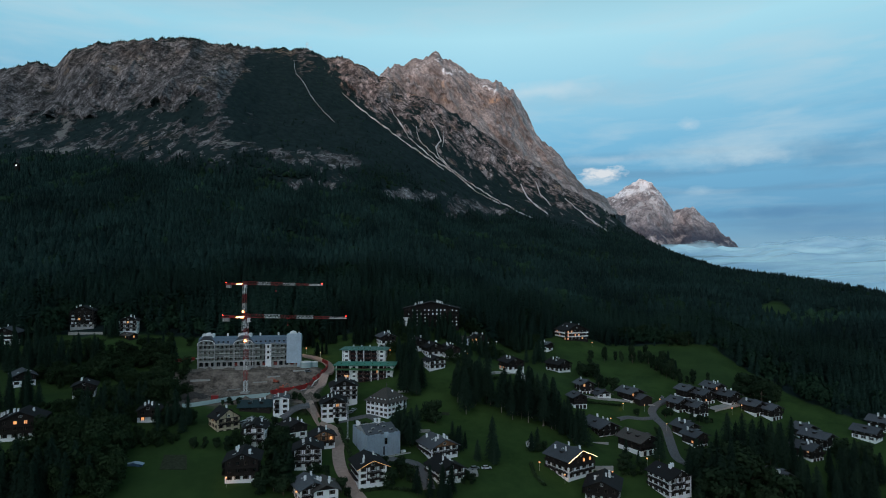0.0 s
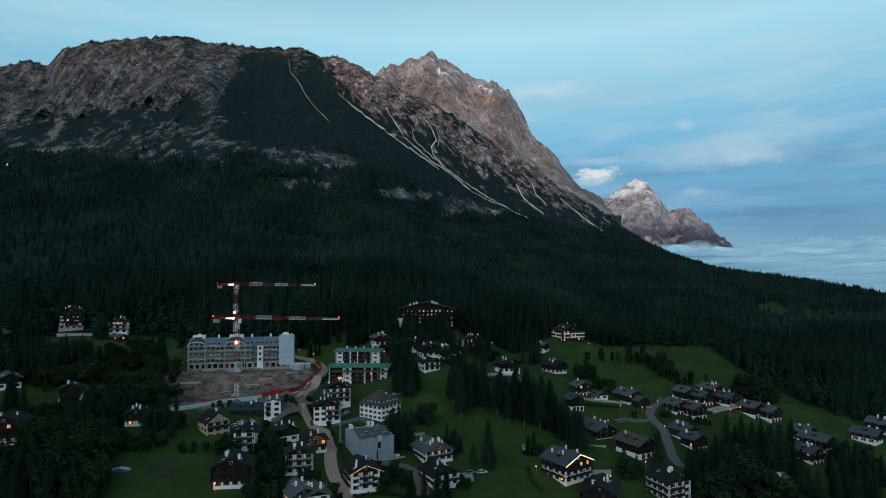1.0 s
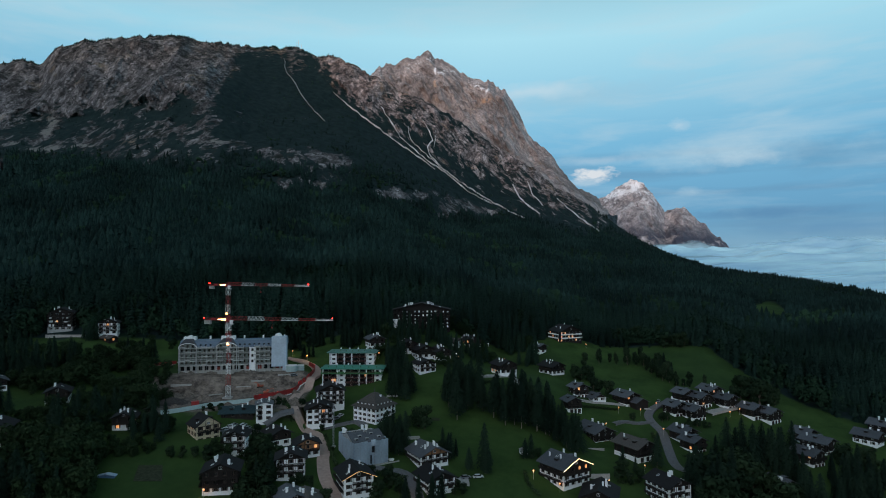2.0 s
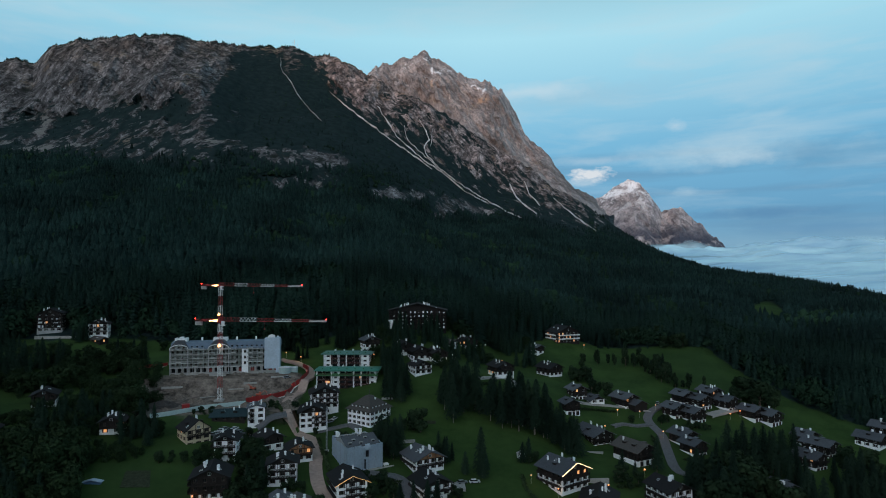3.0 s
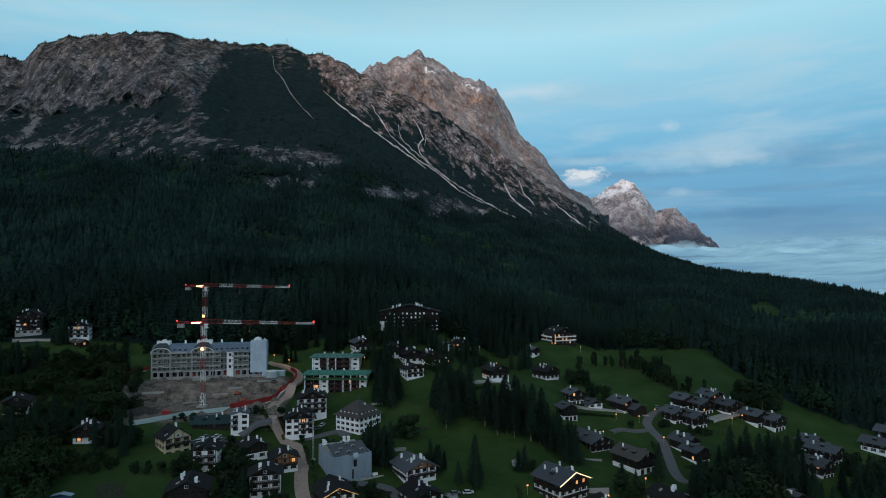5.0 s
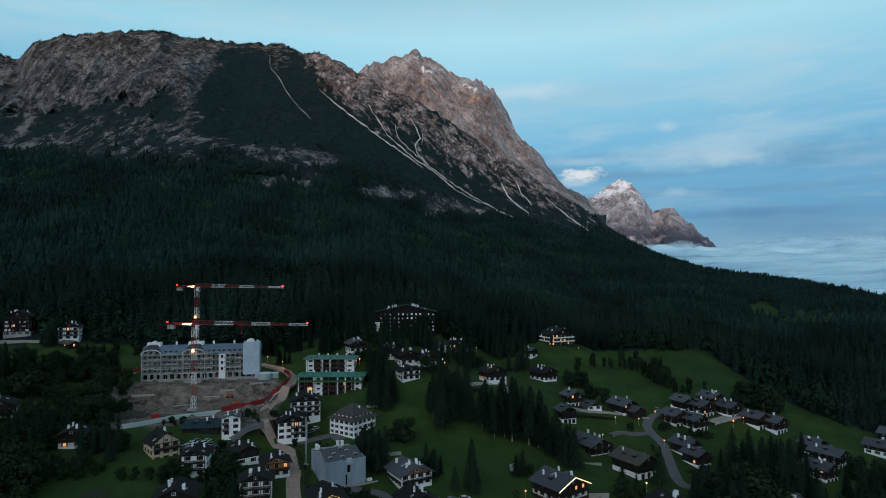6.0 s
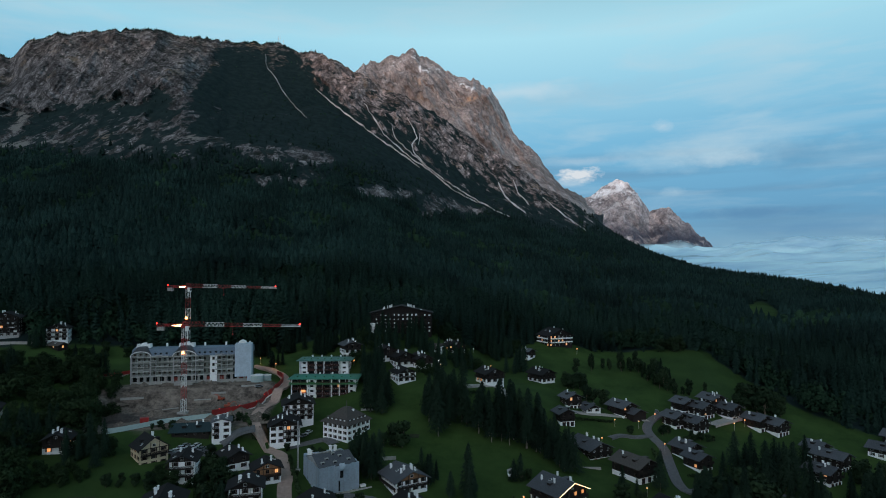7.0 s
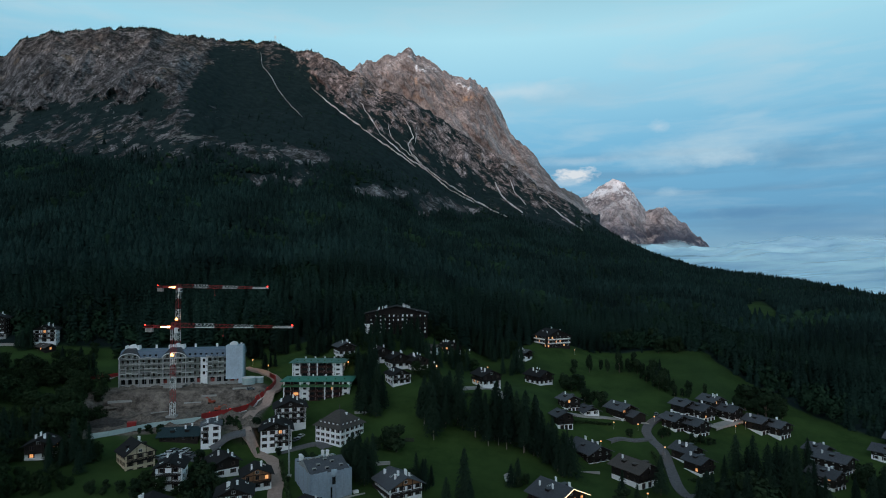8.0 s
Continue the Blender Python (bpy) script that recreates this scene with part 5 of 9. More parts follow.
def chalet(x, y, turn, w, l, n, plain=1, roof=None, pitch=24, side=1.1, end=1.3, balconies=1, chimneys=2, dormers=0, lit=0.03, label="", group="", upper=None,
           wall=None, storey=2.7, seed=0, z=None, gable=None, per=3.1, annex=None, glow_eave=False, white=False, rail=None, wrap=False, span=(0.0, 1.0)):
    """A house under a gabled roof; the front gable looks along -y before the turn."""
    rng = random.Random(seed * 31 + int(x * 7 + y * 3))
    c, s = math.cos(radians(turn)), math.sin(radians(turn))
    if z is None:
        zs = [height(x + a * w / 2 * c - b * l / 2 * s, y + a * w / 2 * s + b * l / 2 * c) for a in (-1, 1) for b in (-1, 1)]
        z = min(zs) + (0.5 if plain == 0.5 else 0.35) * (max(zs) - min(zs))
    house = thing("house", pose(x, y, z, 0, 0, turn), label, "house", group)
    TAKEN.append((x, y, (w + l) / 4 + 2.2))
    dormers = max(dormers, 1) if group else dormers
    roof, upper, wall = roof or SLATE, upper or TIMBER, wall or PLASTER
    storeys(house, w, l, n, plain, storey, wall, upper, per, lit, rng, white=white or bool(group and rng.random() < 0.6))
    if plain == 0.5:
        for x0, x1 in ((-w * 0.36, -w * 0.36 + 1.9), (-w * 0.05, w * 0.05 + 0.6), (w * 0.22, w * 0.22 + 1.7)):
            door = part("door", boxes((x0, x1, -l / 2 - 0.06, -l / 2 - 0.003, -1.9, 0.3)), TIMBER, house, "dark boarded cellar door")
            part("door_frame", boxes((x0 - 0.1, x1 + 0.1, -l / 2 - 0.09, -l / 2 - 0.004, 0.3, 0.42)), BROWN_WOOD, door)
        part("cellar_window", boxes((w / 2 + 0.003, w / 2 + 0.06, -l * 0.2, l * 0.05, -0.9, 0.2)), PANE, house)
    eave = n * storey
    gable_roof(house, w, l, eave, pitch, side, end, roof, gable or upper)
    rise = math.tan(radians(pitch))
    for k in range(balconies):
        zz = (n - 1 - k) * storey
        if zz > 1:
            balcony(house, -w / 2 + 0.3 + span[0] * w, -w / 2 + span[1] * w - 0.3, -l / 2, zz + 0.05, mat=TIMBER, rail_mat=rail)
            if wrap:
                side_balcony(house, -w / 2, -l / 2 + 0.1, l / 2 - 0.4, zz + 0.05, mat=TIMBER, rail_mat=rail)
    if balconies and n > 1 and w > 8.5:
        low = max(1, n - balconies) * storey
        for k in range(4):
            bm = bmesh.new()
            xx = -w / 2 + 0.35 + span[0] * w + ((span[1] - span[0]) * w - 0.7) * k / 3
            box(bm, xx - 0.09, xx + 0.09, -l / 2 - 1.3, -l / 2 - 1.12, low, eave + (w / 2 - abs(xx)) * rise * 0.96)
            part("balcony_post", bm, TIMBER, house)
        add_window(house, (0, -l / 2 - 0.06, eave + w * 0.09), 0, 1.2, 1.1, False, True)
        part("purlin", boxes((-w / 2 - side * 0.6, w / 2 + side * 0.6, -l / 2 - 0.12, -l / 2 - 0.004, eave - 0.25, eave)), TIMBER, house)
    for k in range(chimneys):
        cx = rng.choice((-1, 1)) * rng.uniform(0.08, 0.3) * w
        cy = rng.uniform(-0.35, 0.35) * l
        chimney(house, cx, cy, eave + (w / 2 - abs(cx)) * rise + 0.25, rng.uniform(0.55, 0.8) * (0.75 if y > 360 else 1.0), rng.uniform(0.9, 1.4))
    for k in range(dormers):
        cy = (k - (dormers - 1) / 2) * l / (dormers + 0.6)
        for sgn in ((-1,) if k % 2 else (-1, 1)):
            cx = sgn * w * 0.34
            dormer(house, cx, cy, eave + (w / 2 - abs(cx)) * rise + 0.3, 1.7, 2.2, roof, sgn)
    for k in range(0 if group else 2):
        sg, cy = (-1, 1, -1)[k], rng.uniform(-0.4, 0.4) * l
        cx = sg * rng.uniform(0.15, 0.38) * w
        m = Matrix.Translation((cx, cy, eave + (w / 2 - abs(cx)) * rise + 0.28)) @ Matrix.Rotation(sg * radians(pitch), 4, "Y")
        sky = piece("skylight", SKYLIGHT, house, m)
        piece("pane", SKYLIGHT_PANE, sky, Matrix())
    if annex:
        aw, al, an, ax, ay = annex
        bm = bmesh.new()
        box(bm, ax - aw / 2, ax + aw / 2, ay - al / 2, ay + al / 2, -3, an * storey)
        part("wing", bm, upper, house)
        r2 = an * storey + aw / 2 * rise
        for sg in (-1, 1):
            bm = bmesh.new()
            x1 = ax + sg * (aw / 2 + 0.9)
            prism(bm, [(ax, r2), (x1, an * storey - 0.9 * rise), (x1, an * storey - 0.9 * rise + 0.25), (ax, r2 + 0.25)], ay - al / 2 - 1, ay + al / 2 + 1)
            part("roof", bm, roof, house)
        for yy in (ay - al / 2, ay + al / 2 - 0.2):
            bm = bmesh.new()
            prism(bm, [(ax - aw / 2, an * storey - 0.02), (ax + aw / 2, an * storey - 0.02), (ax, r2 - 0.03)], yy, yy + 0.2)
            part("gable", bm, upper, house)
    if glow_eave:
        bm = bmesh.new()
        yy = -l / 2 - end + 0.05
        for sg in (-1, 1):
            beam(bm, (0, yy - 0.09, eave + w / 2 * rise + 0.02), (sg * (w / 2 + side), yy - 0.09, eave - side * rise + 0.02), 0.06 if glow_eave == "dim" else 0.10)
        part("light_strip", bm, GABLE_DIM if glow_eave == "dim" else GABLE_LIGHT, house, "warm glowing strip under the gable eaves")
    return house


SKYLIGHT = finish(boxes((-0.6, 0.6, -0.45, -0.36, -0.1, 0.16), (-0.6, 0.6, 0.36, 0.45, -0.1, 0.16), (-0.6, -0.5, -0.36, 0.36, -0.1, 0.155), (0.5, 0.6, -0.36, 0.36, -0.1, 0.155)), "skylight", FRAME_WHITE)
SKYLIGHT_PANE = finish(boxes((-0.5, 0.5, -0.36, 0.36, 0.05, 0.12)), "pane", PANE)
GABLE_LIGHT = glow("gable_light_strip", (1.0, 0.66, 0.36), 4.0)
GABLE_DIM = glow("dim_gable_light_strip", (1.0, 0.55, 0.20), 1.1)

# ---------------------------------------------------------------- trees
def spruce_mesh(seed, tiers, slim, bare=0.0):
    """Trunk and crown of a spruce 20 m tall: many hanging boughs of uneven length, set in loose whorls."""
    rng = random.Random(seed)
    trunk = bmesh.new()
    beam(trunk, (0, 0, -1), (0, 0, 19.0), 0.22, 6)
    for v in trunk.verts:
        if v.co.z > 10:
            v.co.x, v.co.y = v.co.x * 0.2, v.co.y * 0.2
    # a dark inner cone, and hanging sprays of needles in loose whorls round it
    crown = bmesh.new()
    lean = rng.uniform(0, 6.28)
    low = bare or rng.uniform(1.8, 3.4)

    def radius(z, a):
        s = (z - low) / (19.6 - low)
        return 3.5 * slim * max(1 - s, 0) ** 0.8 * (0.7 + 0.3 * min(1.0, s * 6)) * (1 + 0.14 * math.cos(a - lean)) + 0.2

    core = [crown.verts.new((0.5 * radius(low + 0.8, q) * math.cos(q), 0.5 * radius(low + 0.8, q) * math.sin(q), low + 0.8)) for q in np.arange(6) * 1.047]
    top = crown.verts.new((0, 0, 18.6))
    for i in range(6):
        crown.faces.new((core[i], core[(i + 1) % 6], top))
    whorls = [low + (19.4 - low) * k / tiers for k in range(tiers)]
    made = 0
    while made < 820:
        z, a = rng.choice(whorls) + rng.uniform(-0.22, 0.22), rng.uniform(0, 6.283)
        r = radius(z, a)
        if rng.random() > r / (3.5 * slim) + 0.12:
            continue
        made += 1
        out = r * rng.uniform(0.45, 1.0) * (1.0 + 0.16 * math.sin(a * 5 + z * 3.1))
        d, t = Vector((math.cos(a), math.sin(a), 0)), Vector((-math.sin(a), math.cos(a), 0))
        p = d * out + Vector((0, 0, z - 0.45 * out))
        half, long = rng.uniform(0.22, 0.42), rng.uniform(0.5, 1.0)
        tilt = rng.uniform(-0.5, 0.5)
        way = (d * rng.uniform(0.5, 1.0) + t * tilt - Vector((0, 0, rng.uniform(0.3, 0.9)))).normalized()
        crown.faces.new([crown.verts.new(q) for q in (p - way * long * 0.5 + t * half, p - way * long * 0.5 - t * half, p + way * long)])
    p = [crown.verts.new((0.22 * math.cos(q), 0.22 * math.sin(q), 18.2)) for q in (0, 2.1, 4.2)] + [crown.verts.new((0, 0, 20.0))]
    for f in ((0, 1, 3), (1, 2, 3), (2, 0, 3)):
        crown.faces.new([p[j] for j in f])
    return trunk, crown


def leafy_mesh(seed, lobes, leaves):
    """Trunk, limbs and a crown of many small leaf sprays for a tree 10 m tall."""
    rng = random.Random(seed)
    trunk, crown = bmesh.new(), bmesh.new()
    beam(trunk, (0, 0, -1), (0, 0, 4.5), 0.22, 6)
    for k in range(lobes):
        a = 6.283 * k / lobes + rng.uniform(-0.4, 0.4)
        out = rng.uniform(0.6, 2.2)
        c = Vector((math.cos(a) * out, math.sin(a) * out, rng.uniform(1.6, 7.8)))
        beam(trunk, (0, 0, rng.uniform(2.0, 3.5)), c, 0.08, 4)
        size = rng.uniform(1.3, 2.2)
        for _ in range(leaves):
            d = Vector((rng.gauss(0, 1), rng.gauss(0, 1), rng.gauss(0, 0.85))).normalized()
            p = c + d * size * rng.uniform(0.55, 1.1)
            u = d.cross(Vector((rng.gauss(0, 1), rng.gauss(0, 1), rng.gauss(0, 1)))).normalized()
            w = (d * rng.uniform(-0.6, 0.6) + d.cross(u)).normalized()
            s = rng.uniform(0.28, 0.55)
            q = [crown.verts.new(p + u * s * i + w * s * j) for i, j in ((-1, -0.6), (0.2, -1), (1, 0.5), (-0.3, 1))]
            crown.faces.new(q)
    return trunk, crown


def make_tree(name, made, label, category, needles, bark=None):
    tree = thing(name, pose(0, 0, -500), label, category)
    trunk, crown = made
    part("trunk", trunk, bark or BARK, tree)
    part("crown", crown, needles, tree)
    return tree


NEAR_SPRUCE = foliage("near_spruce_needles", (0.0090, 0.0200, 0.0132), (0.023, 0.044, 0.0262), False)
NEAR_LEAF = foliage("near_leaves", (0.014, 0.028, 0.0145), (0.029, 0.051, 0.0235), False)


GROVE = {"spruce": ([], []), "leafy": ([], [])}


def clump(kinds, x, y, rx, ry, n, low, high, unit, seed, group="", apart=3.2, joined="", wide=1.0):
    """n trees spread over an oval, standing on the ground and keeping clear of one another."""
    rng, done = random.Random(seed), []
    tries = 0
    while len(done) < n and tries < n * 40:
        tries += 1
        a, r = rng.uniform(0, 6.283), math.sqrt(rng.random())
        px, py = x + rx * r * math.cos(a), y + ry * r * math.sin(a)
        if any((px - q[0]) ** 2 + (py - q[1]) ** 2 < apart ** 2 for q in done) or blocked(px, py):
            continue
        done.append((px, py))
        if joined:
            GROVE[joined][0].append((px, py, height(px, py)))
            GROVE[joined][1].append(rng.uniform(low * 0.74, high * 1.02))
            continue
        h = rng.uniform(low * 0.74, high * 1.02) / unit
        m = pose(px, py, height(px, py) - 0.2, rng.uniform(-2, 2), rng.uniform(-2, 2), rng.uniform(0, 360))
        t = copy_thing(rng.choice(kinds), m @ Matrix.Diagonal((h * wide * rng.uniform(0.85, 1.3), h * wide * rng.uniform(0.85, 1.3), h, 1)))
        if group:
            tagged(t, group=group)


TAKEN = []


def blocked(x, y):
    """Whether a house stands at this spot."""
    return any((x - a) ** 2 + (y - b) ** 2 < r * r for a, b, r in TAKEN)


# ---------------------------------------------------------------- roads and small things
ASPHALT = surface("worn_asphalt", (0.12, 0.12, 0.125), 0.9, grain=1.2, spread=0.25, bump=0.2, stain=0.2)
# warm light of the street lamps put into this road's colour
LAMPLIT_ROAD = surface("lamplit_road", (0.37, 0.27, 0.225), 0.95, grain=0.8, spread=0.2, bump=0.3, stain=0.2)
HAUL = surface("pale_trodden_gravel", (0.27, 0.235, 0.20), 0.95, grain=0.9, spread=0.35, bump=0.5, stain=0.35)
RED_PAINT = surface("red_paint", (0.30, 0.016, 0.014), 0.5, grain=3, spread=0.15, bump=0.05, stain=0.2, per_object=0.25)
WHITE_PAINT = surface("white_paint", (0.70, 0.70, 0.68), 0.5, grain=3, spread=0.1, bump=0.05, stain=0.2)
ORANGE = surface("orange_machine_paint", (0.34, 0.075, 0.04), 0.45, grain=3, spread=0.15, bump=0.05, stain=0.2)
BLACK = surface("black_rubber", (0.02, 0.02, 0.02), 0.8, grain=4, spread=0.2, bump=0.1)
PALE_WALL = surface("pale_concrete", (0.36, 0.45, 0.44), 0.9, grain=1.5, spread=0.12, bump=0.2, stain=0.3)
NET = surface("pale_scaffold_net", (0.44, 0.52, 0.59), 0.9, grain=1.4, spread=0.14, bump=0.5, stain=0.25)
HEDGE = foliage("hedge_leaves", (0.020, 0.038, 0.016), (0.040, 0.065, 0.028))


def curve_points(pts, step=2.0):
    """A smooth way through the points, in even steps."""
    p = [Vector((*q, 0)) for q in pts]
    p = [p[0] * 2 - p[1], *p, p[-1] * 2 - p[-2]]
    out = []
    for i in range(1, len(p) - 2):
        n = max(2, int((p[i + 1] - p[i]).length / step))
        for k in range(n):
            t = k / n
            out.append(0.5 * (2 * p[i] + (p[i + 1] - p[i - 1]) * t + (2 * p[i - 1] - 5 * p[i] + 4 * p[i + 1] - p[i + 2]) * t * t
                              + (3 * p[i] - p[i - 1] - 3 * p[i + 1] + p[i + 2]) * t ** 3))
    return out + [p[-2]]


def road(name, pts, width, mat, label, lift=0.18):
    way = curve_points(pts)
    bm, last = bmesh.new(), None
    TAKEN.extend((p.x, p.y, width / 2 + 1.0) for p in way)
    for i, p in enumerate(way):
        d = (way[min(i + 1, len(way) - 1)] - way[max(i - 1, 0)]).normalized()
        s = Vector((-d.y, d.x, 0)) * width / 2
        a, b = p + s, p - s
        z = max(height(a.x, a.y), height(b.x, b.y), height(p.x, p.y)) + lift
        row = [bm.verts.new((a.x, a.y, z - 1.2)), bm.verts.new((a.x, a.y, z)), bm.verts.new((b.x, b.y, z)), bm.verts.new((b.x, b.y, z - 1.2))]
        if last:
            for k in range(3):
                bm.faces.new((last[k], last[k + 1], row[k + 1], row[k]))
        last = row
    ob = new(name, finish(bm, name, mat))
    return tagged(ob, label, "road", kind="structure")


def fence(name, pts, step, tall, mat, base_mat, label, category, thick=0.08, lights=False):
    """A site fence of separate panels, each on its concrete foot."""
    way = curve_points(pts, step)
    x, y = way[0].x, way[0].y
    levels = [height(p.x, p.y) for p in way]
    for _ in range(6):
        levels = [(levels[max(i - 1, 0)] + 2 * levels[i] + levels[min(i + 1, len(levels) - 1)]) / 4 for i in range(len(levels))]
    f = thing(name, pose(x, y, levels[0]), label, category)
    for i, (a, b) in enumerate(zip(way[:-1], way[1:])):
        m = (a + b) / 2
        l = math.hypot(b.x - a.x, b.y - a.y)
        slope = math.atan2(levels[i + 1] - levels[i], l)
        spot = Matrix.Translation((m.x - x, m.y - y, (levels[i] + levels[i + 1]) / 2 - levels[0])) @ Matrix.Rotation(math.atan2(b.y - a.y, b.x - a.x), 4, "Z")
        panel = piece("panel", finish(boxes((-l / 2 + 0.02, l / 2 - 0.02, -thick / 2, thick / 2, 0.35, tall)), "panel", mat), f, spot @ Matrix.Rotation(-slope, 4, "Y"))
        part("foot", boxes((-l / 2, l / 2, -0.28, 0.28, -2.2, 0.35)), base_mat, panel)
        if lights and i % 4 == 1:
            part("warning_light", boxes((-0.14, 0.14, -0.22, -0.06, tall - 0.1, tall + 0.1)), WARNING, panel, "small glowing red warning light")
    return f


LAMP_HEAD = glow("street_lamp_light", (1.0, 0.30, 0.09), 3.5)


def hedge(pts, wide, tall, label):
    """A clipped but uneven hedge of many small leaves along a line."""
    rng = random.Random(int(abs(pts[0][0]) * 10))
    way = curve_points(pts, 0.5)
    x, y = way[0].x, way[0].y
    z = height(x, y)
    bm = bmesh.new()
    for p in way:
        g = height(p.x, p.y)
        TAKEN.append((p.x, p.y, 1.0))
        for _ in range(14):
            q = Vector((p.x - x + rng.gauss(0, wide * 0.35), p.y - y + rng.gauss(0, wide * 0.35), g - z + rng.uniform(0.05, tall) * rng.uniform(0.8, 1.1)))
            u = Vector((rng.gauss(0, 1), rng.gauss(0, 1), rng.gauss(0, 1))).normalized()
            w = u.cross(Vector((rng.gauss(0, 1), rng.gauss(0, 1), rng.gauss(0, 1)))).normalized()
            s = rng.uniform(0.2, 0.42)
            bm.faces.new([bm.verts.new(q + u * s * i + w * s * j) for i, j in ((-1, -0.6), (0.2, -1), (1, 0.5), (-0.3, 1))])
    me = bpy.data.meshes.new("hedge")
    bm.to_mesh(me)
    bm.free()
    me.materials.append(HEDGE)
    ob = new("hedge", me)
    ob.matrix_basis = pose(x, y, z)
    tagged(ob, label, "hedge", "garden hedges")


def garden_bed(pts, label):
    """A dug bed: a low slab of dark soil on the grass."""
    bm = bmesh.new()
    top = [bm.verts.new((x, y, height(x, y) + 0.14)) for x, y in pts]
    low = [bm.verts.new((x, y, height(x, y) - 0.6)) for x, y in pts]
    bm.faces.new(top)
    for i in range(len(pts)):
        bm.faces.new((top[i], top[(i + 1) % len(pts)], low[(i + 1) % len(pts)], low[i]))
    tagged(new("garden_bed", finish(bm, "garden_bed", BED)), label, "garden bed", kind="structure")


BED = surface("dark_soil", (0.030, 0.036, 0.020), 0.95, grain=1.0, spread=0.4, bump=0.5)


def street_lamp_mesh():
    lamp = thing("street_lamp", pose(0, 0, -500), "slim steel street lamp glowing orange", "street lamp", "street lamps")
    bm = bmesh.new()
    beam(bm, (0, 0, -0.6), (0, 0, 3.4), 0.06, 6)
    part("pole", bm, STEEL, lamp)
    bm = bmesh.new()
    bmesh.ops.create_icosphere(bm, subdivisions=2, radius=0.3, matrix=Matrix.Translation((0, 0, 3.65)))
    part("globe", bm, LAMP_HEAD, lamp, "glowing orange globe")
    bm = bmesh.new()
    bmesh.ops.create_cone(bm, cap_ends=True, segments=10, radius1=0.42, radius2=0.08, depth=0.16, matrix=Matrix.Translation((0, 0, 4.04)))
    part("hood", bm, STEEL, lamp)
    return lamp


def car_paint(name, colour):
    return surface(name, colour, 0.3, 0.1, grain=3, spread=0.05, bump=0.0)


def make_car(colour_mat, label, van=False):
    car = thing("car", pose(0, 0, -500), label, "car", "parked cars")
    h = 1.9 if van else 1.45
    bm = bmesh.new()
    prism(bm, [(-2.1, 0.3), (2.1, 0.3), (2.15, 0.75), (1.9, 0.88), (-1.95, 0.92), (-2.15, 0.7)], -0.86, 0.86)
    part("body", bm, colour_mat, car)
    bm = bmesh.new()
    prism(bm, [(-1.9, 0.9), (1.25 if not van else 1.7, 0.88), (0.55 if not van else 1.2, h - 0.05), (-1.35, h - 0.05)], -0.78, 0.78)
    part("cabin_glass", bm, PANE, car, "dark car windows")
    bm = boxes((-1.4, 0.6 if not van else 1.25, -0.74, 0.74, h - 0.05, h))
    part("car_roof", bm, colour_mat, car)
    for sx in (-1.3, 1.35):
        for sy in (-0.78, 0.78):
            bm = bmesh.new()
            bmesh.ops.create_cone(bm, cap_ends=True, segments=14, radius1=0.33, radius2=0.33, depth=0.22,
                                  matrix=Matrix.Translation((sx, sy, 0.33)) @ Matrix.Rotation(math.pi / 2, 4, "X"))
            part("wheel", bm, BLACK, car)
    return car

# ---------------------------------------------------------------- houses
chalet(113.8, 366.2, 25, 10, 12, 2, plain=0.5, chimneys=2, dormers=1, annex=(9, 7, 1, 1.5, -8), label="dark timber chalet with two stepped slate roofs", side=1.4, storey=2.5, group="hamlet chalets", z=21.2)
chalet(86.2, 368.4, 18, 8.5, 8, 2, plain=0.5, chimneys=1, lit=0.12, label="small timber chalet with warm lit side windows", side=1.4, storey=2.5, group="hamlet chalets")
chalet(95.4, 364.2, 15, 8.5, 8, 1, chimneys=0, label="low timber chalet with white base beside the lane", side=1.4, storey=2.5, group="hamlet chalets")
chalet(77.4, 347.6, 13, 8, 8, 2, plain=0.5, chimneys=1, label="dark timber chalet with white plastered base and slate roof", side=1.4, storey=2.5, group="hamlet chalets")
chalet(85.1, 327.6, 23, 12, 16, 2, plain=0.5, chimneys=3, dormers=1, annex=(9, 9, 2, -3, 6), label="long dark timber chalet on a white stone base", side=1.4, storey=2.5, group="hamlet chalets", z=11.5)
chalet(96.6, 299.2, 28, 12, 15, 2, plain=0.5, chimneys=1, dormers=2, roof=SHINGLE, label="broad timber chalet with brown shingle roof and dormers", side=1.4, storey=2.5, group="hamlet chalets", z=12.1)
chalet(137.8, 354.2, 23, 9, 9, 2, plain=0.5, chimneys=1, label="dark timber chalet with white plastered base and slate roof", side=1.4, storey=2.5, group="hamlet chalets")
chalet(146.0, 350.0, 25, 9, 11, 2, plain=0.5, chimneys=1, dormers=1, label="timber chalet with dormer and row of white arches", side=1.4, storey=2.5, group="hamlet chalets")
chalet(149.9, 370.7, 23, 9, 9, 2, plain=0.5, chimneys=0, label="dark timber chalet backing onto the sloping meadow", side=1.4, storey=2.5, group="hamlet chalets")
chalet(156.5, 365.1, 25, 9, 11, 2, plain=0.5, chimneys=1, lit=0.12, label="timber chalet with one warm lit window", side=1.4, storey=2.5, group="hamlet chalets")
chalet(167.3, 373.9, 23, 9, 10, 2, plain=0.5, chimneys=3, label="tall timber chalet with several white chimneys", side=1.4, storey=2.5, group="hamlet chalets")
chalet(171.6, 364.6, 28, 9, 11, 2, plain=0.5, chimneys=3, label="long timber chalet facing a paved yard", side=1.4, storey=2.5, group="hamlet chalets")
chalet(182.6, 355.7, 25, 9, 10, 2, plain=0.5, chimneys=1, label="dark timber chalet with white plastered base and slate roof", side=1.4, storey=2.5, group="hamlet chalets")
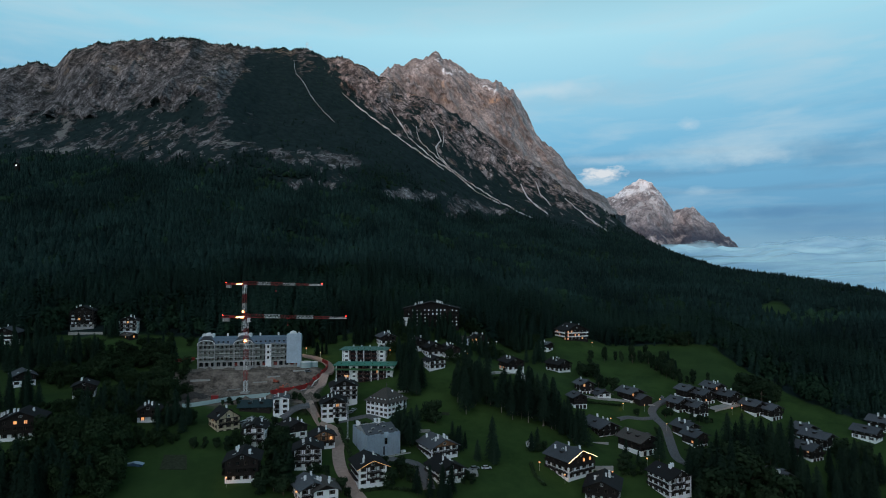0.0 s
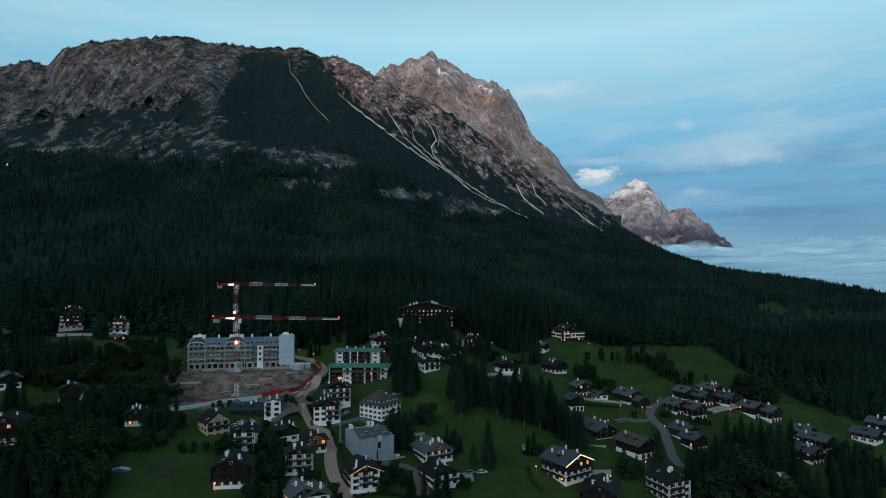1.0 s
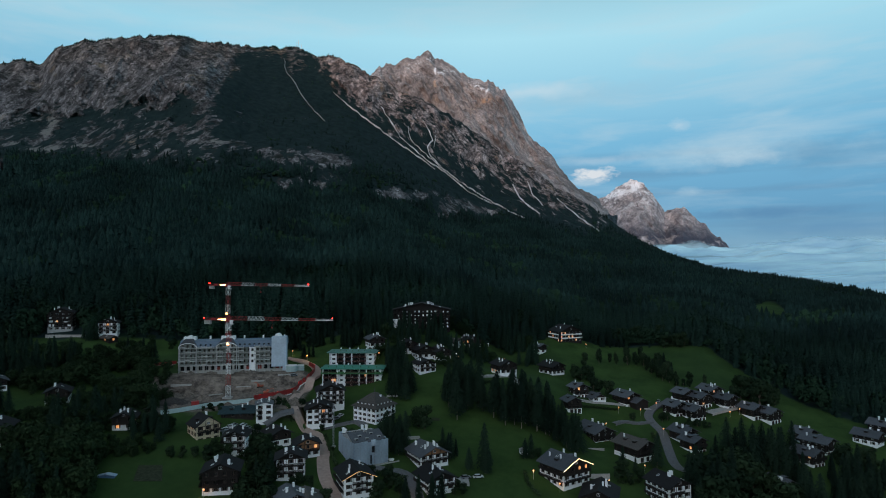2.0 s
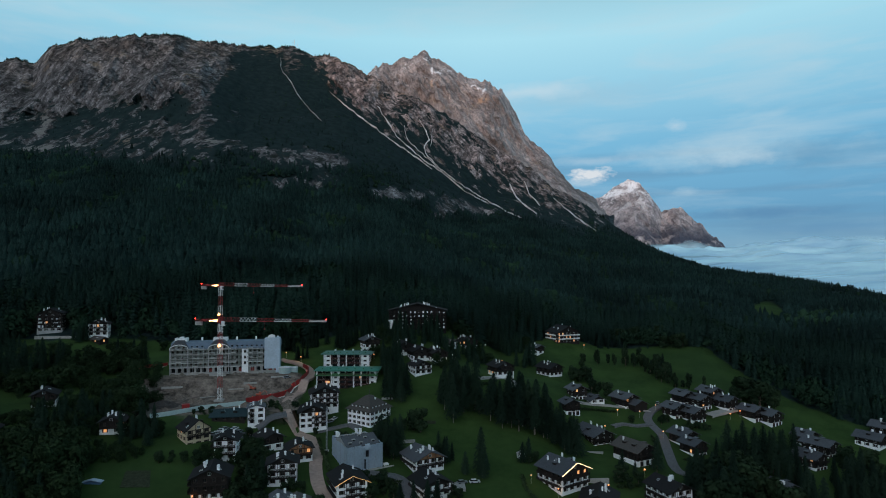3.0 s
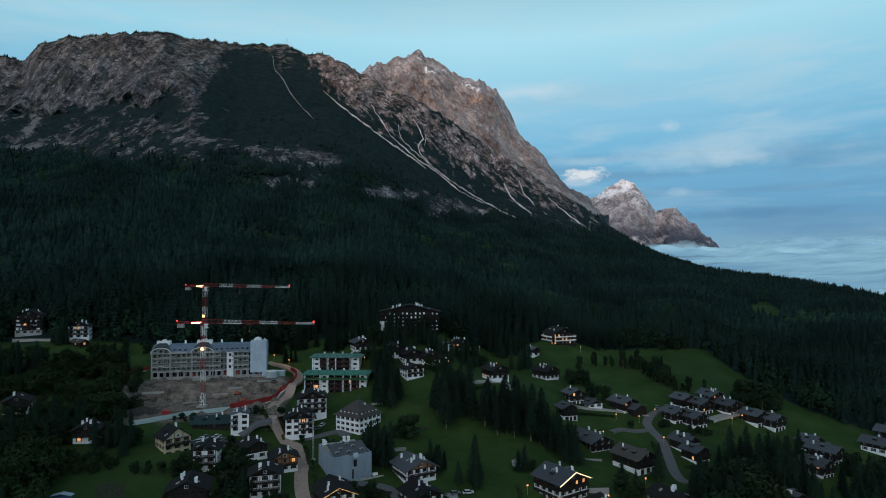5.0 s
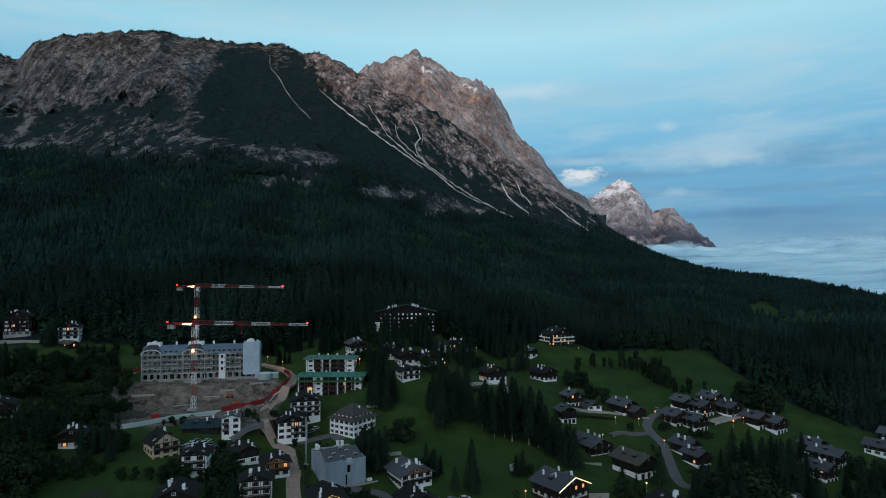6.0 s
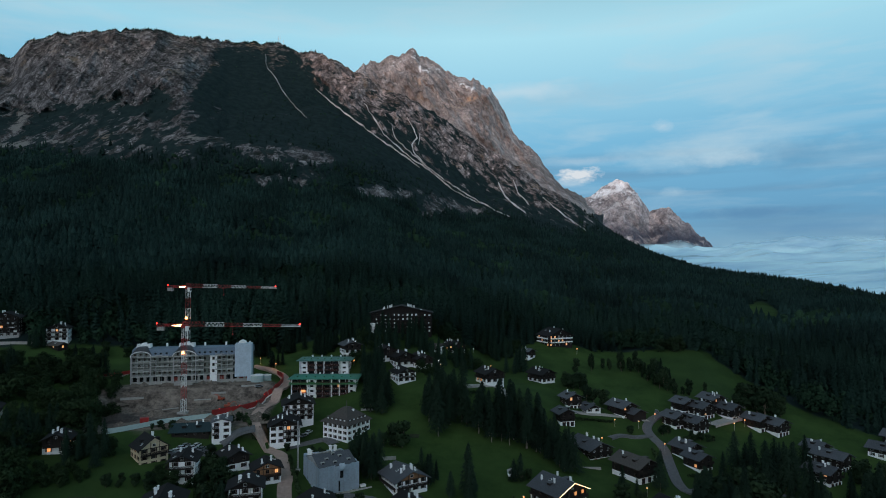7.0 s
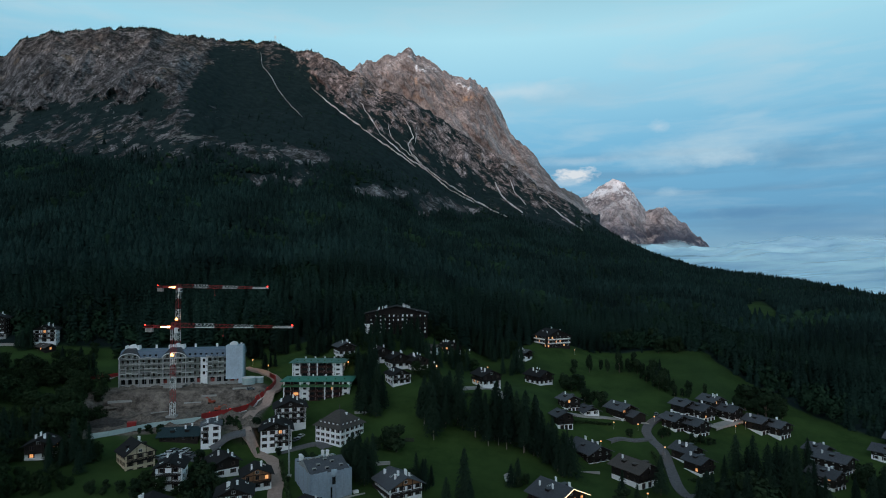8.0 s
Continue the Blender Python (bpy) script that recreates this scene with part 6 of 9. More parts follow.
chalet(189.7, 352.2, 25, 9, 11, 2, plain=0.5, chimneys=2, dormers=1, label="timber chalet with dormer at the meadow edge", side=1.4, storey=2.5, group="hamlet chalets")
chalet(127.9, 318.5, 23, 9, 10, 2, plain=0.5, chimneys=2, dormers=1, label="timber chalet with twin white chimneys", side=1.4, storey=2.5, group="hamlet chalets")
chalet(128.1, 307.7, 23, 8, 9, 2, plain=0.5, chimneys=1, dormers=1, lit=0.07, label="dark timber chalet with white plastered base and slate roof", side=1.4, storey=2.5, group="hamlet chalets")
chalet(196.2, 328.2, 23, 9, 8, 2, plain=0.5, chimneys=2, label="dark timber chalet with white plastered base and slate roof", side=1.4, storey=2.5, group="hamlet chalets")
chalet(196.9, 318.1, 28, 9, 13, 2, plain=0.5, chimneys=1, label="long timber chalet with a paved terrace", side=1.4, storey=2.5, group="hamlet chalets")
chalet(181.1, 301.4, 25, 9, 11, 2, plain=0.5, chimneys=3, label="timber chalet with white base below the meadow", side=1.4, storey=2.5, group="hamlet chalets")
chalet(227.5, 324.3, 33, 9, 11, 2, plain=1, chimneys=2, label="dark timber chalet with white ground floor", side=1.4, storey=2.5, group="hamlet chalets", balconies=1)
chalet(245.2, 337.3, 33, 9, 11, 2, plain=0.5, chimneys=2, label="dark timber chalet close to the wood edge", side=1.4, storey=2.5, group="hamlet chalets")
chalet(148.9, 269.1, 21, 9, 9, 2, plain=0.5, chimneys=3, label="timber chalet with pale grey roof among spruces", side=1.4, storey=2.5, group="hamlet chalets")
chalet(95.9, 256.9, 22, 11.5, 13, 3, plain=3, chimneys=4, balconies=2, gable=TIMBER, wrap=True, label="white three storey house with dark slate roof", roof=DARK_ROOF, span=(0.0, 0.65))
chalet(66.1, 250.1, -20, 13, 14, 2, plain=1, chimneys=5, balconies=2, wrap=True, label="dark roofed chalet with many white chimneys", roof=DARK_ROOF)
chalet(55.7, 266.9, 33, 15, 14, 3, plain=2, chimneys=4, dormers=1, balconies=2, gable=TIMBER, lit=0.12, glow_eave=True, wrap=True, label="chalet whose gable is outlined by a warm light strip", z=10.5)
chalet(42.0, 370.4, 24, 11, 11, 2, plain=1, chimneys=2, balconies=1, lit=0.4, roof=DARK_ROOF, gable=TIMBER, wrap=True, label="white and timber chalet with lit terrace windows", z=38.4)
chalet(77.9, 407.4, 35, 11, 12, 2, plain=1, balconies=1, roof=DARK_ROOF, wrap=True, chimneys=4, gable=TIMBER, label="white and dark timber chalet on the meadow slope")
chalet(78.4, 454.0, 30, 6, 7, 2, chimneys=1, lit=0.07, label="small white and timber house with lit eaves")
chalet(102.8, 480.3, 22, 20, 15, 3, plain=0, balconies=2, chimneys=3, lit=0.7, roof=DARK_ROOF, rail=PLASTER, wrap=True, white=True, label="large chalet hotel with pale balcony bands and lit ground floor", z=44.0)
chalet(-5.6, 374.3, 25, 10.5, 10.5, 2, plain=2, chimneys=2, gable=TIMBER, balconies=1, roof=DARK_ROOF, label="white chalet with dark gable below the spruces")
chalet(4.1, 396.3, 30, 10, 10, 2, chimneys=4, roof=DARK_ROOF, label="timber chalet with a row of white chimneys", plain=1, balconies=1, gable=TIMBER)
chalet(-7.1, 397.6, 25, 12, 12, 2, chimneys=4, roof=DARK_ROOF, label="dark timber chalet hidden among spruces", plain=1, balconies=1, gable=TIMBER)
chalet(-16.7, 403.4, 20, 10, 10, 2, chimneys=3, roof=DARK_ROOF, label="dark roofed chalet with two pale chimneys", plain=1, balconies=1, gable=TIMBER)
chalet(25.8, 442.8, 20, 12, 11, 2, plain=1, chimneys=5, lit=0.3, roof=DARK_ROOF, balconies=1, gable=TIMBER, label="white and timber chalet beneath the wood")
chalet(12.4, 426.1, 60, 8, 11, 1, chimneys=0, lit=0.25, roof=SHINGLE, label="low house with warm lit eaves")
chalet(-38.9, 410.1, 25, 10, 10, 2, chimneys=4, lit=0.2, label="dark chalet with white chimneys near the wood", plain=1, balconies=1, gable=TIMBER)
chalet(-57.7, 317.9, 14, 13, 13, 3, plain=3, balconies=2, chimneys=3, gable=TIMBER, lit=0.3, roof=DARK_ROOF, label="white three storey house with dark balconies", z=22.7, span=(0.42, 1.0))
chalet(-55.5, 336.7, 14, 14, 12, 3, plain=3, balconies=2, chimneys=3, gable=TIMBER, lit=0.05, roof=DARK_ROOF, label="white house with broad dark roof and balcony", z=27.8)
chalet(-30.4, 247.4, 22, 11.5, 13, 3, plain=3, balconies=2, chimneys=3, gable=TIMBER, glow_eave="dim", roof=DARK_ROOF, wrap=True, label="white chalet with light strip along its gable", storey=2.45, span=(0.25, 0.8))
chalet(-2.3, 272.5, 28, 13, 13, 2, storey=2.5, plain=2, balconies=1, chimneys=6, gable=BROWN_WOOD, wrap=True, label="white chalet with brown gable and many chimneys")
chalet(0.9, 252.7, 28, 11.5, 12, 2, storey=2.5, plain=2, balconies=1, chimneys=3, gable=TIMBER, roof=DARK_ROOF, lit=0.07, wrap=True, label="chalet with shingle roof and lamp beside its door")
chalet(-56.8, 254.8, 12, 11, 9, 3, plain=3, balconies=2, chimneys=3, lit=0.05, roof=DARK_ROOF, label="white house with three dark balcony bands and dark gable", wrap=True, gable=TIMBER)
chalet(-55.0, 275.1, 20, 10, 9, 2, plain=1, upper=BROWN_WOOD, balconies=1, chimneys=3, gable=BROWN_WOOD, lit=0.15, end=0.7, roof=DARK_ROOF, label="house with brown boarded gable beside the road")
chalet(-70.2, 284.8, 35, 9, 10, 2, plain=1, balconies=0, chimneys=3, roof=DARK_ROOF, label="brown roofed house among garden trees")
chalet(-83.0, 309.2, 16, 7.8, 8.5, 3, plain=3, balconies=2, chimneys=2, pitch=16, storey=2.65, side=0.6, end=0.6, gable=PLASTER, label="narrow white three storey house", span=(0.0, 0.4))
chalet(-95.6, 309.4, 98, 9.5, 15, 1, plain=0, balconies=0, chimneys=2, roof=TEAL_ROOF, label="long dark house with blue-green roof below the building site", dormers=2)
chalet(-102.7, 283.4, 42, 10.5, 10.5, 3, plain=3, wall=CREAM, gable=CREAM, balconies=1, chimneys=1, dormers=1, pitch=36, roof=DARK_ROOF, storey=2.5, side=0.7, end=0.7, label="cream villa with steep grey roof and balcony", z=23.7)
chalet(-83.6, 269.6, 8, 9, 9, 3, plain=3, wrap=True, balconies=2, chimneys=2, gable=TIMBER, roof=DARK_ROOF, label="white house with dark balconies beside the garden")
chalet(-79.5, 241.2, 12, 12.5, 11, 3, plain=1, balconies=2, chimneys=6, lit=0.15, roof=DARK_ROOF, wrap=True, label="dark timber chalet with arched lit ground floor")
chalet(-51.0, 231.1, 30, 10, 11, 2, plain=2, balconies=1, chimneys=4, lit=0.07, label="slate roofed house with tall white chimneys")
chalet(-45.2, 230.6, 20, 9, 10, 2, plain=2, balconies=0, chimneys=3, lit=0.12, roof=SHINGLE, label="small house with lit terrace by the road")
tall_house = chalet(-264.1, 441.8, 20, 15, 12, 5, plain=1, wall=GREY_WALL, white=True, balconies=3, chimneys=4, lit=0.2, storey=2.5, roof=DARK_ROOF, wrap=True, label="tall dark timber house with stacked balconies and white windows", gable=TIMBER)
for k, x0, w0, h0 in ((1, -6.9, 1.5, 1.7), (1, -4.6, 1.0, 1.5), (2, -6.8, 2.4, 1.8), (2, -3.2, 1.0, 1.2), (3, -6.7, 1.6, 1.6), (3, 1.0, 1.1, 1.1), (3, 3.6, 1.1, 1.1), (2, 2.2, 2.8, 0.8), (1, 4.6, 1.9, 1.0)):
    part("white_panel", boxes((x0, x0 + w0, -6.07, -6.003, k * 2.5 + 0.5, k * 2.5 + 0.5 + h0)), PLASTER, tall_house)
chalet(-225.0, 430.8, 20, 12, 12, 3, plain=3, balconies=2, chimneys=3, roof=DARK_ROOF, lit=0.12, wrap=True, label="white chalet with dark roof and a lit window", z=55.5, gable=TIMBER)
chalet(-292.4, 404.5, 15, 14, 12, 3, plain=1, balconies=2, chimneys=2, rail=PLASTER, lit=0.07, wrap=True, label="broad chalet with pale balconies and lit entrance")
chalet(-224.9, 322.8, 40, 10, 13, 2, plain=1, balconies=0, chimneys=1, label="chalet with pale grey roof among trees")
chalet(-183.4, 309.0, 25, 10, 10, 2, plain=1, balconies=1, chimneys=2, lit=0.07, roof=DARK_ROOF, label="dark chalet sunk among broad-leaved trees")
chalet(-179.5, 259.0, 20, 15, 11, 3, plain=1, balconies=2, chimneys=3, lit=0.5, roof=DARK_ROOF, label="dark timber chalet with lit balcony windows among trees")
chalet(-137.7, 283.8, 15, 9, 9, 2, plain=1, balconies=1, chimneys=3, lit=1.2, roof=DARK_ROOF, label="small chalet with glowing orange windows")
chalet(-187.1, 260.8, 15, 12, 11, 2, plain=1, balconies=1, chimneys=3, lit=1.0, roof=DARK_ROOF, label="chalet with warm lit ground floor among spruces")
chalet(-219.5, 421.0, 60, 6, 10, 1, plain=0, balconies=0, chimneys=0, lit=0.4, roof=SHINGLE, label="low timber barn with a lamp at its end")

# ---------------------------------------------------------------- grand hotel under repair
def build_hotel():
    base = 41.0
    hotel = thing("hotel", pose(-147.5, 362.8, base, 0, 0, 9.4), "long grey hotel under repair with blue-grey mansard roof", "hotel")
    rng = random.Random(5)
    L, D, ground, storey, floors = 60.0, 16.0, 3.2, 3.35, 3
    eave = ground + storey * floors
    wall = bmesh.new()
    # front: arches below, three floors of windows above
    bays = 24
    arches = [(a, b, 0.1, 2.1) for a, b in spaced(L, bays // 2 * 2 - 6, 2.1)]
    base_wall = bmesh.new()
    facade(base_wall, (0, -0.06, 0), (1, 0, 0), L, -3, ground, arches, 0.56)
    part("ground_floor_wall", base_wall, CONCRETE, hotel, "pale arcade of the ground floor")
    for a, b, c, d in arches:
        bm = boxes((a, b, 0.45, 0.55, c, d))
        d = part("doorway", bm, RED_OXIDE if rng.random() < 0.3 else PANE, hotel)
        bm = bmesh.new()
        m = (a + b) / 2
        arch = [(m + 1.05 * math.cos(q), 2.1 + 0.75 * math.sin(q)) for q in np.linspace(0, math.pi, 9)]
        prism(bm, arch, -0.09, 0.3)
        part("arch_opening", bm, PANE, d)
    for k in range(floors):
        z0 = ground + k * storey
        holes = [(a, b, z0 + 0.9, z0 + 2.5) for a, b in spaced(L, bays, 1.1)]
        facade(wall, (0, 0, 0), (1, 0, 0), L, z0, z0 + storey, holes, 0.3)
        for a, b, c, d in holes:
            add_window(hotel, ((a + b) / 2, 0.14, (c + d) / 2), 0, 1.1, 1.6, False, False)
    for (ox, oy), (ux, uy), width, turn in (((L, 0), (0, 1), D, math.pi / 2), ((L, D), (-1, 0), L, math.pi), ((0, D), (0, -1), D, -math.pi / 2)):
        for k in range(floors + 1):
            z0 = 0 if k == 0 else ground + (k - 1) * storey
            z1 = ground + k * storey
            holes = [(a, b, z0 + 0.9, z0 + 2.5) for a, b in spaced(width, int(width / 3.2), 1.1)]
            facade(wall, (ox, oy, 0), (ux, uy, 0), width, z0 if k else -3, z1, holes, 0.3)
            for a, b, c, d in (holes if turn < 3 else holes[::3]):
                m = (a + b) / 2
                add_window(hotel, (ox + ux * m - uy * 0.14, oy + uy * m + ux * 0.14, (c + d) / 2), turn, 1.1, 1.6)
    part("wall", wall, HOTEL_WALL, hotel, "bare grey rendered facade")
    for k in range(floors + 1):
        part("cornice", boxes((-0.15, L + 0.15, -0.22, 0.0, ground + k * storey - 0.12, ground + k * storey + 0.12)), CONCRETE, hotel)
    # mansard
    bm = bmesh.new()
    outline = [(-0.4, eave), (D + 0.4, eave), (D - 2.4, eave + 3.6), (D / 2, eave + 4.3), (2.4, eave + 3.6)]
    a = [bm.verts.new((-0.3, y, z)) for y, z in outline]
    b = [bm.verts.new((L + 0.3, y, z)) for y, z in outline]
    bm.faces.new(a)
    bm.faces.new(b[::-1])
    for i in range(5):
        bm.faces.new((a[i], a[(i + 1) % 5], b[(i + 1) % 5], b[i]))
    part("mansard_roof", bm, ZINC, hotel, "blue-grey sheet metal mansard")
    for x in np.linspace(11.5, 50, 15):
        if 19 < x < 33:
            continue
        d = part("dormer", boxes((x - 0.7, x + 0.7, 0.5, 2.4, eave + 0.5, eave + 2.1)), ZINC, hotel)
        part("pane", boxes((x - 0.5, x + 0.5, 0.44, 0.52, eave + 0.7, eave + 1.9)), PANE, d)
    # pavilions with curved gables
    for x0, x1, name in ((-0.4, 9.6, "pavilion"), (20.4, 32.0, "pavilion")):
        bm = bmesh.new()
        c, w = (x0 + x1) / 2, (x1 - x0)
        shape = [(x0, eave - 0.3), (x1, eave - 0.3)] + [(c + w / 2 * math.cos(t), eave + 0.2 + 2.5 * math.sin(t)) for t in np.linspace(0.05, math.pi - 0.05, 9)]
        prism(bm, shape, -0.9, 1.4)
        p = part(name, bm, HOTEL_WALL, hotel, "grey curved gable front")
        bm = bmesh.new()
        top = [(x0 - 0.3, eave + 0.6), (c - w * 0.20, eave + 5.0), (c + w * 0.20, eave + 5.0), (x1 + 0.3, eave + 0.6)]
        prism(bm, top, -0.4, 9.0)
        part("pavilion_roof", bm, SLATE, p)
        bm = bmesh.new()
        for k in range(10):
            beam(bm, (shape[k + 1][0], -0.95, shape[k + 1][1] + 0.1), (shape[k + 2][0] if k < 9 else x0, -0.95, (shape[k + 2][1] if k < 9 else eave - 0.3) + 0.1), 0.2)
        part("gable_coping", bm, PLASTER, p, "white coping along the curved gable")
        part("crown_wall", boxes((c - w * 0.34, c + w * 0.34, 4.0, 8.5, eave + 4.0, eave + 5.3), (c - w * 0.22, c + w * 0.22, 4.1, 8.4, eave + 5.3, eave + 5.9), (c - w * 0.08, c + w * 0.08, 4.2, 8.3, eave + 5.9, eave + 6.6), (c - w * 0.33, c - w * 0.28, 4.05, 8.45, eave + 5.3, eave + 6.1), (c + w * 0.28, c + w * 0.33, 4.05, 8.45, eave + 5.3, eave + 6.1)), PLASTER, p, "white crowning lantern wall")
        part("pier", boxes((x0, x0 + 0.5, -0.75, 0.0, -3, eave)), GREY_WALL, p)
        part("pier", boxes((x1 - 0.5, x1, -0.75, 0.0, -3, eave)), GREY_WALL, p)
        for k in range(3):
            add_window(p, (c - w * 0.28 + k * w * 0.28, -0.95, eave + 1.0), 0, 1.1, 1.5)
    # white stair bay
    bm = bmesh.new()
    facade(bm, (39.2, -1.2, 0), (1, 0, 0), 3.4, -3, eave - 0.5, [(1.1, 2.3, 4.2 + 3.3 * k, 5.8 + 3.3 * k) for k in range(3)])
    box(bm, 39.2, 39.4, -1.19, 0, -3, eave - 0.5)
    box(bm, 42.4, 42.6, -1.19, 0, -3, eave - 0.5)
    box(bm, 39.0, 42.8, -1.4, 0, eave - 0.5, eave - 0.25)
    bay = part("stair_bay", bm, PLASTER, hotel, "white plastered stair bay")
    for k in range(3):
        add_window(bay, (39.2 + 1.7, -1.08, 5.0 + 3.3 * k), 0, 1.2, 1.6)
    # tower wrapped in sheeting
    n = 8
    for i in range(n):
        bm = bmesh.new()
        u0, u1 = 51.8 + 8.6 * i / n, 51.8 + 8.6 * (i + 1) / n
        box(bm, u0 + 0.02, u1 - 0.02, -1.75 - 0.05 * (i % 3), 6.0, 1.4 if i < 6 else -1.0, eave + 5.6 + (0.5 if i in (2, 3, 4) else 0))
        part("tower_sheet", bm, NET, hotel, "pale blue protective sheet round the corner tower")
    bm = bmesh.new()
    prism(bm, [(53.5, eave + 5.8), (57.5, eave + 5.8), (57.2, eave + 7.0), (55.5, eave + 7.6), (53.8, eave + 7.0)], -1.2, 3)
    part("tower_crown", bm, PLASTER, hotel)
    for x in (3, 7, 15.5, 24, 28.5, 35, 46, 58.5):
        part("roof_chimney", boxes((x - 0.45, x + 0.45, 7.5, 8.5, eave + 3.5, eave + 6.0)), PLASTER, hotel)
    # annexe shed on the open end
    # entrance terrace in front
    bm = boxes((22.0, 31.0, -5.0, -0.9, -9, 0.0), (20.5, 32.5, -5.3, -0.9, -0.25, 0.05))
    part("terrace", bm, CONCRETE, hotel, "raised concrete entrance terrace")
    return hotel, L, ground, storey, floors, eave


HOTEL_WALL = surface("bare_hotel_render", (0.135, 0.150, 0.135), 0.9, grain=1.5, spread=0.25, bump=0.2, stain=0.5)
RED_OXIDE = surface("red_oxide_boards", (0.22, 0.045, 0.035), 0.7, grain=3, spread=0.2, bump=0.1)
GUARD = surface("grey_guard_net", (0.47, 0.49, 0.45), 0.9, grain=3, spread=0.25, bump=0.3, stain=0.4, per_object=0.5)
PLANK = surface("scaffold_plank", (0.55, 0.54, 0.49), 0.85, grain=4, spread=0.3, bump=0.2)


def build_scaffold():
    base = 41.0
    s = thing("scaffold", pose(-147.5, 362.8, base, 0, 0, 9.4), "steel scaffold with planks along the hotel front", "scaffold")
    post = bmesh.new()
    beam(post, (0, 0, -1.5), (0, 0, 15.0), 0.035, 4)
    post = finish(post, "post", STEEL)
    deck = finish(boxes((-1.45, 1.45, -0.35, 0.35, -0.05, 0.03)), "plank", PLANK)
    rail = bmesh.new()
    beam(rail, (-1.5, -0.42, 1.0), (1.5, -0.42, 1.0), 0.05, 4)
    beam(rail, (-1.5, -0.42, 0.5), (1.5, -0.42, 0.5), 0.04, 4)
    rail = finish(rail, "rail", STEEL)
    guard = finish(boxes((-1.47, 1.47, -0.40, -0.36, 0.03, 0.62)), "guard_net", GUARD)
    for i in range(18):
        x = 0.3 + i * 2.98
        for y in (-1.15, -1.9):
            piece("post", post, s, pose(x, y, 0))
        if i < 17 and not 12 <= i < 14:
            for k in range(5):
                d = piece("plank", deck, s, pose(x + 1.49, -1.52, 2.9 + k * 2.55))
                piece("rail", rail, d, Matrix())
                if (i * 7 + k * 5) % 9 < 6:
                    piece("guard_net", guard, d, pose(0, 0, 0.4 * ((i * 3 + k) % 4 == 0)))


# ---------------------------------------------------------------- tower cranes
def lattice(bm, length, side, bays, r, rd):
    """A square lattice mast section from z = 0 up."""
    h = side / 2
    corners = [(-h, -h), (h, -h), (h, h), (-h, h)]
    for x, y in corners:
        beam(bm, (x, y, 0), (x, y, length), r)
    for k in range(bays):
        z0, z1 = length * k / bays, length * (k + 1) / bays
        for i in range(4):
            (xa, ya), (xb, yb) = corners[i], corners[(i + 1) % 4]
            if (k + i) % 2:
                (xa, ya), (xb, yb) = (xb, yb), (xa, ya)
            beam(bm, (xa, ya, z0), (xb, yb, z1), rd)
            beam(bm, (xa, ya, z1), (xb, yb, z1), rd)


def truss(bm, length, wide, tall, bays, r, rd):
    """A three-chord jib section along x."""
    for y, z in ((-wide / 2, 0), (wide / 2, 0), (0, tall)):
        beam(bm, (0, y, z), (length, y, z), r)
    for k in range(bays):
        x0, x1 = length * k / bays, length * (k + 1) / bays
        xm = (x0 + x1) / 2
        for y in (-wide / 2, wide / 2):
            beam(bm, (x0, y, 0), (xm, 0, tall), rd)
            beam(bm, (xm, 0, tall), (x1, y, 0), rd)
        beam(bm, (x0, -wide / 2, 0), (x1, wide / 2, 0), rd)


FLOOD = glow("floodlight", (1.0, 0.55, 0.22), 9.0)
FLOOD_LOW = glow("amber_floodlight", (1.0, 0.36, 0.11), 8.0)
CRANE_RED = surface("crane_red_paint", (0.27, 0.014, 0.013), 0.5, grain=3, spread=0.2, bump=0.05, stain=0.3, per_object=0.2)
WARNING = glow("red_warning_light", (1.0, 0.03, 0.02), 1.2)
BEACON = glow("red_beacon", (1.0, 0.025, 0.018), 9.0)


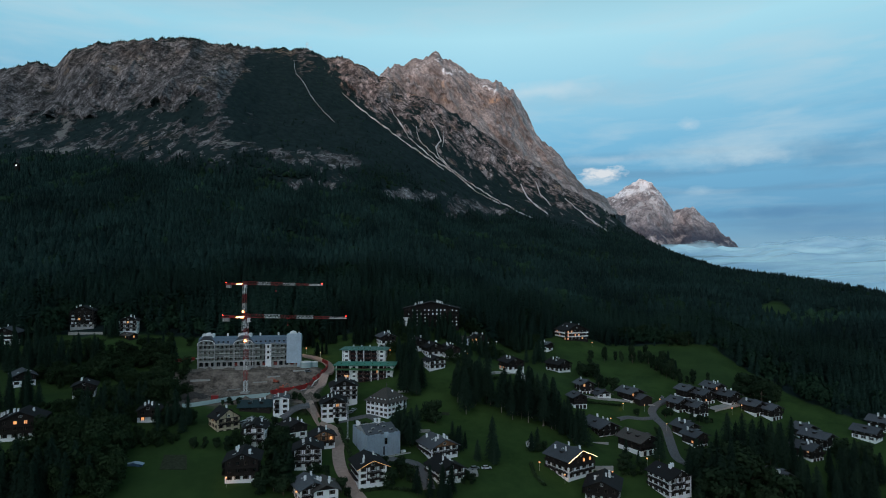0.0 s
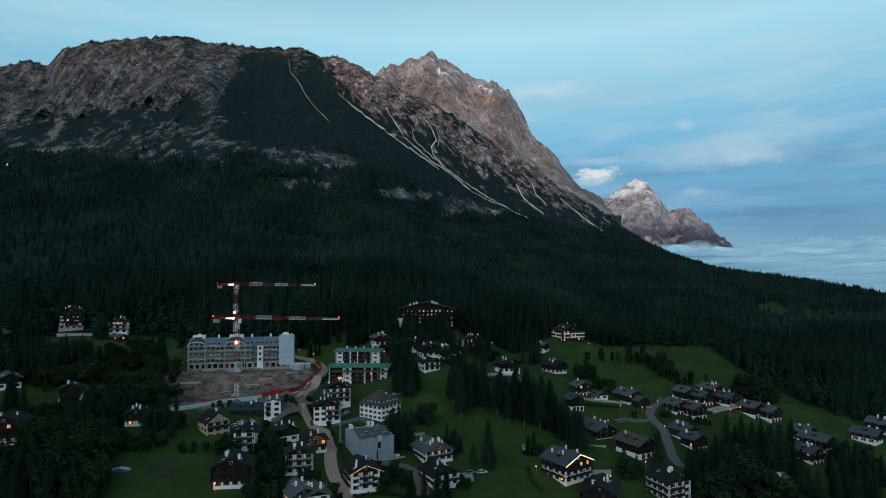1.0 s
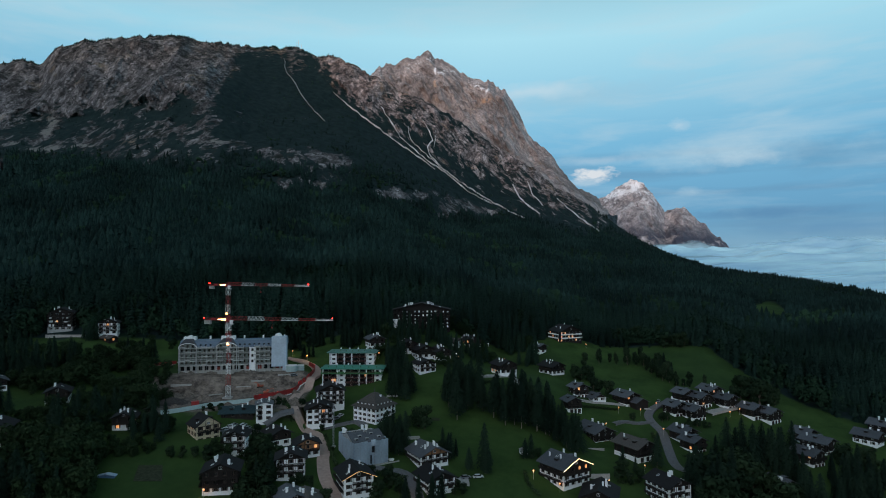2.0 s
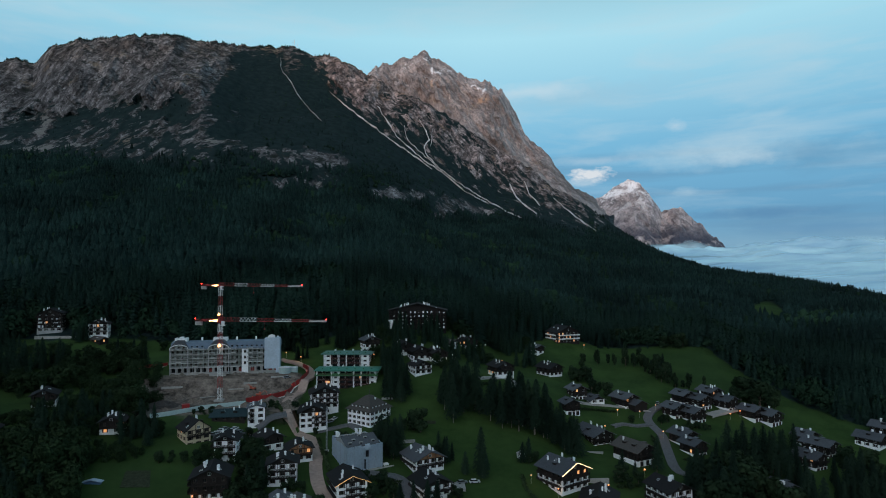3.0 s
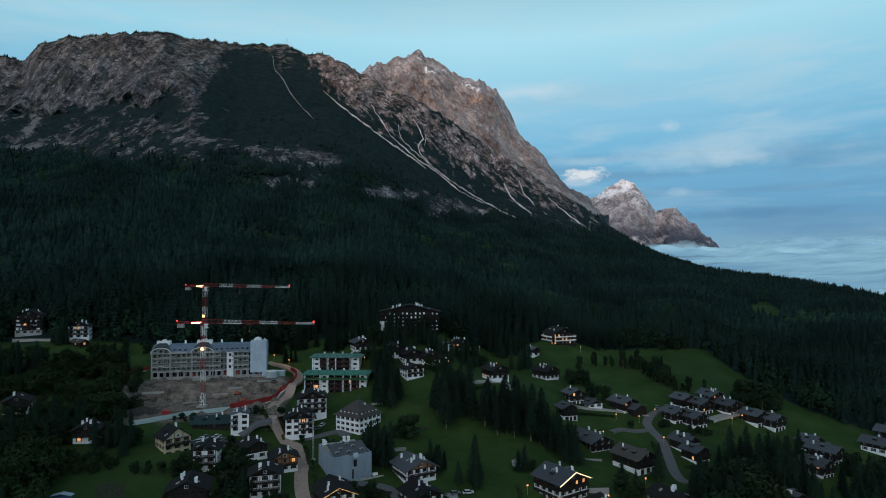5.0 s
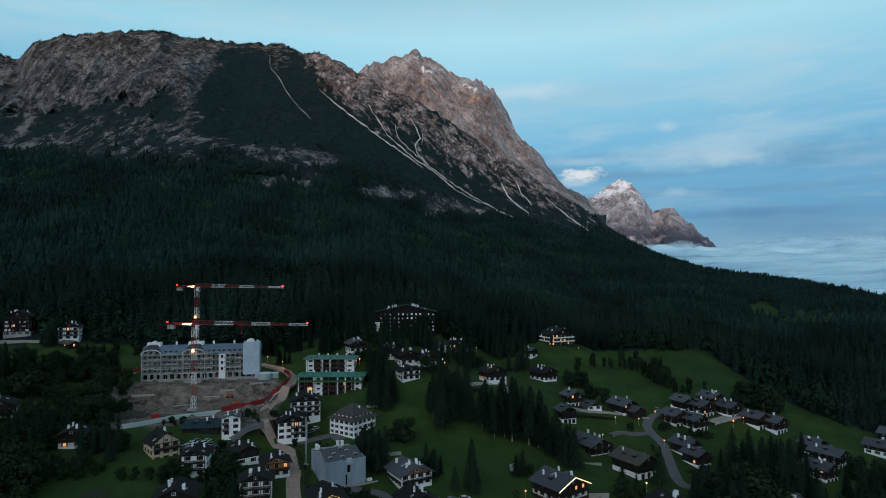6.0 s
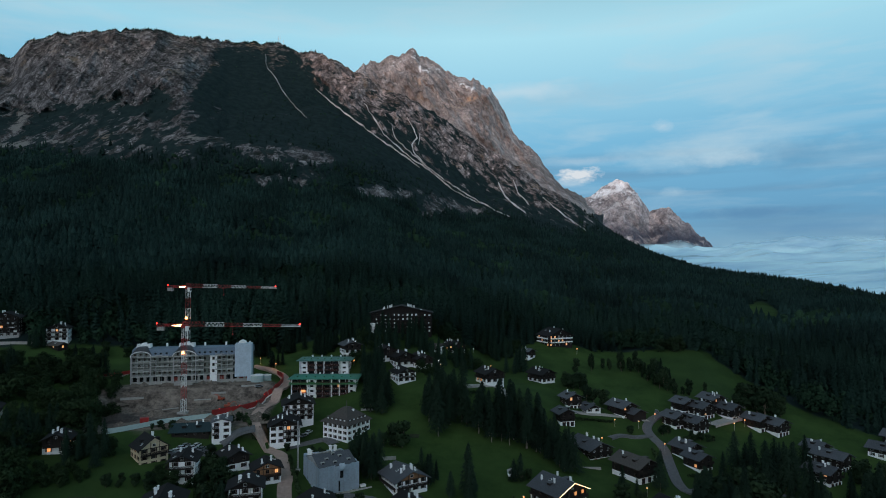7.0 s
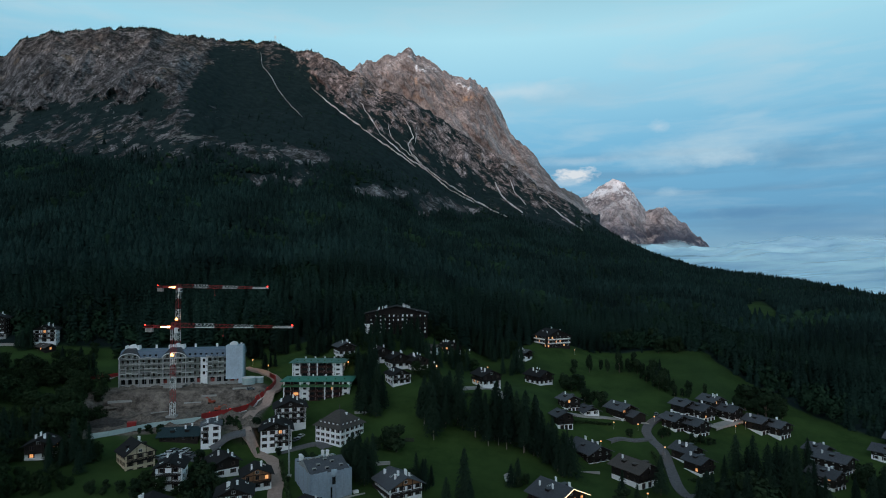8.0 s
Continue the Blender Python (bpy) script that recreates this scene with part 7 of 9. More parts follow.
def tower_crane(x, y, z0, top, turn, jib, back, label, tail, lamp):
    crane = thing("tower_crane", pose(x, y, z0, 0, 0, turn), label, "crane", "tower cranes")
    tall = top - z0
    part("foundation", boxes((-2.2, 2.2, -2.2, 2.2, -2.0, 0.9)), CONCRETE, crane)
    n = int(tall / 5.8)
    for k in range(n):
        bm = bmesh.new()
        lattice(bm, tall / n - 0.03, 1.8, 3, 0.095, 0.05)
        for v in bm.verts:
            v.co.z += 0.9 + k * (tall - 0.9) / n
        part("mast_section", bm, (CRANE_RED, WHITE_PAINT)[(k + tail) % 2], crane)
    slew = boxes((-1.3, 1.3, -1.3, 1.3, tall - 0.6, tall + 0.9))
    part("slewing_ring", slew, CRANE_RED, crane)
    bm = bmesh.new()
    prism(bm, [(1.3, tall - 2.0), (3.0, tall - 2.0), (3.1, tall - 0.8), (2.6, tall + 0.3), (1.3, tall + 0.3)], -2.0, -0.4)
    cab = part("cab", bm, WHITE_PAINT, crane)
    part("windscreen", boxes((3.02, 3.1, -1.9, -0.5, tall - 1.5, tall - 0.3)), PANE, cab)
    bm = bmesh.new()
    lattice(bm, 1.6, 1.5, 1, 0.12, 0.08)
    for v in bm.verts:
        v.co.z += tall + 0.9
    part("tower_head", bm, CRANE_RED, crane)
    m = 6
    for k in range(m):
        bm = bmesh.new()
        shrink = 1.0 - 0.12 * k
        truss(bm, jib / m - 0.05, 1.7 * max(shrink, 0.55), 2.0 * max(shrink, 0.4), 5, 0.10, 0.06)
        for v in bm.verts:
            v.co.x += 1.0 + k * (jib - 1.0) / m
            v.co.z += tall + 0.3
        part("jib_section", bm, (CRANE_RED, WHITE_PAINT)[k % 2], crane)
    bm = bmesh.new()
    truss(bm, back - 1.0, 1.8, 1.1, 5, 0.13, 0.08)
    for v in bm.verts:
        v.co.x -= back
        v.co.z += tall + 0.2
    box(bm, -back + 0.4, -1.2, -0.8, 0.8, tall + 0.1, tall + 0.2)
    cj = part("counter_jib", bm, CRANE_RED, crane)
    for k in range(3):
        part("ballast", boxes((-back + 0.6 + 1.2 * k, -back + 1.7 + 1.2 * k, -0.7, 0.7, tall - 1.9, tall + 0.1)), CONCRETE, cj)
    part("winch", boxes((-back + 4.6, -back + 6.4, -0.6, 0.6, tall + 0.22, tall + 1.2)), CRANE_RED, cj)
    bm = bmesh.new()
    beam(bm, (jib * 0.42, 0, tall + 0.1), (jib * 0.42, 0, tall - 3.2), 0.05)
    box(bm, jib * 0.42 - 0.9, jib * 0.42 + 0.9, -0.8, 0.8, tall + 0.0, tall + 0.28)
    box(bm, jib * 0.42 - 0.3, jib * 0.42 + 0.3, -0.2, 0.2, tall - 4.0, tall - 3.2)
    part("trolley", bm, CRANE_RED, crane)
    for px in (-back + 0.2, jib - 0.2):
        bm = bmesh.new()
        bmesh.ops.create_icosphere(bm, subdivisions=2, radius=0.34, matrix=Matrix.Translation((px, 0, tall + 1.5)))
        part("beacon", bm, BEACON, crane, "glowing red warning beacon")
    for px in (-1.6, -3.3, -5.0):
        bm = boxes((px - 0.8, px + 0.8, -1.05, -0.85, tall + 0.55 - 0.5 * (px + 7.2) / 6, tall + 0.55 + 0.5 * (px + 7.2) / 6))
        part("floodlight", bm, FLOOD, crane, "bright warm floodlight")
    part("lamp_bracket", boxes((-0.7, 0.7, -1.0, -0.86, lamp + 0.1, lamp + 0.35)), STEEL, crane)
    for px, pz in ((-0.42, 0.5), (0.42, 0.5), (0.0, 1.15)):
        bm = bmesh.new()
        bmesh.ops.create_icosphere(bm, subdivisions=2, radius=0.42, matrix=Matrix.Translation((px, -1.2, lamp + pz)))
        part("floodlight", bm, FLOOD_LOW, crane, "bright warm floodlight")
    return crane


def rubble_bank():
    """A bank of rubble and dug earth heaped along the foot of the hotel front."""
    rng = random.Random(61)
    bm, rows = bmesh.new(), []
    for i in range(70):
        u = -3 + i * 1.0
        crest = -0.75 + 0.55 * math.sin(u * 0.37) + rng.uniform(-0.4, 0.5) - (1.4 if u > 52 else 0)
        row = []
        for k, (y, z) in enumerate(((-0.95, 0.1), (-2.2, 0.2), (-3.6, -0.5), (-5.4, -2.0), (-7.6, -3.9), (-10.5, -6.5))):
            row.append(bm.verts.new((u, y + rng.uniform(-0.4, 0.4) * (k > 0), z + crest + rng.uniform(-0.35, 0.35))))
        rows.append(row)
    for a, b in zip(rows[:-1], rows[1:]):
        for k in range(5):
            bm.faces.new((a[k], a[k + 1], b[k + 1], b[k]))
    ob = new("earth_bank", finish(bm, "earth_bank", RUBBLE))
    ob.matrix_basis = pose(-147.5, 362.8, 40.7, 0, 0, 9.4)
    tagged(ob, "bank of grey-brown rubble below the hotel front", "earth bank", kind="structure")


RUBBLE = surface("rubble_and_earth", (0.15, 0.13, 0.11), 0.95, grain=0.9, spread=0.55, bump=0.8, stain=0.4)
def site_tank(x, y, r, h, label):
    """A low round tank with a flat lid and hoops."""
    c = thing("tank", pose(x, y, height(x, y)), label, "tank", "site tanks")
    for name, rr, z0, z1, mat in (("shell", r, -1.0, h, PALE_WALL), ("lid", r + 0.12, h, h + 0.2, WHITE_PAINT), ("hoop", r + 0.06, h * 0.45, h * 0.45 + 0.18, STEEL)):
        bm = bmesh.new()
        bmesh.ops.create_cone(bm, cap_ends=True, segments=24, radius1=rr, radius2=rr, depth=z1 - z0, matrix=Matrix.Translation((0, 0, (z0 + z1) / 2)))
        part(name, bm, mat, c)


site_tank(-84.6, 371.6, 3.4, 3.3, "low round pale site tank beside the hotel")
site_tank(-80.4, 375.6, 2.4, 2.7, "small round pale site tank beside the hotel")
build_hotel()
rubble_bank()
build_scaffold()
tower_crane(-129.9, 392.2, 41.0, 89.6, -22.0, 59.8, 15.2, "tall red and white tower crane behind the hotel", 0, 30.6)
tower_crane(-110.0, 336.0, 31.0, 72.6, -6.4, 57.2, 14.2, "red and white tower crane standing in the pit", 1, 28.4)


# ---------------------------------------------------------------- flats and special houses
def flats(x, y, z, turn, w, l, n, roof, label, storey=2.75, skirt=0.0, lit=0.06, seed=1):
    """A block of flats: white piers, boarded balconies over the whole front, a hipped roof."""
    rng = random.Random(seed)
    h = thing("apartment_block", pose(x, y, z, 0, 0, turn), label, "apartment block")
    storeys(h, w, l, n, n, storey, PLASTER, REDWOOD, 2.6, lit, rng, 1.5, 1.8, white=True)
    bays = int(w / 4.2)
    for k in range(n):
        for i in range(bays):
            x0 = -w / 2 + w * i / bays + 0.4
            x1 = -w / 2 + w * (i + 1) / bays - 0.4
            z = k * storey
            if (i + seed) % 5 == 3:
                g = part("stair_panel", boxes((x0, x1, -l / 2 - 0.10, -l / 2 - 0.003, z, z + storey)), PLASTER, h)
                part("pane", boxes((x0 + 0.9, x1 - 0.9, -l / 2 - 0.13, -l / 2 - 0.09, z + 1.0, z + 2.0)), PANE, g)
                continue
            lit_bay = rng.random() < lit
            g = part("balcony_door", boxes((x0 + 0.1, x1 - 0.7, -l / 2 - 0.10, -l / 2 - 0.003, z + 0.25, z + 2.25)), FRAME_WOOD, h)
            part("pane", boxes((x0 + 0.2, x1 - 0.8, -l / 2 - 0.13, -l / 2 - 0.09, z + 0.35, z + 2.15)), ROOM_WARM if lit_bay else PANE, g)
            balcony(h, x0 - 0.1, x1 + 0.1, -l / 2, z + 0.1, 1.4, REDWOOD)
    for i in range(bays + 1):
        xx = -w / 2 + w * i / bays
        part("pier", boxes((xx - 0.22, xx + 0.22, -l / 2 - 1.3, -l / 2 - 0.002, -3, n * storey)), PLASTER if i % 3 != 1 else REDWOOD, h)
    eave, o, rise = n * storey, 1.9, 1.5
    bm = bmesh.new()
    c = [bm.verts.new(p) for p in ((-w / 2 - o, -l / 2 - o, eave), (w / 2 + o, -l / 2 - o, eave), (w / 2 + o, l / 2 + o, eave), (-w / 2 - o, l / 2 + o, eave))]
    d = [bm.verts.new(p) for p in ((-w / 2 - o, -l / 2 - o, eave + 0.35), (w / 2 + o, -l / 2 - o, eave + 0.35), (w / 2 + o, l / 2 + o, eave + 0.35), (-w / 2 - o, l / 2 + o, eave + 0.35))]
    e = [bm.verts.new((-w / 2 + l / 2, 0, eave + rise)), bm.verts.new((w / 2 - l / 2, 0, eave + rise))]
    bm.faces.new(c[::-1])
    for i in range(4):
        bm.faces.new((c[i], c[(i + 1) % 4], d[(i + 1) % 4], d[i]))
    bm.faces.new((d[0], d[1], e[1], e[0]))
    bm.faces.new((d[2], d[3], e[0], e[1]))
    bm.faces.new((d[1], d[2], e[1]))
    bm.faces.new((d[3], d[0], e[0]))
    part("roof", bm, roof, h, "green sheet metal roof")
    if skirt:
        bm = bmesh.new()
        prism_y = [(-l / 2 - 2.6, eave - 2.55), (-l / 2 - 0.1, eave - 1.7), (-l / 2 - 0.1, eave - 1.5), (-l / 2 - 2.6, eave - 2.35)]
        a = [bm.verts.new((-w / 2 - 1.2, q, r)) for q, r in prism_y]
        b = [bm.verts.new((w / 2 + 1.2, q, r)) for q, r in prism_y]
        bm.faces.new(a)
        bm.faces.new(b[::-1])
        for i in range(4):
            bm.faces.new((a[i], a[(i + 1) % 4], b[(i + 1) % 4], b[i]))
        part("canopy_roof", bm, GREEN_DARK, h, "dark green sloping canopy roof")
    for i in range(4):
        chimney(h, -w * 0.3 + i * w * 0.2, 1.0, eave + rise - 0.6, 0.8, 0.9)
    for i in range(7):
        xx = -w * 0.42 + i * w * 0.14
        part("roof_vent", boxes((xx - 0.3, xx + 0.3, -l / 2 + 0.9, -l / 2 + 1.5, eave + 0.3, eave + 1.35)), GREEN_DARK, h)
    return h


REDWOOD = surface("red_brown_boards", (0.052, 0.024, 0.020), 0.75, grain=5.0, spread=0.3, bump=0.4, stretch=(1, 1, 0.15), per_object=0.2)
PALE_GREEN = surface("weathered_green_roof", (0.085, 0.185, 0.155), 0.6, grain=0.5, spread=0.3, bump=0.1, stain=0.5)
GREEN_DARK = surface("dark_green_sheet", (0.045, 0.13, 0.055), 0.6, grain=1.0, spread=0.2, bump=0.1, stain=0.3)


def hip_house():
    """A white villa under a tall hipped roof with a row of dormers."""
    h = thing("villa", pose(-30.0, 320.6, 23.4, 0, 0, -36), "white villa with tall brown hipped roof and dormers", "villa")
    rng = random.Random(2)
    w, l = 15.0, 15.0
    storeys(h, w, l, 3, 3, 2.45, PLASTER, TIMBER, 2.9, 0.0, rng, 1.0, 1.3)
    eave, o, rise = 7.35, 1.1, 6.2
    bm = bmesh.new()
    d = [bm.verts.new(p) for p in ((-w / 2 - o, -l / 2 - o, eave), (w / 2 + o, -l / 2 - o, eave), (w / 2 + o, l / 2 + o, eave), (-w / 2 - o, l / 2 + o, eave))]
    e = [bm.verts.new(p) for p in ((-1.2, -1.2, eave + rise), (1.2, -1.2, eave + rise), (1.2, 1.2, eave + rise), (-1.2, 1.2, eave + rise))]
    bm.faces.new(d[::-1])
    bm.faces.new(e)
    for i in range(4):
        bm.faces.new((d[i], d[(i + 1) % 4], e[(i + 1) % 4], e[i]))
    part("roof", bm, SHINGLE, h)
    bm = bmesh.new()
    beam(bm, (0, 0, eave + rise), (0, 0, eave + rise + 2.6), 0.16, 6)
    part("finial", bm, SHINGLE, h)
    for side in range(4):
        a = side * math.pi / 2
        for k in range(5):
            u = -5.0 + 2.5 * k
            m = Matrix.Rotation(a, 4, "Z")
            dm = piece("dormer", DORMER, h, m @ pose(u, -l / 2 + 1.0, eave + 1.75))
            piece("dormer_window", DORMER_FACE, dm, Matrix())
    chimney(h, 3.0, 1.0, eave + 3.2, 0.8, 1.6)
    chimney(h, -2.5, 3.0, eave + 2.6, 0.8, 1.6)
    TAKEN.append((-30.0, 320.6, 12))


DORMER = finish(boxes((-0.65, 0.65, -0.25, 1.6, -0.75, 0.35), (-0.8, 0.8, -0.4, 1.7, 0.35, 0.48)), "dormer", SHINGLE)
DORMER_FACE = finish(boxes((-0.5, 0.5, -0.3, -0.24, -0.45, 0.28)), "dormer_window", FRAME_WHITE)


def wrapped_house():
    """A block wrapped in pale netting on scaffold poles, its grey roof open to the sky."""
    cx, cy, z, turn, w, l, tall = BOX_AT
    h = thing("wrapped_house", pose(cx, cy, z, 0, 0, turn), "house wrapped in pale netting under a grey roof", "house")
    part("wall", boxes((-w / 2 + 0.8, w / 2 - 0.8, -l / 2 + 0.8, l / 2 - 0.8, -4, tall - 1.0)), GREY_WALL, h)
    # netting in strips with folds
    for (ox, oy), (ux, uy), width in (((-w / 2, -l / 2), (1, 0), w), ((w / 2, -l / 2), (0, 1), l), ((w / 2, l / 2), (-1, 0), w), ((-w / 2, l / 2), (0, -1), l)):
        n = int(width / 2.6)
        for i in range(n):
            bm = bmesh.new()
            cols = 7
            grid = []
            for a in range(cols):
                u = width * (i + a / (cols - 1) * 0.985) / n
                col = []
                for b in range(9):
                    zz = -2.0 + (tall + 2.0 + 0.25 * math.sin(i * 2.1)) * b / 8
                    bulge = 0.16 * math.sin(a * 1.05) * math.sin(b * 0.9 + i) + 0.05 * (i % 2)
                    col.append(bm.verts.new((ox + ux * u + uy * bulge, oy + uy * u - ux * bulge, zz)))
                grid.append(col)
            for a in range(cols - 1):
                for b in range(8):
                    bm.faces.new((grid[a][b], grid[a + 1][b], grid[a + 1][b + 1], grid[a][b + 1]))
            bmesh.ops.solidify(bm, geom=bm.faces[:], thickness=0.04)
            part("net_sheet", bm, NET, h)
    # roof
    for s in (-1, 1):
        bm = bmesh.new()
        prism(bm, [(0, tall + 1.9), (s * (l / 2 - 0.5), tall - 0.9), (s * (l / 2 - 0.5), tall - 0.6), (0, tall + 2.2)], -w / 2 + 0.4, w / 2 - 0.4)
        for v in bm.verts:
            v.co.x, v.co.y = -v.co.y, v.co.x
        part("roof", bm, SLATE, h)
    part("gable", GABLE_BOX(w, l, tall), GREY_WALL, h)
    for x, y in ((-3, -4), (2.5, -3), (-4.5, 1), (3.5, 2), (-2, 5), (1.5, 6.5), (5, -6), (-5.2, -6.2), (-0.6, -6.6), (0.4, -1.2), (-1.6, 1.6), (5.2, 5.6), (-5.4, 4.4)):
        d = part("skylight", boxes((x - 0.7, x + 0.7, y - 0.5, y + 0.5, tall - 0.9, tall + 2.6 - abs(y) * 0.28)), CONCRETE, h)
        part("pane", boxes((x - 0.55, x + 0.55, y - 0.54, y - 0.5, tall + 1.9 - abs(y) * 0.28, tall + 2.45 - abs(y) * 0.28)), PANE, d)
    for x, y in ((-w / 2 + 1.6, l / 2 - 2), (-w / 2 + 1.6, l / 2 - 4.2), (4.5, l / 2 - 2), (2.8, l / 2 - 1.5)):
        chimney(h, x, y, tall + 0.4, 1.0, 1.4)
    # hoist bay with a dark gap
    part("hoist", boxes((-0.2, 1.8, -l / 2 - 0.7, -l / 2 - 0.3, tall - 1.2, tall + 0.7)), NET, h)
    part("opening", boxes((0.2, 1.4, -l / 2 - 0.34, -l / 2 - 0.2, tall - 4.6, tall - 2.0)), PANE, h)
    part("opening", boxes((-0.4, 0.15, -l / 2 - 0.34, -l / 2 - 0.2, 0.5, 4.2)), PANE, h)
    part("base_wall", boxes((-2, w / 2 + 4.5, -l / 2 - 1.6, -l / 2 - 1.2, -3.5, 0.4)), CONCRETE, h)
    part("debris_bag", boxes((w / 2 + 0.8, w / 2 + 2.8, -l / 2 + 0.2, -l / 2 + 1.6, -1.5, 1.0)), WHITE_PAINT, h, "white rubble sack")
    TAKEN.append((cx, cy, 14))


def GABLE_BOX(w, l, tall):
    bm = bmesh.new()
    for x in (-w / 2 + 0.6, w / 2 - 0.8):
        prism(bm, [(-l / 2 + 1, tall - 1), (l / 2 - 1, tall - 1), (0, tall + 1.85)], x, x + 0.2)
    for v in bm.verts:
        v.co.x, v.co.y = v.co.y, v.co.x
    return bm

OLD_ROOF = surface("blackened_shingles", (0.022, 0.020, 0.020), 0.85, grain=2.6, spread=0.35, bump=0.4)
OLD_WOOD = surface("blackened_timber", (0.016, 0.013, 0.012), 0.85, grain=5.0, spread=0.35, bump=0.4)

# ---------------------------------------------------------------- flats, villa, wrapped house, long lodge
BOX_AT = (-30.5, 275.3, 17.8, 27, 15.5, 20.0, 9.8)
hip_house()
wrapped_house()
flats(-47.5, 371.5, 31.0, -2, 34, 12, 4, GREEN_ROOF, "white block of flats with boarded balconies and green roof", 2.65, 1.0, 0.05, 1)
flats(-50.0, 389.0, 38.0, -2, 27, 12, 4, PALE_GREEN, "upper white block of flats with green roof", 2.65, 0.0, 0.02, 3)
lodge = chalet(-8.5, 443, 0, 40, 14, 5, plain=0, balconies=0, chimneys=16, pitch=13, storey=2.6, lit=0.0, z=58.5, per=2.6, roof=OLD_ROOF, upper=OLD_WOOD, label="large dark lodge with white window panels")
for k in range(5):
    for i in range(14):
        rr = random.Random(k * 31 + i)
        if rr.random() < 0.6:
            x0 = -19.4 + i * 2.86 + rr.uniform(-0.2, 0.2)
            part("white_panel", boxes((x0, x0 + rr.uniform(0.4, 1.2), -7.06, -7.003, k * 2.6 + 0.7, k * 2.6 + rr.uniform(1.2, 2.1))), PLASTER, lodge)
    part("balcony_beam", boxes((-19.8, 19.8, -7.9, -7.0, k * 2.6 - 0.1, k * 2.6 + 0.05)), OLD_WOOD, lodge)
part("stair_wall", boxes((-20.5, -17.0, -8.4, -7.0, -3, 6.5)), PLASTER, lodge, "white stair wall at the lodge end")

# ---------------------------------------------------------------- roads, fences, lamps, cars
road("road_1", [(-27.1, 225.5), (-35.1, 238.5), (-42.4, 252.5), (-46.7, 269.0), (-48.7, 283.6), (-56.4, 303.5), (-64.1, 309.0), (-68.7, 311.0), (-72.9, 323.0), (-74.8, 345.7), (-71.7, 361.2), (-71.1, 379.4), (-75.6, 391.0), (-86.1, 402.5), (-97.2, 411.1)], 5.2, LAMPLIT_ROAD, "brown village road winding uphill, lamp warmth in its colour")
road("road_2", [(123.7, 287.7), (114.0, 285.5), (112.6, 292.9), (116.4, 310.0), (120.0, 325.9), (119.2, 337.2), (120.0, 346.9), (126.6, 358.0), (135.5, 365.7), (142.5, 369.6)], 4.6, ASPHALT, "grey asphalt lane through the hamlet")
road("road_3", [(119.1, 338.7), (110.8, 337.6), (104.2, 339.7), (97.8, 337.4)], 3.5, ASPHALT, "narrow grey lane ending among chalets")
road("road_4", [(125.6, 357.0), (116.6, 360.1), (105.2, 361.4), (93.7, 360.0), (84.8, 359.5)], 3.2, CONCRETE, "pale lane along a low wall")
road("road_5", [(156.6, 353.1), (165.8, 357.2), (174.3, 361.1), (181.2, 362.7)], 6.0, CONCRETE, "paved yard between chalets")
road("road_6", [(-54.2, 311.4), (-46.7, 314.3), (-39.0, 315.9), (-33.6, 309.8)], 4.5, ASPHALT, "grey drive to the white houses")
road("road_7", [(-28.6, 264.5), (-19.4, 262.8), (-11.9, 260.7), (-7.5, 252.3), (-5.4, 241.9)], 5.0, ASPHALT, "grey drive between chalets")
road("road_8", [(6.3, 259.6), (9.8, 257.6), (14.7, 257.6)], 6.0, CONCRETE, "pale paved forecourt")
road("road_9", [(-98.1, 288.4), (-90.9, 295.7), (-80.8, 294.0), (-70.8, 287.0)], 7.0, ASPHALT, "grey parking yard")
road("road_10", [(25.4, 357.1), (32.4, 359.9), (44.8, 364.8), (48.9, 346.0), (40.6, 331.2)], 4.0, CONCRETE, "pale path below the chalets")
road("road_11", [(-131.0, 308.0), (-121.0, 314.5), (-111.0, 323.0), (-100.0, 328.5), (-92.0, 336.0)], 5.0, HAUL, "pale trodden haul track along the pit wall", 0.12)
road("road_12", [(-81.5, 303.0), (-76.0, 306.5), (-68.5, 309.0)], 7.5, ASPHALT, "grey paved yard beside the narrow house")
fence("site_hoarding", [(-94.2, 328.9), (-89.0, 334.7), (-83.3, 339.4), (-78.1, 349.0), (-76.8, 359.5), (-73.8, 362.7), (-72.9, 377.5), (-73.7, 385.4), (-78.6, 391.4)], 2.4, 3.0, RED_PAINT, WHITE_PAINT, "red site hoarding on white concrete feet", "fence", lights=True)
fence("site_hoarding", [(-171.1, 370.9), (-167.5, 378.3), (-159.6, 387.4)], 2.4, 2.2, RED_PAINT, CONCRETE, "red site hoarding beside the excavated slope", "fence")
fence("retaining_wall", [(-130.1, 301.0), (-123.7, 304.7), (-117.5, 310.9), (-111.2, 317.5), (-103.6, 321.6), (-93.8, 327.3)], 3.0, 2.0, PALE_WALL, PALE_WALL, "pale concrete retaining wall below the pit", "wall", 0.5)
LAMP_SPOTS = [(104.1, 348.8), (115.8, 346.9), (128.7, 358.1), (119.4, 322.8), (167.4, 349.7), (175.4, 354.5), (-75.7, 276.7), (42.1, 264.1), (65.3, 271.4), (94.1, 278.9), (92.0, 331.4), (73.3, 262.1), (-94.2, 414.8), (-81.7, 401.5), (115.6, 466.4), (15.8, 391.8), (50.2, 435.0), (-34.5, 391.7), (-5.9, 243.0), (-91.4, 379.1), (-79.5, 235.9), (51.5, 256.0), (-83.1, 232.4), (-41.2, 228.4), (-55.0, 227.4)]
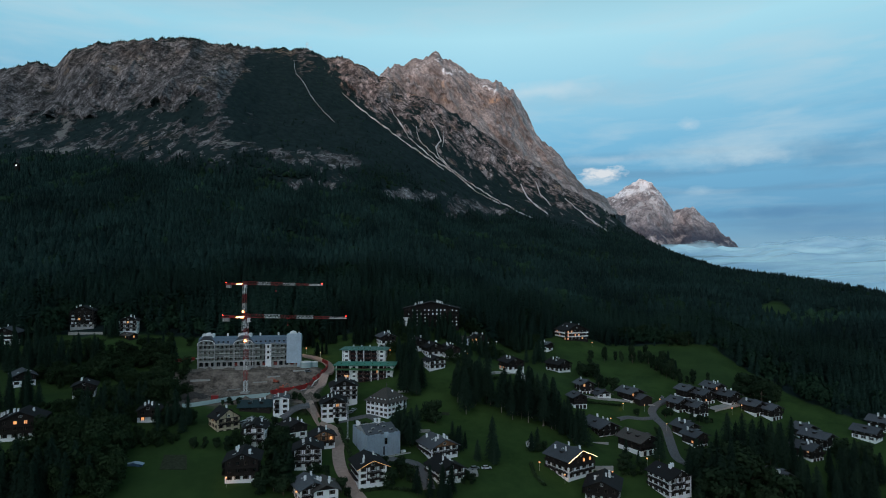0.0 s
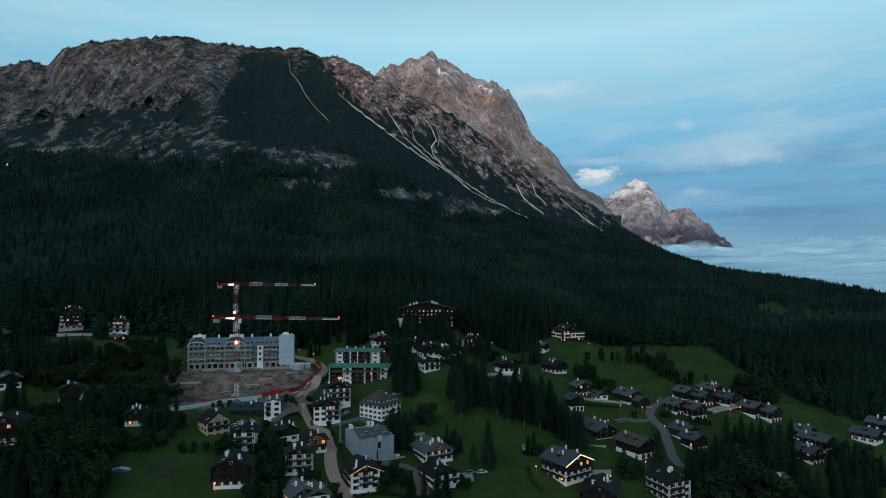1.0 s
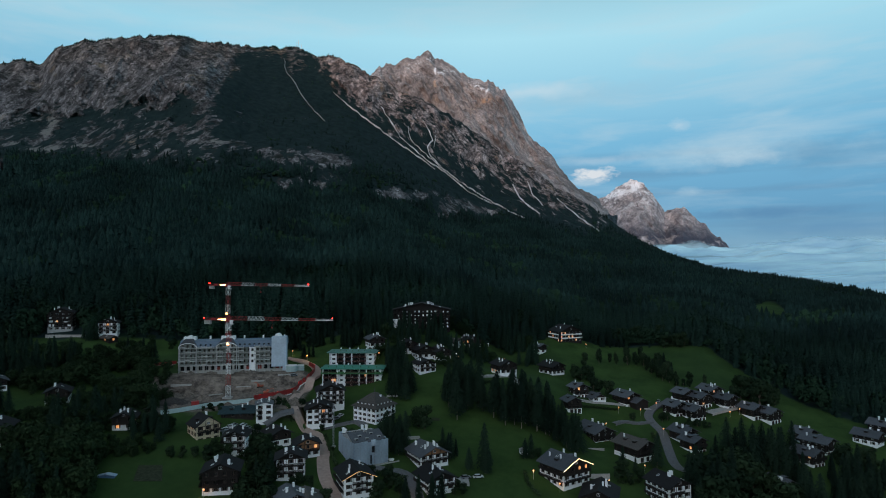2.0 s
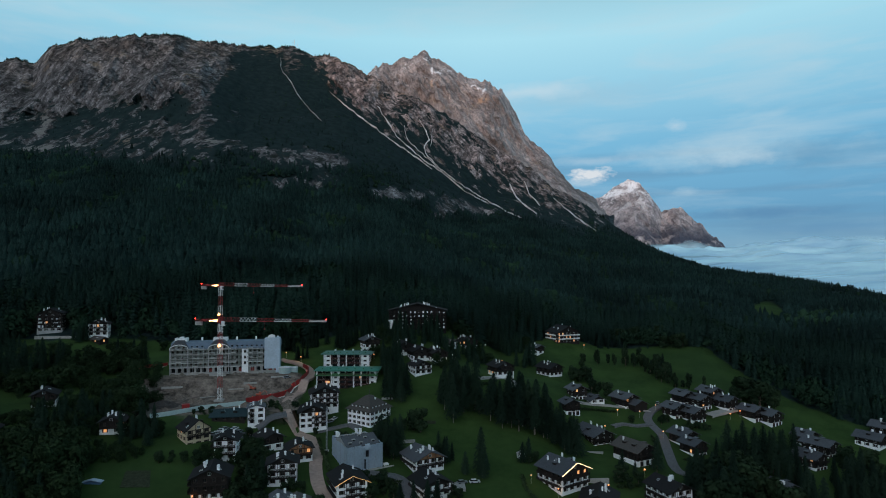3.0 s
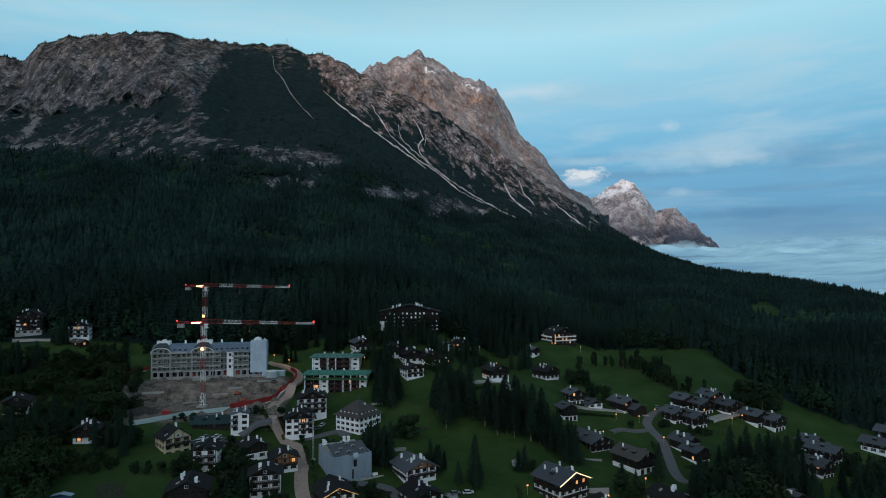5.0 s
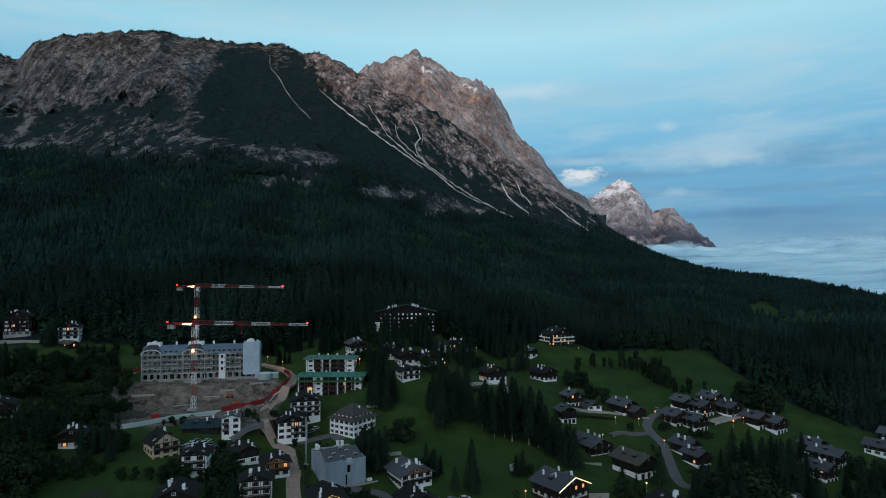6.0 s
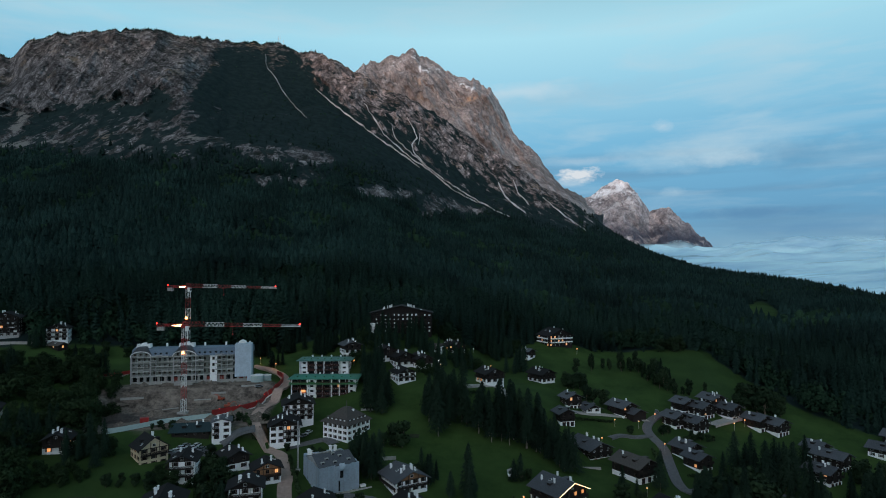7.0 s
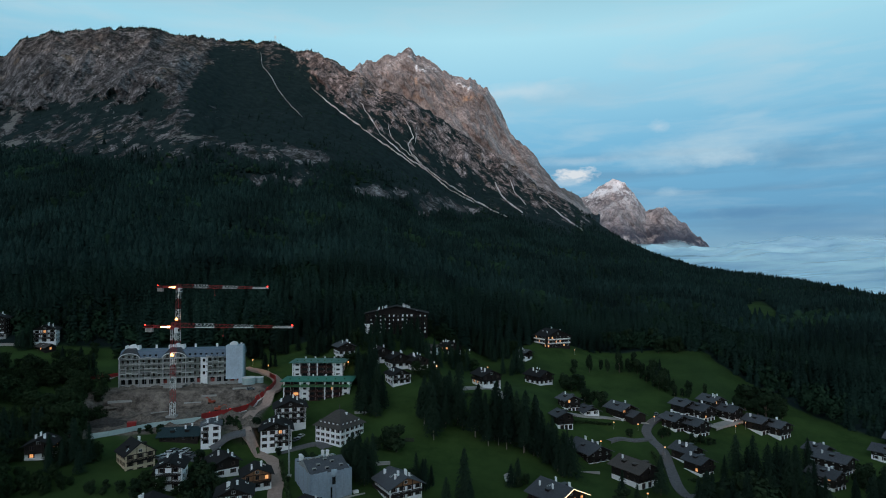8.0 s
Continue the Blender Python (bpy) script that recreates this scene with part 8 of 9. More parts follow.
WHITE_SPOTS = [(-44.8, 423.5), (-36.3, 416.2), (-14.7, 406.7), (-9.1, 408.2), (-3.4, 405.7), (1.8, 407.2), (1.8, 389.6), (14.8, 402.2), (26.4, 461.4), (31.2, 475.3), (34.4, 453.7), (41.4, 465.9), (47.3, 496.0)]
CAR_SPOTS = [(-94.7, 295.5, 20, "white"), (-94.3, 298.4, 70, "grey"), (-90.5, 300.6, 75, "white"), (-95.3, 291.4, 15, "white"), (-87.4, 297.9, 80, "grey"), (-91.0, 297.6, 60, "white"), (-92.1, 294.1, 40, "grey"), (-96.7, 289.0, 0, "grey"), (-48.0, 324.8, 70, "white"), (-49.6, 321.7, 60, "grey"), (-59.3, 257.3, 30, "grey"), (18.8, 261.5, 8, "white"), (13.6, 260.2, 20, "grey"), (171.9, 358.2, 10, "red"), (-156.8, 387.8, 10, "white"), (-107.5, 286.1, 15, "white"), (133.6, 367.8, 60, "grey"), (-81.4, 363.4, 30, "grey")]
SITE_SPOTS = [(-98.5, 355.2), (-92.7, 347.2), (-120.1, 317.5), (-101.9, 313.6), (-123.5, 242.5), (41.4, 287.8), (-10.7, 293.9), (71.0, 270.2), (-117.8, 345.7), (80.1, 307.5), (-44.8, 284.0)]
hedge([(-22.8, 259.9), (-16.6, 258.7), (-11.0, 256.6)], 1.1, 1.5, "dark green garden hedge of uneven height")
hedge([(-31.9, 237.6), (-21.1, 240.7), (-10.9, 239.5)], 1.1, 1.5, "dark green garden hedge of uneven height")
hedge([(-75.0, 282.7), (-69.1, 291.3)], 1.1, 1.5, "dark green garden hedge of uneven height")
hedge([(-93.0, 272.1), (-85.4, 259.9), (-83.1, 248.1)], 1.1, 1.5, "dark green garden hedge of uneven height")
hedge([(-51.6, 300.1), (-44.3, 275.6), (-39.8, 263.4)], 1.1, 1.5, "dark green garden hedge of uneven height")
hedge([(-17.7, 296.6), (-11.5, 293.9)], 1.1, 1.5, "dark green garden hedge of uneven height")
hedge([(25.0, 350.4), (35.0, 352.1)], 1.1, 1.5, "dark green garden hedge of uneven height")
hedge([(78.9, 267.9), (89.7, 270.3)], 1.1, 1.5, "dark green garden hedge of uneven height")
hedge([(39.0, 268.2), (39.6, 259.1), (42.5, 252.3)], 1.1, 1.5, "dark green garden hedge of uneven height")
hedge([(134.5, 336.0), (146.4, 339.8)], 1.1, 1.5, "dark green garden hedge of uneven height")
hedge([(77.2, 349.6), (91.1, 352.6), (104.4, 353.1)], 1.1, 1.5, "dark green garden hedge of uneven height")
hedge([(-49.5, 237.3), (-43.1, 240.8)], 1.1, 1.5, "dark green garden hedge of uneven height")
hedge([(-76.7, 261.7), (-71.0, 248.7)], 1.1, 1.5, "dark green garden hedge of uneven height")
hedge([(114.3, 325.3), (111.7, 308.5)], 1.1, 1.5, "dark green garden hedge of uneven height")
hedge([(127.0, 298.3), (119.9, 298.0)], 1.1, 1.5, "dark green garden hedge of uneven height")
hedge([(-78.5, 330.2), (-71.0, 311.0), (-67.2, 309.5)], 1.1, 1.5, "dark green garden hedge of uneven height")
garden_bed([(-112.7, 240.8), (-102.4, 242.0), (-107.1, 252.9), (-115.9, 251.5)], "dark rectangular garden bed in the lawn")
# a bed slab used for a dark spot of unknown kind
garden_bed([(-1.2, 314.5), (3.2, 314.3), (3.6, 317.4), (-0.6, 317.6)], "low dark patch of unknown kind on the meadow")
PIT_WALLS = [(-86.1, 363.7, 12.3, 10.9), (-140.8, 349.6, 9.8, 13.7), (-107.3, 354.0, 11.3, 9.9), (-119.8, 344.9, 30.2, 9.3), (-100.5, 357.7, 13.8, 9.0)]
DARK_MOUND = (-135.5, 324.6)


def excavator(x, y, turn, label):
    e = thing("excavator", pose(x, y, height(x, y), 0, 0, turn) @ Matrix.Scale(0.85, 4), label, "excavator", "site machines")
    for s in (-1, 1):
        bm = bmesh.new()
        prism(bm, [(-1.7, 0.25), (-1.35, 0.0), (1.35, 0.0), (1.7, 0.25), (1.7, 0.6), (1.4, 0.8), (-1.4, 0.8), (-1.7, 0.6)], s * 1.0 - 0.28, s * 1.0 + 0.28)
        part("track", bm, BLACK, e)
    bm = bmesh.new()
    prism(bm, [(-1.9, 0.9), (1.2, 0.9), (1.2, 1.5), (-0.4, 1.9), (-1.9, 1.9)], -1.2, 1.2)
    part("body", bm, ORANGE, e)
    cab = part("cab", boxes((0.1, 1.4, 0.2, 1.15, 1.5, 2.8)), ORANGE, e)
    part("pane", boxes((0.2, 1.44, 0.3, 1.05, 1.75, 2.6)), PANE, cab)
    bm = bmesh.new()
    beam(bm, (1.0, -0.3, 1.4), (3.2, -0.3, 3.6), 0.22)
    beam(bm, (3.2, -0.3, 3.6), (4.6, -0.3, 3.0), 0.2)
    part("boom", bm, ORANGE, e)
    bm = bmesh.new()
    beam(bm, (4.6, -0.3, 3.0), (5.0, -0.3, 1.0), 0.17)
    part("stick", bm, ORANGE, e)
    bm = bmesh.new()
    prism(bm, [(4.6, 0.2), (5.3, 0.2), (5.5, 0.9), (5.0, 1.1)], -0.85, 0.25)
    part("bucket", bm, STEEL, e)


def container(x, y, turn, l, mat, label):
    c = thing("container", pose(x, y, height(x, y), 0, 0, turn), label, "container")
    part("box", boxes((-l / 2, l / 2, -1.2, 1.2, 0.0, 2.5)), mat, c)
    n = int(l / 0.5)
    bm = bmesh.new()
    for i in range(n):
        u = -l / 2 + 0.25 + i * l / n
        box(bm, u - 0.1, u + 0.1, -1.26, -1.2, 0.15, 2.35)
    part("ribs", bm, mat, c)
    part("lid", boxes((-l / 2 - 0.06, l / 2 + 0.06, -1.27, 1.27, 2.5, 2.6)), mat, c)


def shed(x, y, turn, w, l, h, mat, roof_mat, label, name="shed"):
    s = thing(name, pose(x, y, height(x, y), 0, 0, turn), label, name.replace("_", " "))
    part("wall", boxes((-w / 2, w / 2, -l / 2, l / 2, -1.0, h)), mat, s)
    for g in (-1, 1):
        bm = bmesh.new()
        prism(bm, [(0, h + 0.7), (g * (w / 2 + 0.3), h - 0.1), (g * (w / 2 + 0.3), h + 0.02), (0, h + 0.82)], -l / 2 - 0.3, l / 2 + 0.3)
        part("roof", bm, roof_mat, s)


GLASS_ROOF = surface("milky_greenhouse_sheet", (0.30, 0.38, 0.46), 0.4, grain=2, spread=0.2, bump=0.1)
BLUE_SHEET = surface("blue_site_sheet", (0.07, 0.14, 0.24), 0.5, grain=2, spread=0.2, bump=0.1)
SP = SITE_SPOTS
excavator(*SP[0], 160, "orange excavator working in the pit")
excavator(*SP[1], 20, "orange excavator parked on bare earth")
container(*SP[2], 20, 3.6, RED_PAINT, "red steel skip container beside the pit")
shed(*SP[4], 3, 6.5, 2.0, 0.5, BLUE_SHEET, GLASS_ROOF, "long low pale greenhouse in the garden", "greenhouse")
shed(*SP[5], 5, 3.2, 2.4, 1.9, WHITE_PAINT, CONCRETE, "small pale hay hut on the meadow")


def low_wall(x, y, turn, l, h, label):
    w = thing("garden_wall", pose(x, y, height(x, y), 0, 0, turn), label, "wall")
    n = int(l / 2)
    for i in range(n):
        u = -l / 2 + (i + 0.5) * l / n
        b = part("block", boxes((u - l / n / 2 + 0.01, u + l / n / 2 - 0.01, -0.22, 0.22, -1.0, h)), CONCRETE, w)
        part("coping", boxes((u - l / n / 2, u + l / n / 2, -0.3, 0.3, h, h + 0.1)), CONCRETE, b)


low_wall(-251.0, 424.5, 0, 27, 1.6, "pale terrace wall below the tall dark house")
low_wall(-224.5, 426.5, 15, 15, 1.8, "pale terrace wall below the white chalet")
low_wall(-22.4, 339.8, 4, 6, 0.9, "short pale garden wall on the meadow")
low_wall(*SP[6], 8, 9, 1.3, "pale garden wall above the chalet")
low_wall(*SP[7], 2, 10, 2.0, "white terrace wall beside the lit chalet")
low_wall(*SP[9], -4, 8, 0.7, "low pale wall across the meadow")


def lattice_pole(x, y, tall, label):
    p = thing("lattice_pole", pose(x, y, height(x, y)), label, "mast")
    part("foundation", boxes((-0.9, 0.9, -0.9, 0.9, -1.5, 0.4)), CONCRETE, p)
    n = 4
    for k in range(n):
        bm = bmesh.new()
        lattice(bm, tall / n - 0.02, 0.5, 6, 0.06, 0.035)
        for v in bm.verts:
            v.co.z += 0.4 + k * tall / n
        part("mast_section", bm, STEEL, p)


lattice_pole(*SP[10], 19.0, "grey steel lattice pole beside the wrapped house")


def heap(x, y, r, h, seed, label, mat=None):
    """A tipped heap of earth."""
    rng = random.Random(seed)
    bm = bmesh.new()
    rings = []
    for k in range(6):
        s = k / 5
        rings.append([bm.verts.new((math.cos(a) * r * (1 - s) ** 0.9 * rng.uniform(0.85, 1.15), math.sin(a) * r * 0.7 * (1 - s) ** 0.9 * rng.uniform(0.85, 1.15),
                                    h * s * rng.uniform(0.85, 1.1) - 0.4)) for a in np.linspace(0, 6.283, 17)[:-1]])
    for a, b in zip(rings[:-1], rings[1:]):
        for i in range(16):
            bm.faces.new((a[i], a[(i + 1) % 16], b[(i + 1) % 16], b[i]))
    bm.faces.new(rings[-1])
    ob = new("spoil_mound", finish(bm, "spoil_mound", mat or EARTH))
    ob.matrix_basis = pose(x, y, height(x, y))
    tagged(ob, label, "spoil mound", "spoil mounds")


DARK_EARTH = surface("dark_topsoil", (0.055, 0.048, 0.044), 0.95, grain=1.2, spread=0.5, bump=0.8, stain=0.3)
EARTH = surface("dug_earth", (0.14, 0.115, 0.095), 0.95, grain=1.2, spread=0.6, bump=0.8, stain=0.3)
for i in range(42):
    rr = random.Random(900 + i)
    u, v = rr.uniform(-36, 36), rr.uniform(-20, 22)
    heap(-108 + u * 0.99 - v * 0.14, 331 + u * 0.14 + v * 0.99, rr.uniform(1.5, 7.0), rr.uniform(0.6, 3.2), i, "heap of grey-brown dug earth in the pit")

for px, py, turn, l in PIT_WALLS:
    low_wall(px, py, turn, l * 0.8, 0.35, "pale concrete footing in the pit")
heap(*DARK_MOUND, 11.0, 3.6, 77, "large dark heap of spoil by the pit wall", DARK_EARTH)
LAMP = street_lamp_mesh()
for i, (px, py) in enumerate(LAMP_SPOTS):
    copy_thing(LAMP, pose(px, py, height(px, py)))
    bulb = new("lamp_light", bpy.data.lights.new("lamp_light", "POINT"))
    bulb.data.energy, bulb.data.color, bulb.data.shadow_soft_size = (420 if i in (12, 13, 19) else 130), (1.0, 0.50, 0.20), 0.15
    bulb.location = (px, py, height(px, py) + 3.2)
WHITE_LIGHT = glow("white_dot_glow", (0.95, 0.97, 1.0), 0.8)
# glowing globes on poles, added in place of bright white chimneys
for px, py in WHITE_SPOTS:
    lantern = thing("lantern", pose(px, py, height(px, py)), "added glowing globe standing in for a bright white chimney", "lantern", "white lanterns")
    bm = bmesh.new()
    beam(bm, (0, 0, -0.5), (0, 0, 2.3), 0.06, 6)
    part("pole", bm, STEEL, lantern)
    bm = bmesh.new()
    bmesh.ops.create_icosphere(bm, subdivisions=2, radius=0.33, matrix=Matrix.Translation((0, 0, 2.55)))
    part("globe", bm, WHITE_LIGHT, lantern, "glowing white globe")
CARS = {"white": make_car(car_paint("white_car_paint", (0.6, 0.6, 0.6)), "white parked car with dark windows"),
        "grey": make_car(car_paint("grey_car_paint", (0.16, 0.17, 0.18)), "dark grey parked car"),
        "red": make_car(car_paint("red_car_paint", (0.35, 0.03, 0.03)), "red parked car in the hamlet yard")}
for px, py, turn, tint in CAR_SPOTS:
    copy_thing(CARS[tint], pose(px, py, height(px, py) + 0.16, 0, 0, turn))
for spare in (LAMP, *CARS.values()):
    for ob in (*spare.children_recursive, spare):
        bpy.data.objects.remove(ob)


def antenna(bearing, tall, label):
    i = int(np.argmin(np.abs(GRID["b"] - bearing)))
    j = int(np.argmax(GRID["z"][:, i]))
    x, y, z = GRID["x"][j, i], GRID["y"][j, i], GRID["z"][j, i]
    m = thing("mast", pose(x, y, z), label, "radio mast", "radio masts")
    bm = bmesh.new()
    beam(bm, (0, 0, -6), (0, 0, tall), 0.45, 6)
    part("pole", bm, STEEL, m)
    bm = boxes((-0.9, 0.9, -0.9, 0.9, tall * 0.6, tall * 0.72))
    part("dish_rack", bm, STEEL, m)


antenna(-13.0, 20, "thin radio mast on the mountain crest")
antenna(-12.8, 24, "thin radio mast on the mountain crest")
antenna(-12.6, 16, "thin radio mast on the mountain crest")


def hill_hut(bearing, rise):
    p = on_slope(bearing, rise)
    # only the lamp is known; the tall hut is added to carry it
    h = thing("hut", pose(p.x, p.y, p.z - 1.0), "tall added hut carrying one bright lamp on the wooded slope", "hut")
    part("wall", boxes((-3.5, 3.5, -3, 3, -4, 24)), TIMBER, h)
    for g in (-1, 1):
        bm = bmesh.new()
        prism(bm, [(0, 27.0), (g * 4.4, 23.4), (g * 4.4, 23.8), (0, 27.4)], -4, 4)
        part("roof", bm, DARK_ROOF, h)
    part("lamp", boxes((-0.9, 0.9, -3.4, -3.05, 20.5, 22.0)), HUT_LAMP, h, "bright white lamp")


HUT_LAMP = glow("white_hut_lamp", (1.0, 0.95, 0.85), 8.0)
hill_hut(-35.57, 157)

SPRUCES = [make_tree("spruce", spruce_mesh(k, t, s), "dark green spruce with drooping boughs", "spruce tree", NEAR_SPRUCE)
           for k, t, s in ((1, 33, 1.2), (2, 35, 1.04), (3, 32, 1.4), (4, 34, 0.9), (5, 33, 1.28))]
PALE_BARK = surface("pale_bark", (0.26, 0.22, 0.18), 0.95, grain=6, spread=0.4)
TALL = [make_tree("spruce", spruce_mesh(k, t, s, low), "tall spruce with bare pale trunk on the meadow", "spruce tree", NEAR_SPRUCE, PALE_BARK)
        for k, t, s, low in ((6, 27, 1.3, 4.6), (7, 28, 1.5, 5.2), (8, 26, 1.15, 4.0))]
LEAFY = [make_tree("broadleaf_tree", leafy_mesh(k, n, c), "dark broad-leaved tree with uneven crown", "tree", NEAR_LEAF)
         for k, n, c in ((11, 10, 80), (12, 9, 85), (13, 11, 75))]

# ---------------------------------------------------------------- trees of the village
clump(SPRUCES, 21.5, 268.5, 1, 1, 1, 21, 22, 20, 1)
clump(SPRUCES, 20.4, 266.4, 2, 2, 1, 16, 17, 20, 2)
clump(SPRUCES, 102.1, 285.1, 1, 1, 1, 20, 21, 20, 3)
clump(SPRUCES, 24.4, 272.2, 3, 3, 1, 8, 9, 20, 4)
clump(SPRUCES, 17.1, 269.1, 3, 3, 1, 10, 11, 20, 5)
clump(SPRUCES, 118.1, 265.1, 14, 10, 9, 17, 23, 20, 6)
clump(LEAFY, 133.5, 272.4, 16, 12, 12, 12, 17, 10, 7)
clump(SPRUCES, 152.5, 286.3, 14, 12, 10, 16, 23, 20, 8)
clump(SPRUCES, 142.7, 299.1, 12, 8, 6, 13, 18, 20, 9)
clump(SPRUCES, 169.1, 304.1, 10, 9, 7, 14, 20, 20, 10)
clump(LEAFY, 126.0, 248.1, 20, 9, 9, 11, 16, 10, 11)
clump(TALL, 38.3, 320.0, 9, 10, 8, 21, 26, 20, 12)
clump(TALL, 46.8, 320.8, 9, 10, 8, 22, 27, 20, 13)
clump(TALL, 54.2, 320.5, 8, 10, 7, 20, 26, 20, 14)
clump(SPRUCES, 59.7, 317.8, 7, 8, 5, 16, 22, 20, 15)
clump(SPRUCES, 64.0, 303.3, 7, 9, 6, 16, 21, 20, 16)
clump(SPRUCES, 70.7, 318.1, 6, 8, 4, 14, 19, 20, 17)
clump(TALL, 14.8, 329.2, 9, 14, 10, 19, 25, 20, 18)
clump(SPRUCES, 20.8, 336.1, 8, 12, 8, 18, 24, 20, 19)
clump(SPRUCES, 9.9, 340.5, 7, 10, 5, 16, 22, 20, 20)
clump(SPRUCES, -19.1, 414.1, 9, 4, 7, 13, 19, 20, 21, joined="spruce")
clump(SPRUCES, 3.2, 419.8, 9, 4, 6, 12, 17, 20, 22, joined="spruce")
clump(SPRUCES, -7.0, 431.0, 14, 4, 12, 13, 20, 20, 23, joined="spruce")
clump(LEAFY, -24.9, 414.0, 8, 4, 5, 8, 12, 10, 24, joined="leafy")
clump(LEAFY, 21.5, 449.4, 14, 6, 9, 9, 13, 10, 25, joined="leafy")
clump(LEAFY, 44.0, 487.7, 12, 6, 8, 9, 13, 10, 26, joined="leafy")
clump(SPRUCES, -37.4, 423.3, 10, 5, 8, 14, 20, 20, 27, joined="spruce")
clump(SPRUCES, -56.4, 416.9, 8, 5, 6, 13, 18, 20, 28, joined="spruce")
clump(LEAFY, -31.2, 395.5, 7, 5, 6, 7, 10, 10, 29, joined="leafy")
clump(SPRUCES, -24.1, 377.2, 6, 5, 5, 12, 17, 20, 30, joined="spruce")
clump(LEAFY, 7.9, 382.0, 6, 5, 6, 7, 10, 10, 31, joined="leafy")
clump(LEAFY, 35.3, 427.6, 9, 6, 8, 8, 12, 10, 32, joined="leafy")
clump(SPRUCES, 15.9, 404.4, 6, 5, 5, 12, 17, 20, 33, joined="spruce")
clump(LEAFY, -43.1, 395.8, 6, 4, 5, 6, 9, 10, 34, joined="leafy")
clump(SPRUCES, 52.9, 494.0, 9, 5, 7, 13, 19, 20, 35, joined="spruce")
clump(LEAFY, 69.1, 471.6, 6, 4, 5, 8, 11, 10, 36, joined="leafy")
clump(SPRUCES, 35.5, 497.3, 12, 5, 8, 14, 20, 20, 37, joined="spruce")
clump(SPRUCES, -18.0, 343.1, 6, 9, 7, 18, 24, 20, 38)
clump(SPRUCES, -16.5, 357.5, 5, 8, 4, 16, 21, 20, 39)
clump(SPRUCES, -21.0, 384.0, 6, 6, 4, 13, 18, 20, 40, joined="spruce")
clump(SPRUCES, -22.8, 288.7, 4, 4, 5, 14, 17, 20, 41)
clump(SPRUCES, -16.1, 280.7, 4, 4, 7, 16, 20, 20, 42)
clump(LEAFY, -74.9, 272.4, 6, 5, 8, 6, 9, 10, 43)
clump(LEAFY, -88.4, 263.0, 4, 4, 4, 6, 9, 10, 44, joined="leafy")
clump(LEAFY, -79.5, 262.6, 6, 2, 4, 4, 6, 10, 45, joined="leafy")
clump(LEAFY, -55.4, 308.9, 2, 2, 2, 4, 5, 10, 46)
clump(LEAFY, -6.1, 306.3, 2.5, 2, 4, 11, 14, 10, 47)
clump(SPRUCES, 6.2, 275.1, 3, 3, 3, 11, 14, 20, 48)
clump(LEAFY, 130.0, 275.6, 16, 9, 10, 12, 17, 10, 49)
clump(LEAFY, 138.1, 264.4, 16, 8, 10, 12, 16, 10, 50)
clump(SPRUCES, 107.7, 253.6, 9, 6, 5, 15, 20, 20, 51)
clump(SPRUCES, 183.0, 260.0, 10, 7, 7, 14, 19, 20, 52)
clump(SPRUCES, 175.8, 263.7, 10, 7, 7, 14, 19, 20, 53)
clump(SPRUCES, 157.6, 274.5, 6, 8, 4, 13, 18, 20, 54)
clump(LEAFY, -10.3, 306.1, 3, 2, 2, 7, 9, 10, 55)
clump(LEAFY, -37.6, 316.8, 3, 2, 2, 6, 8, 10, 56)
clump(SPRUCES, 7.3, 278.0, 4, 4, 2, 11, 14, 20, 57)
clump(LEAFY, 4.2, 280.3, 4, 3, 2, 6, 8, 10, 58)
clump(SPRUCES, 43.9, 283.2, 3, 3, 2, 8, 11, 20, 59)
clump(LEAFY, 96.6, 399.4, 7, 5, 6, 9, 13, 10, 60)
clump(LEAFY, 101.9, 377.7, 6, 4, 4, 8, 11, 10, 61)
clump(LEAFY, 195.1, 374.9, 12, 7, 9, 13, 17, 10, 68)
clump(LEAFY, 205.0, 370.7, 8, 6, 5, 11, 15, 10, 69)
clump(LEAFY, 104.9, 430.0, 1, 1, 1, 10, 11, 10, 62, wide=0.8)
clump(LEAFY, 118.5, 437.0, 2, 2, 2, 12, 14, 10, 63, wide=0.5)
clump(LEAFY, 130.8, 445.0, 4, 2, 2, 9, 11, 10, 64, wide=0.45)
clump(LEAFY, 141.0, 442.5, 4, 3, 3, 11, 15, 10, 65, wide=0.5)
clump(LEAFY, 147.0, 436.0, 5, 5, 4, 10, 14, 10, 66, wide=0.6)
clump(LEAFY, 150.0, 421.0, 6, 8, 7, 9, 13, 10, 67, wide=0.62)
clump(LEAFY, 153.0, 403.0, 6, 9, 8, 9, 13, 10, 74, wide=0.62)
clump(SPRUCES, 152.0, 410.0, 6, 12, 4, 11, 15, 20, 164)
clump(LEAFY, 157.0, 389.5, 5, 4, 5, 7, 10, 10, 165, wide=0.7)
clump(LEAFY, 170.3, 390.1, 2, 2, 1, 8, 9, 10, 70, wide=0.62)
clump(LEAFY, 158.9, 518.8, 14, 3, 7, 8, 12, 10, 71)
clump(LEAFY, 177.1, 501.4, 14, 3, 7, 8, 13, 10, 72)
clump(LEAFY, 186.0, 470.6, 10, 4, 6, 9, 13, 10, 73)
clump(SPRUCES, 185.8, 278.5, 10, 9, 7, 14, 20, 20, 75)
clump(SPRUCES, 197.9, 279.1, 9, 9, 7, 14, 19, 20, 76)
clump(SPRUCES, 165.6, 255.7, 12, 8, 6, 14, 18, 20, 77)
clump(LEAFY, 203.9, 297.0, 10, 7, 6, 8, 12, 10, 78)
clump(SPRUCES, 156.3, 256.1, 9, 6, 5, 12, 17, 20, 79)
clump(SPRUCES, 86.8, 281.2, 6, 5, 3, 8, 12, 20, 80)
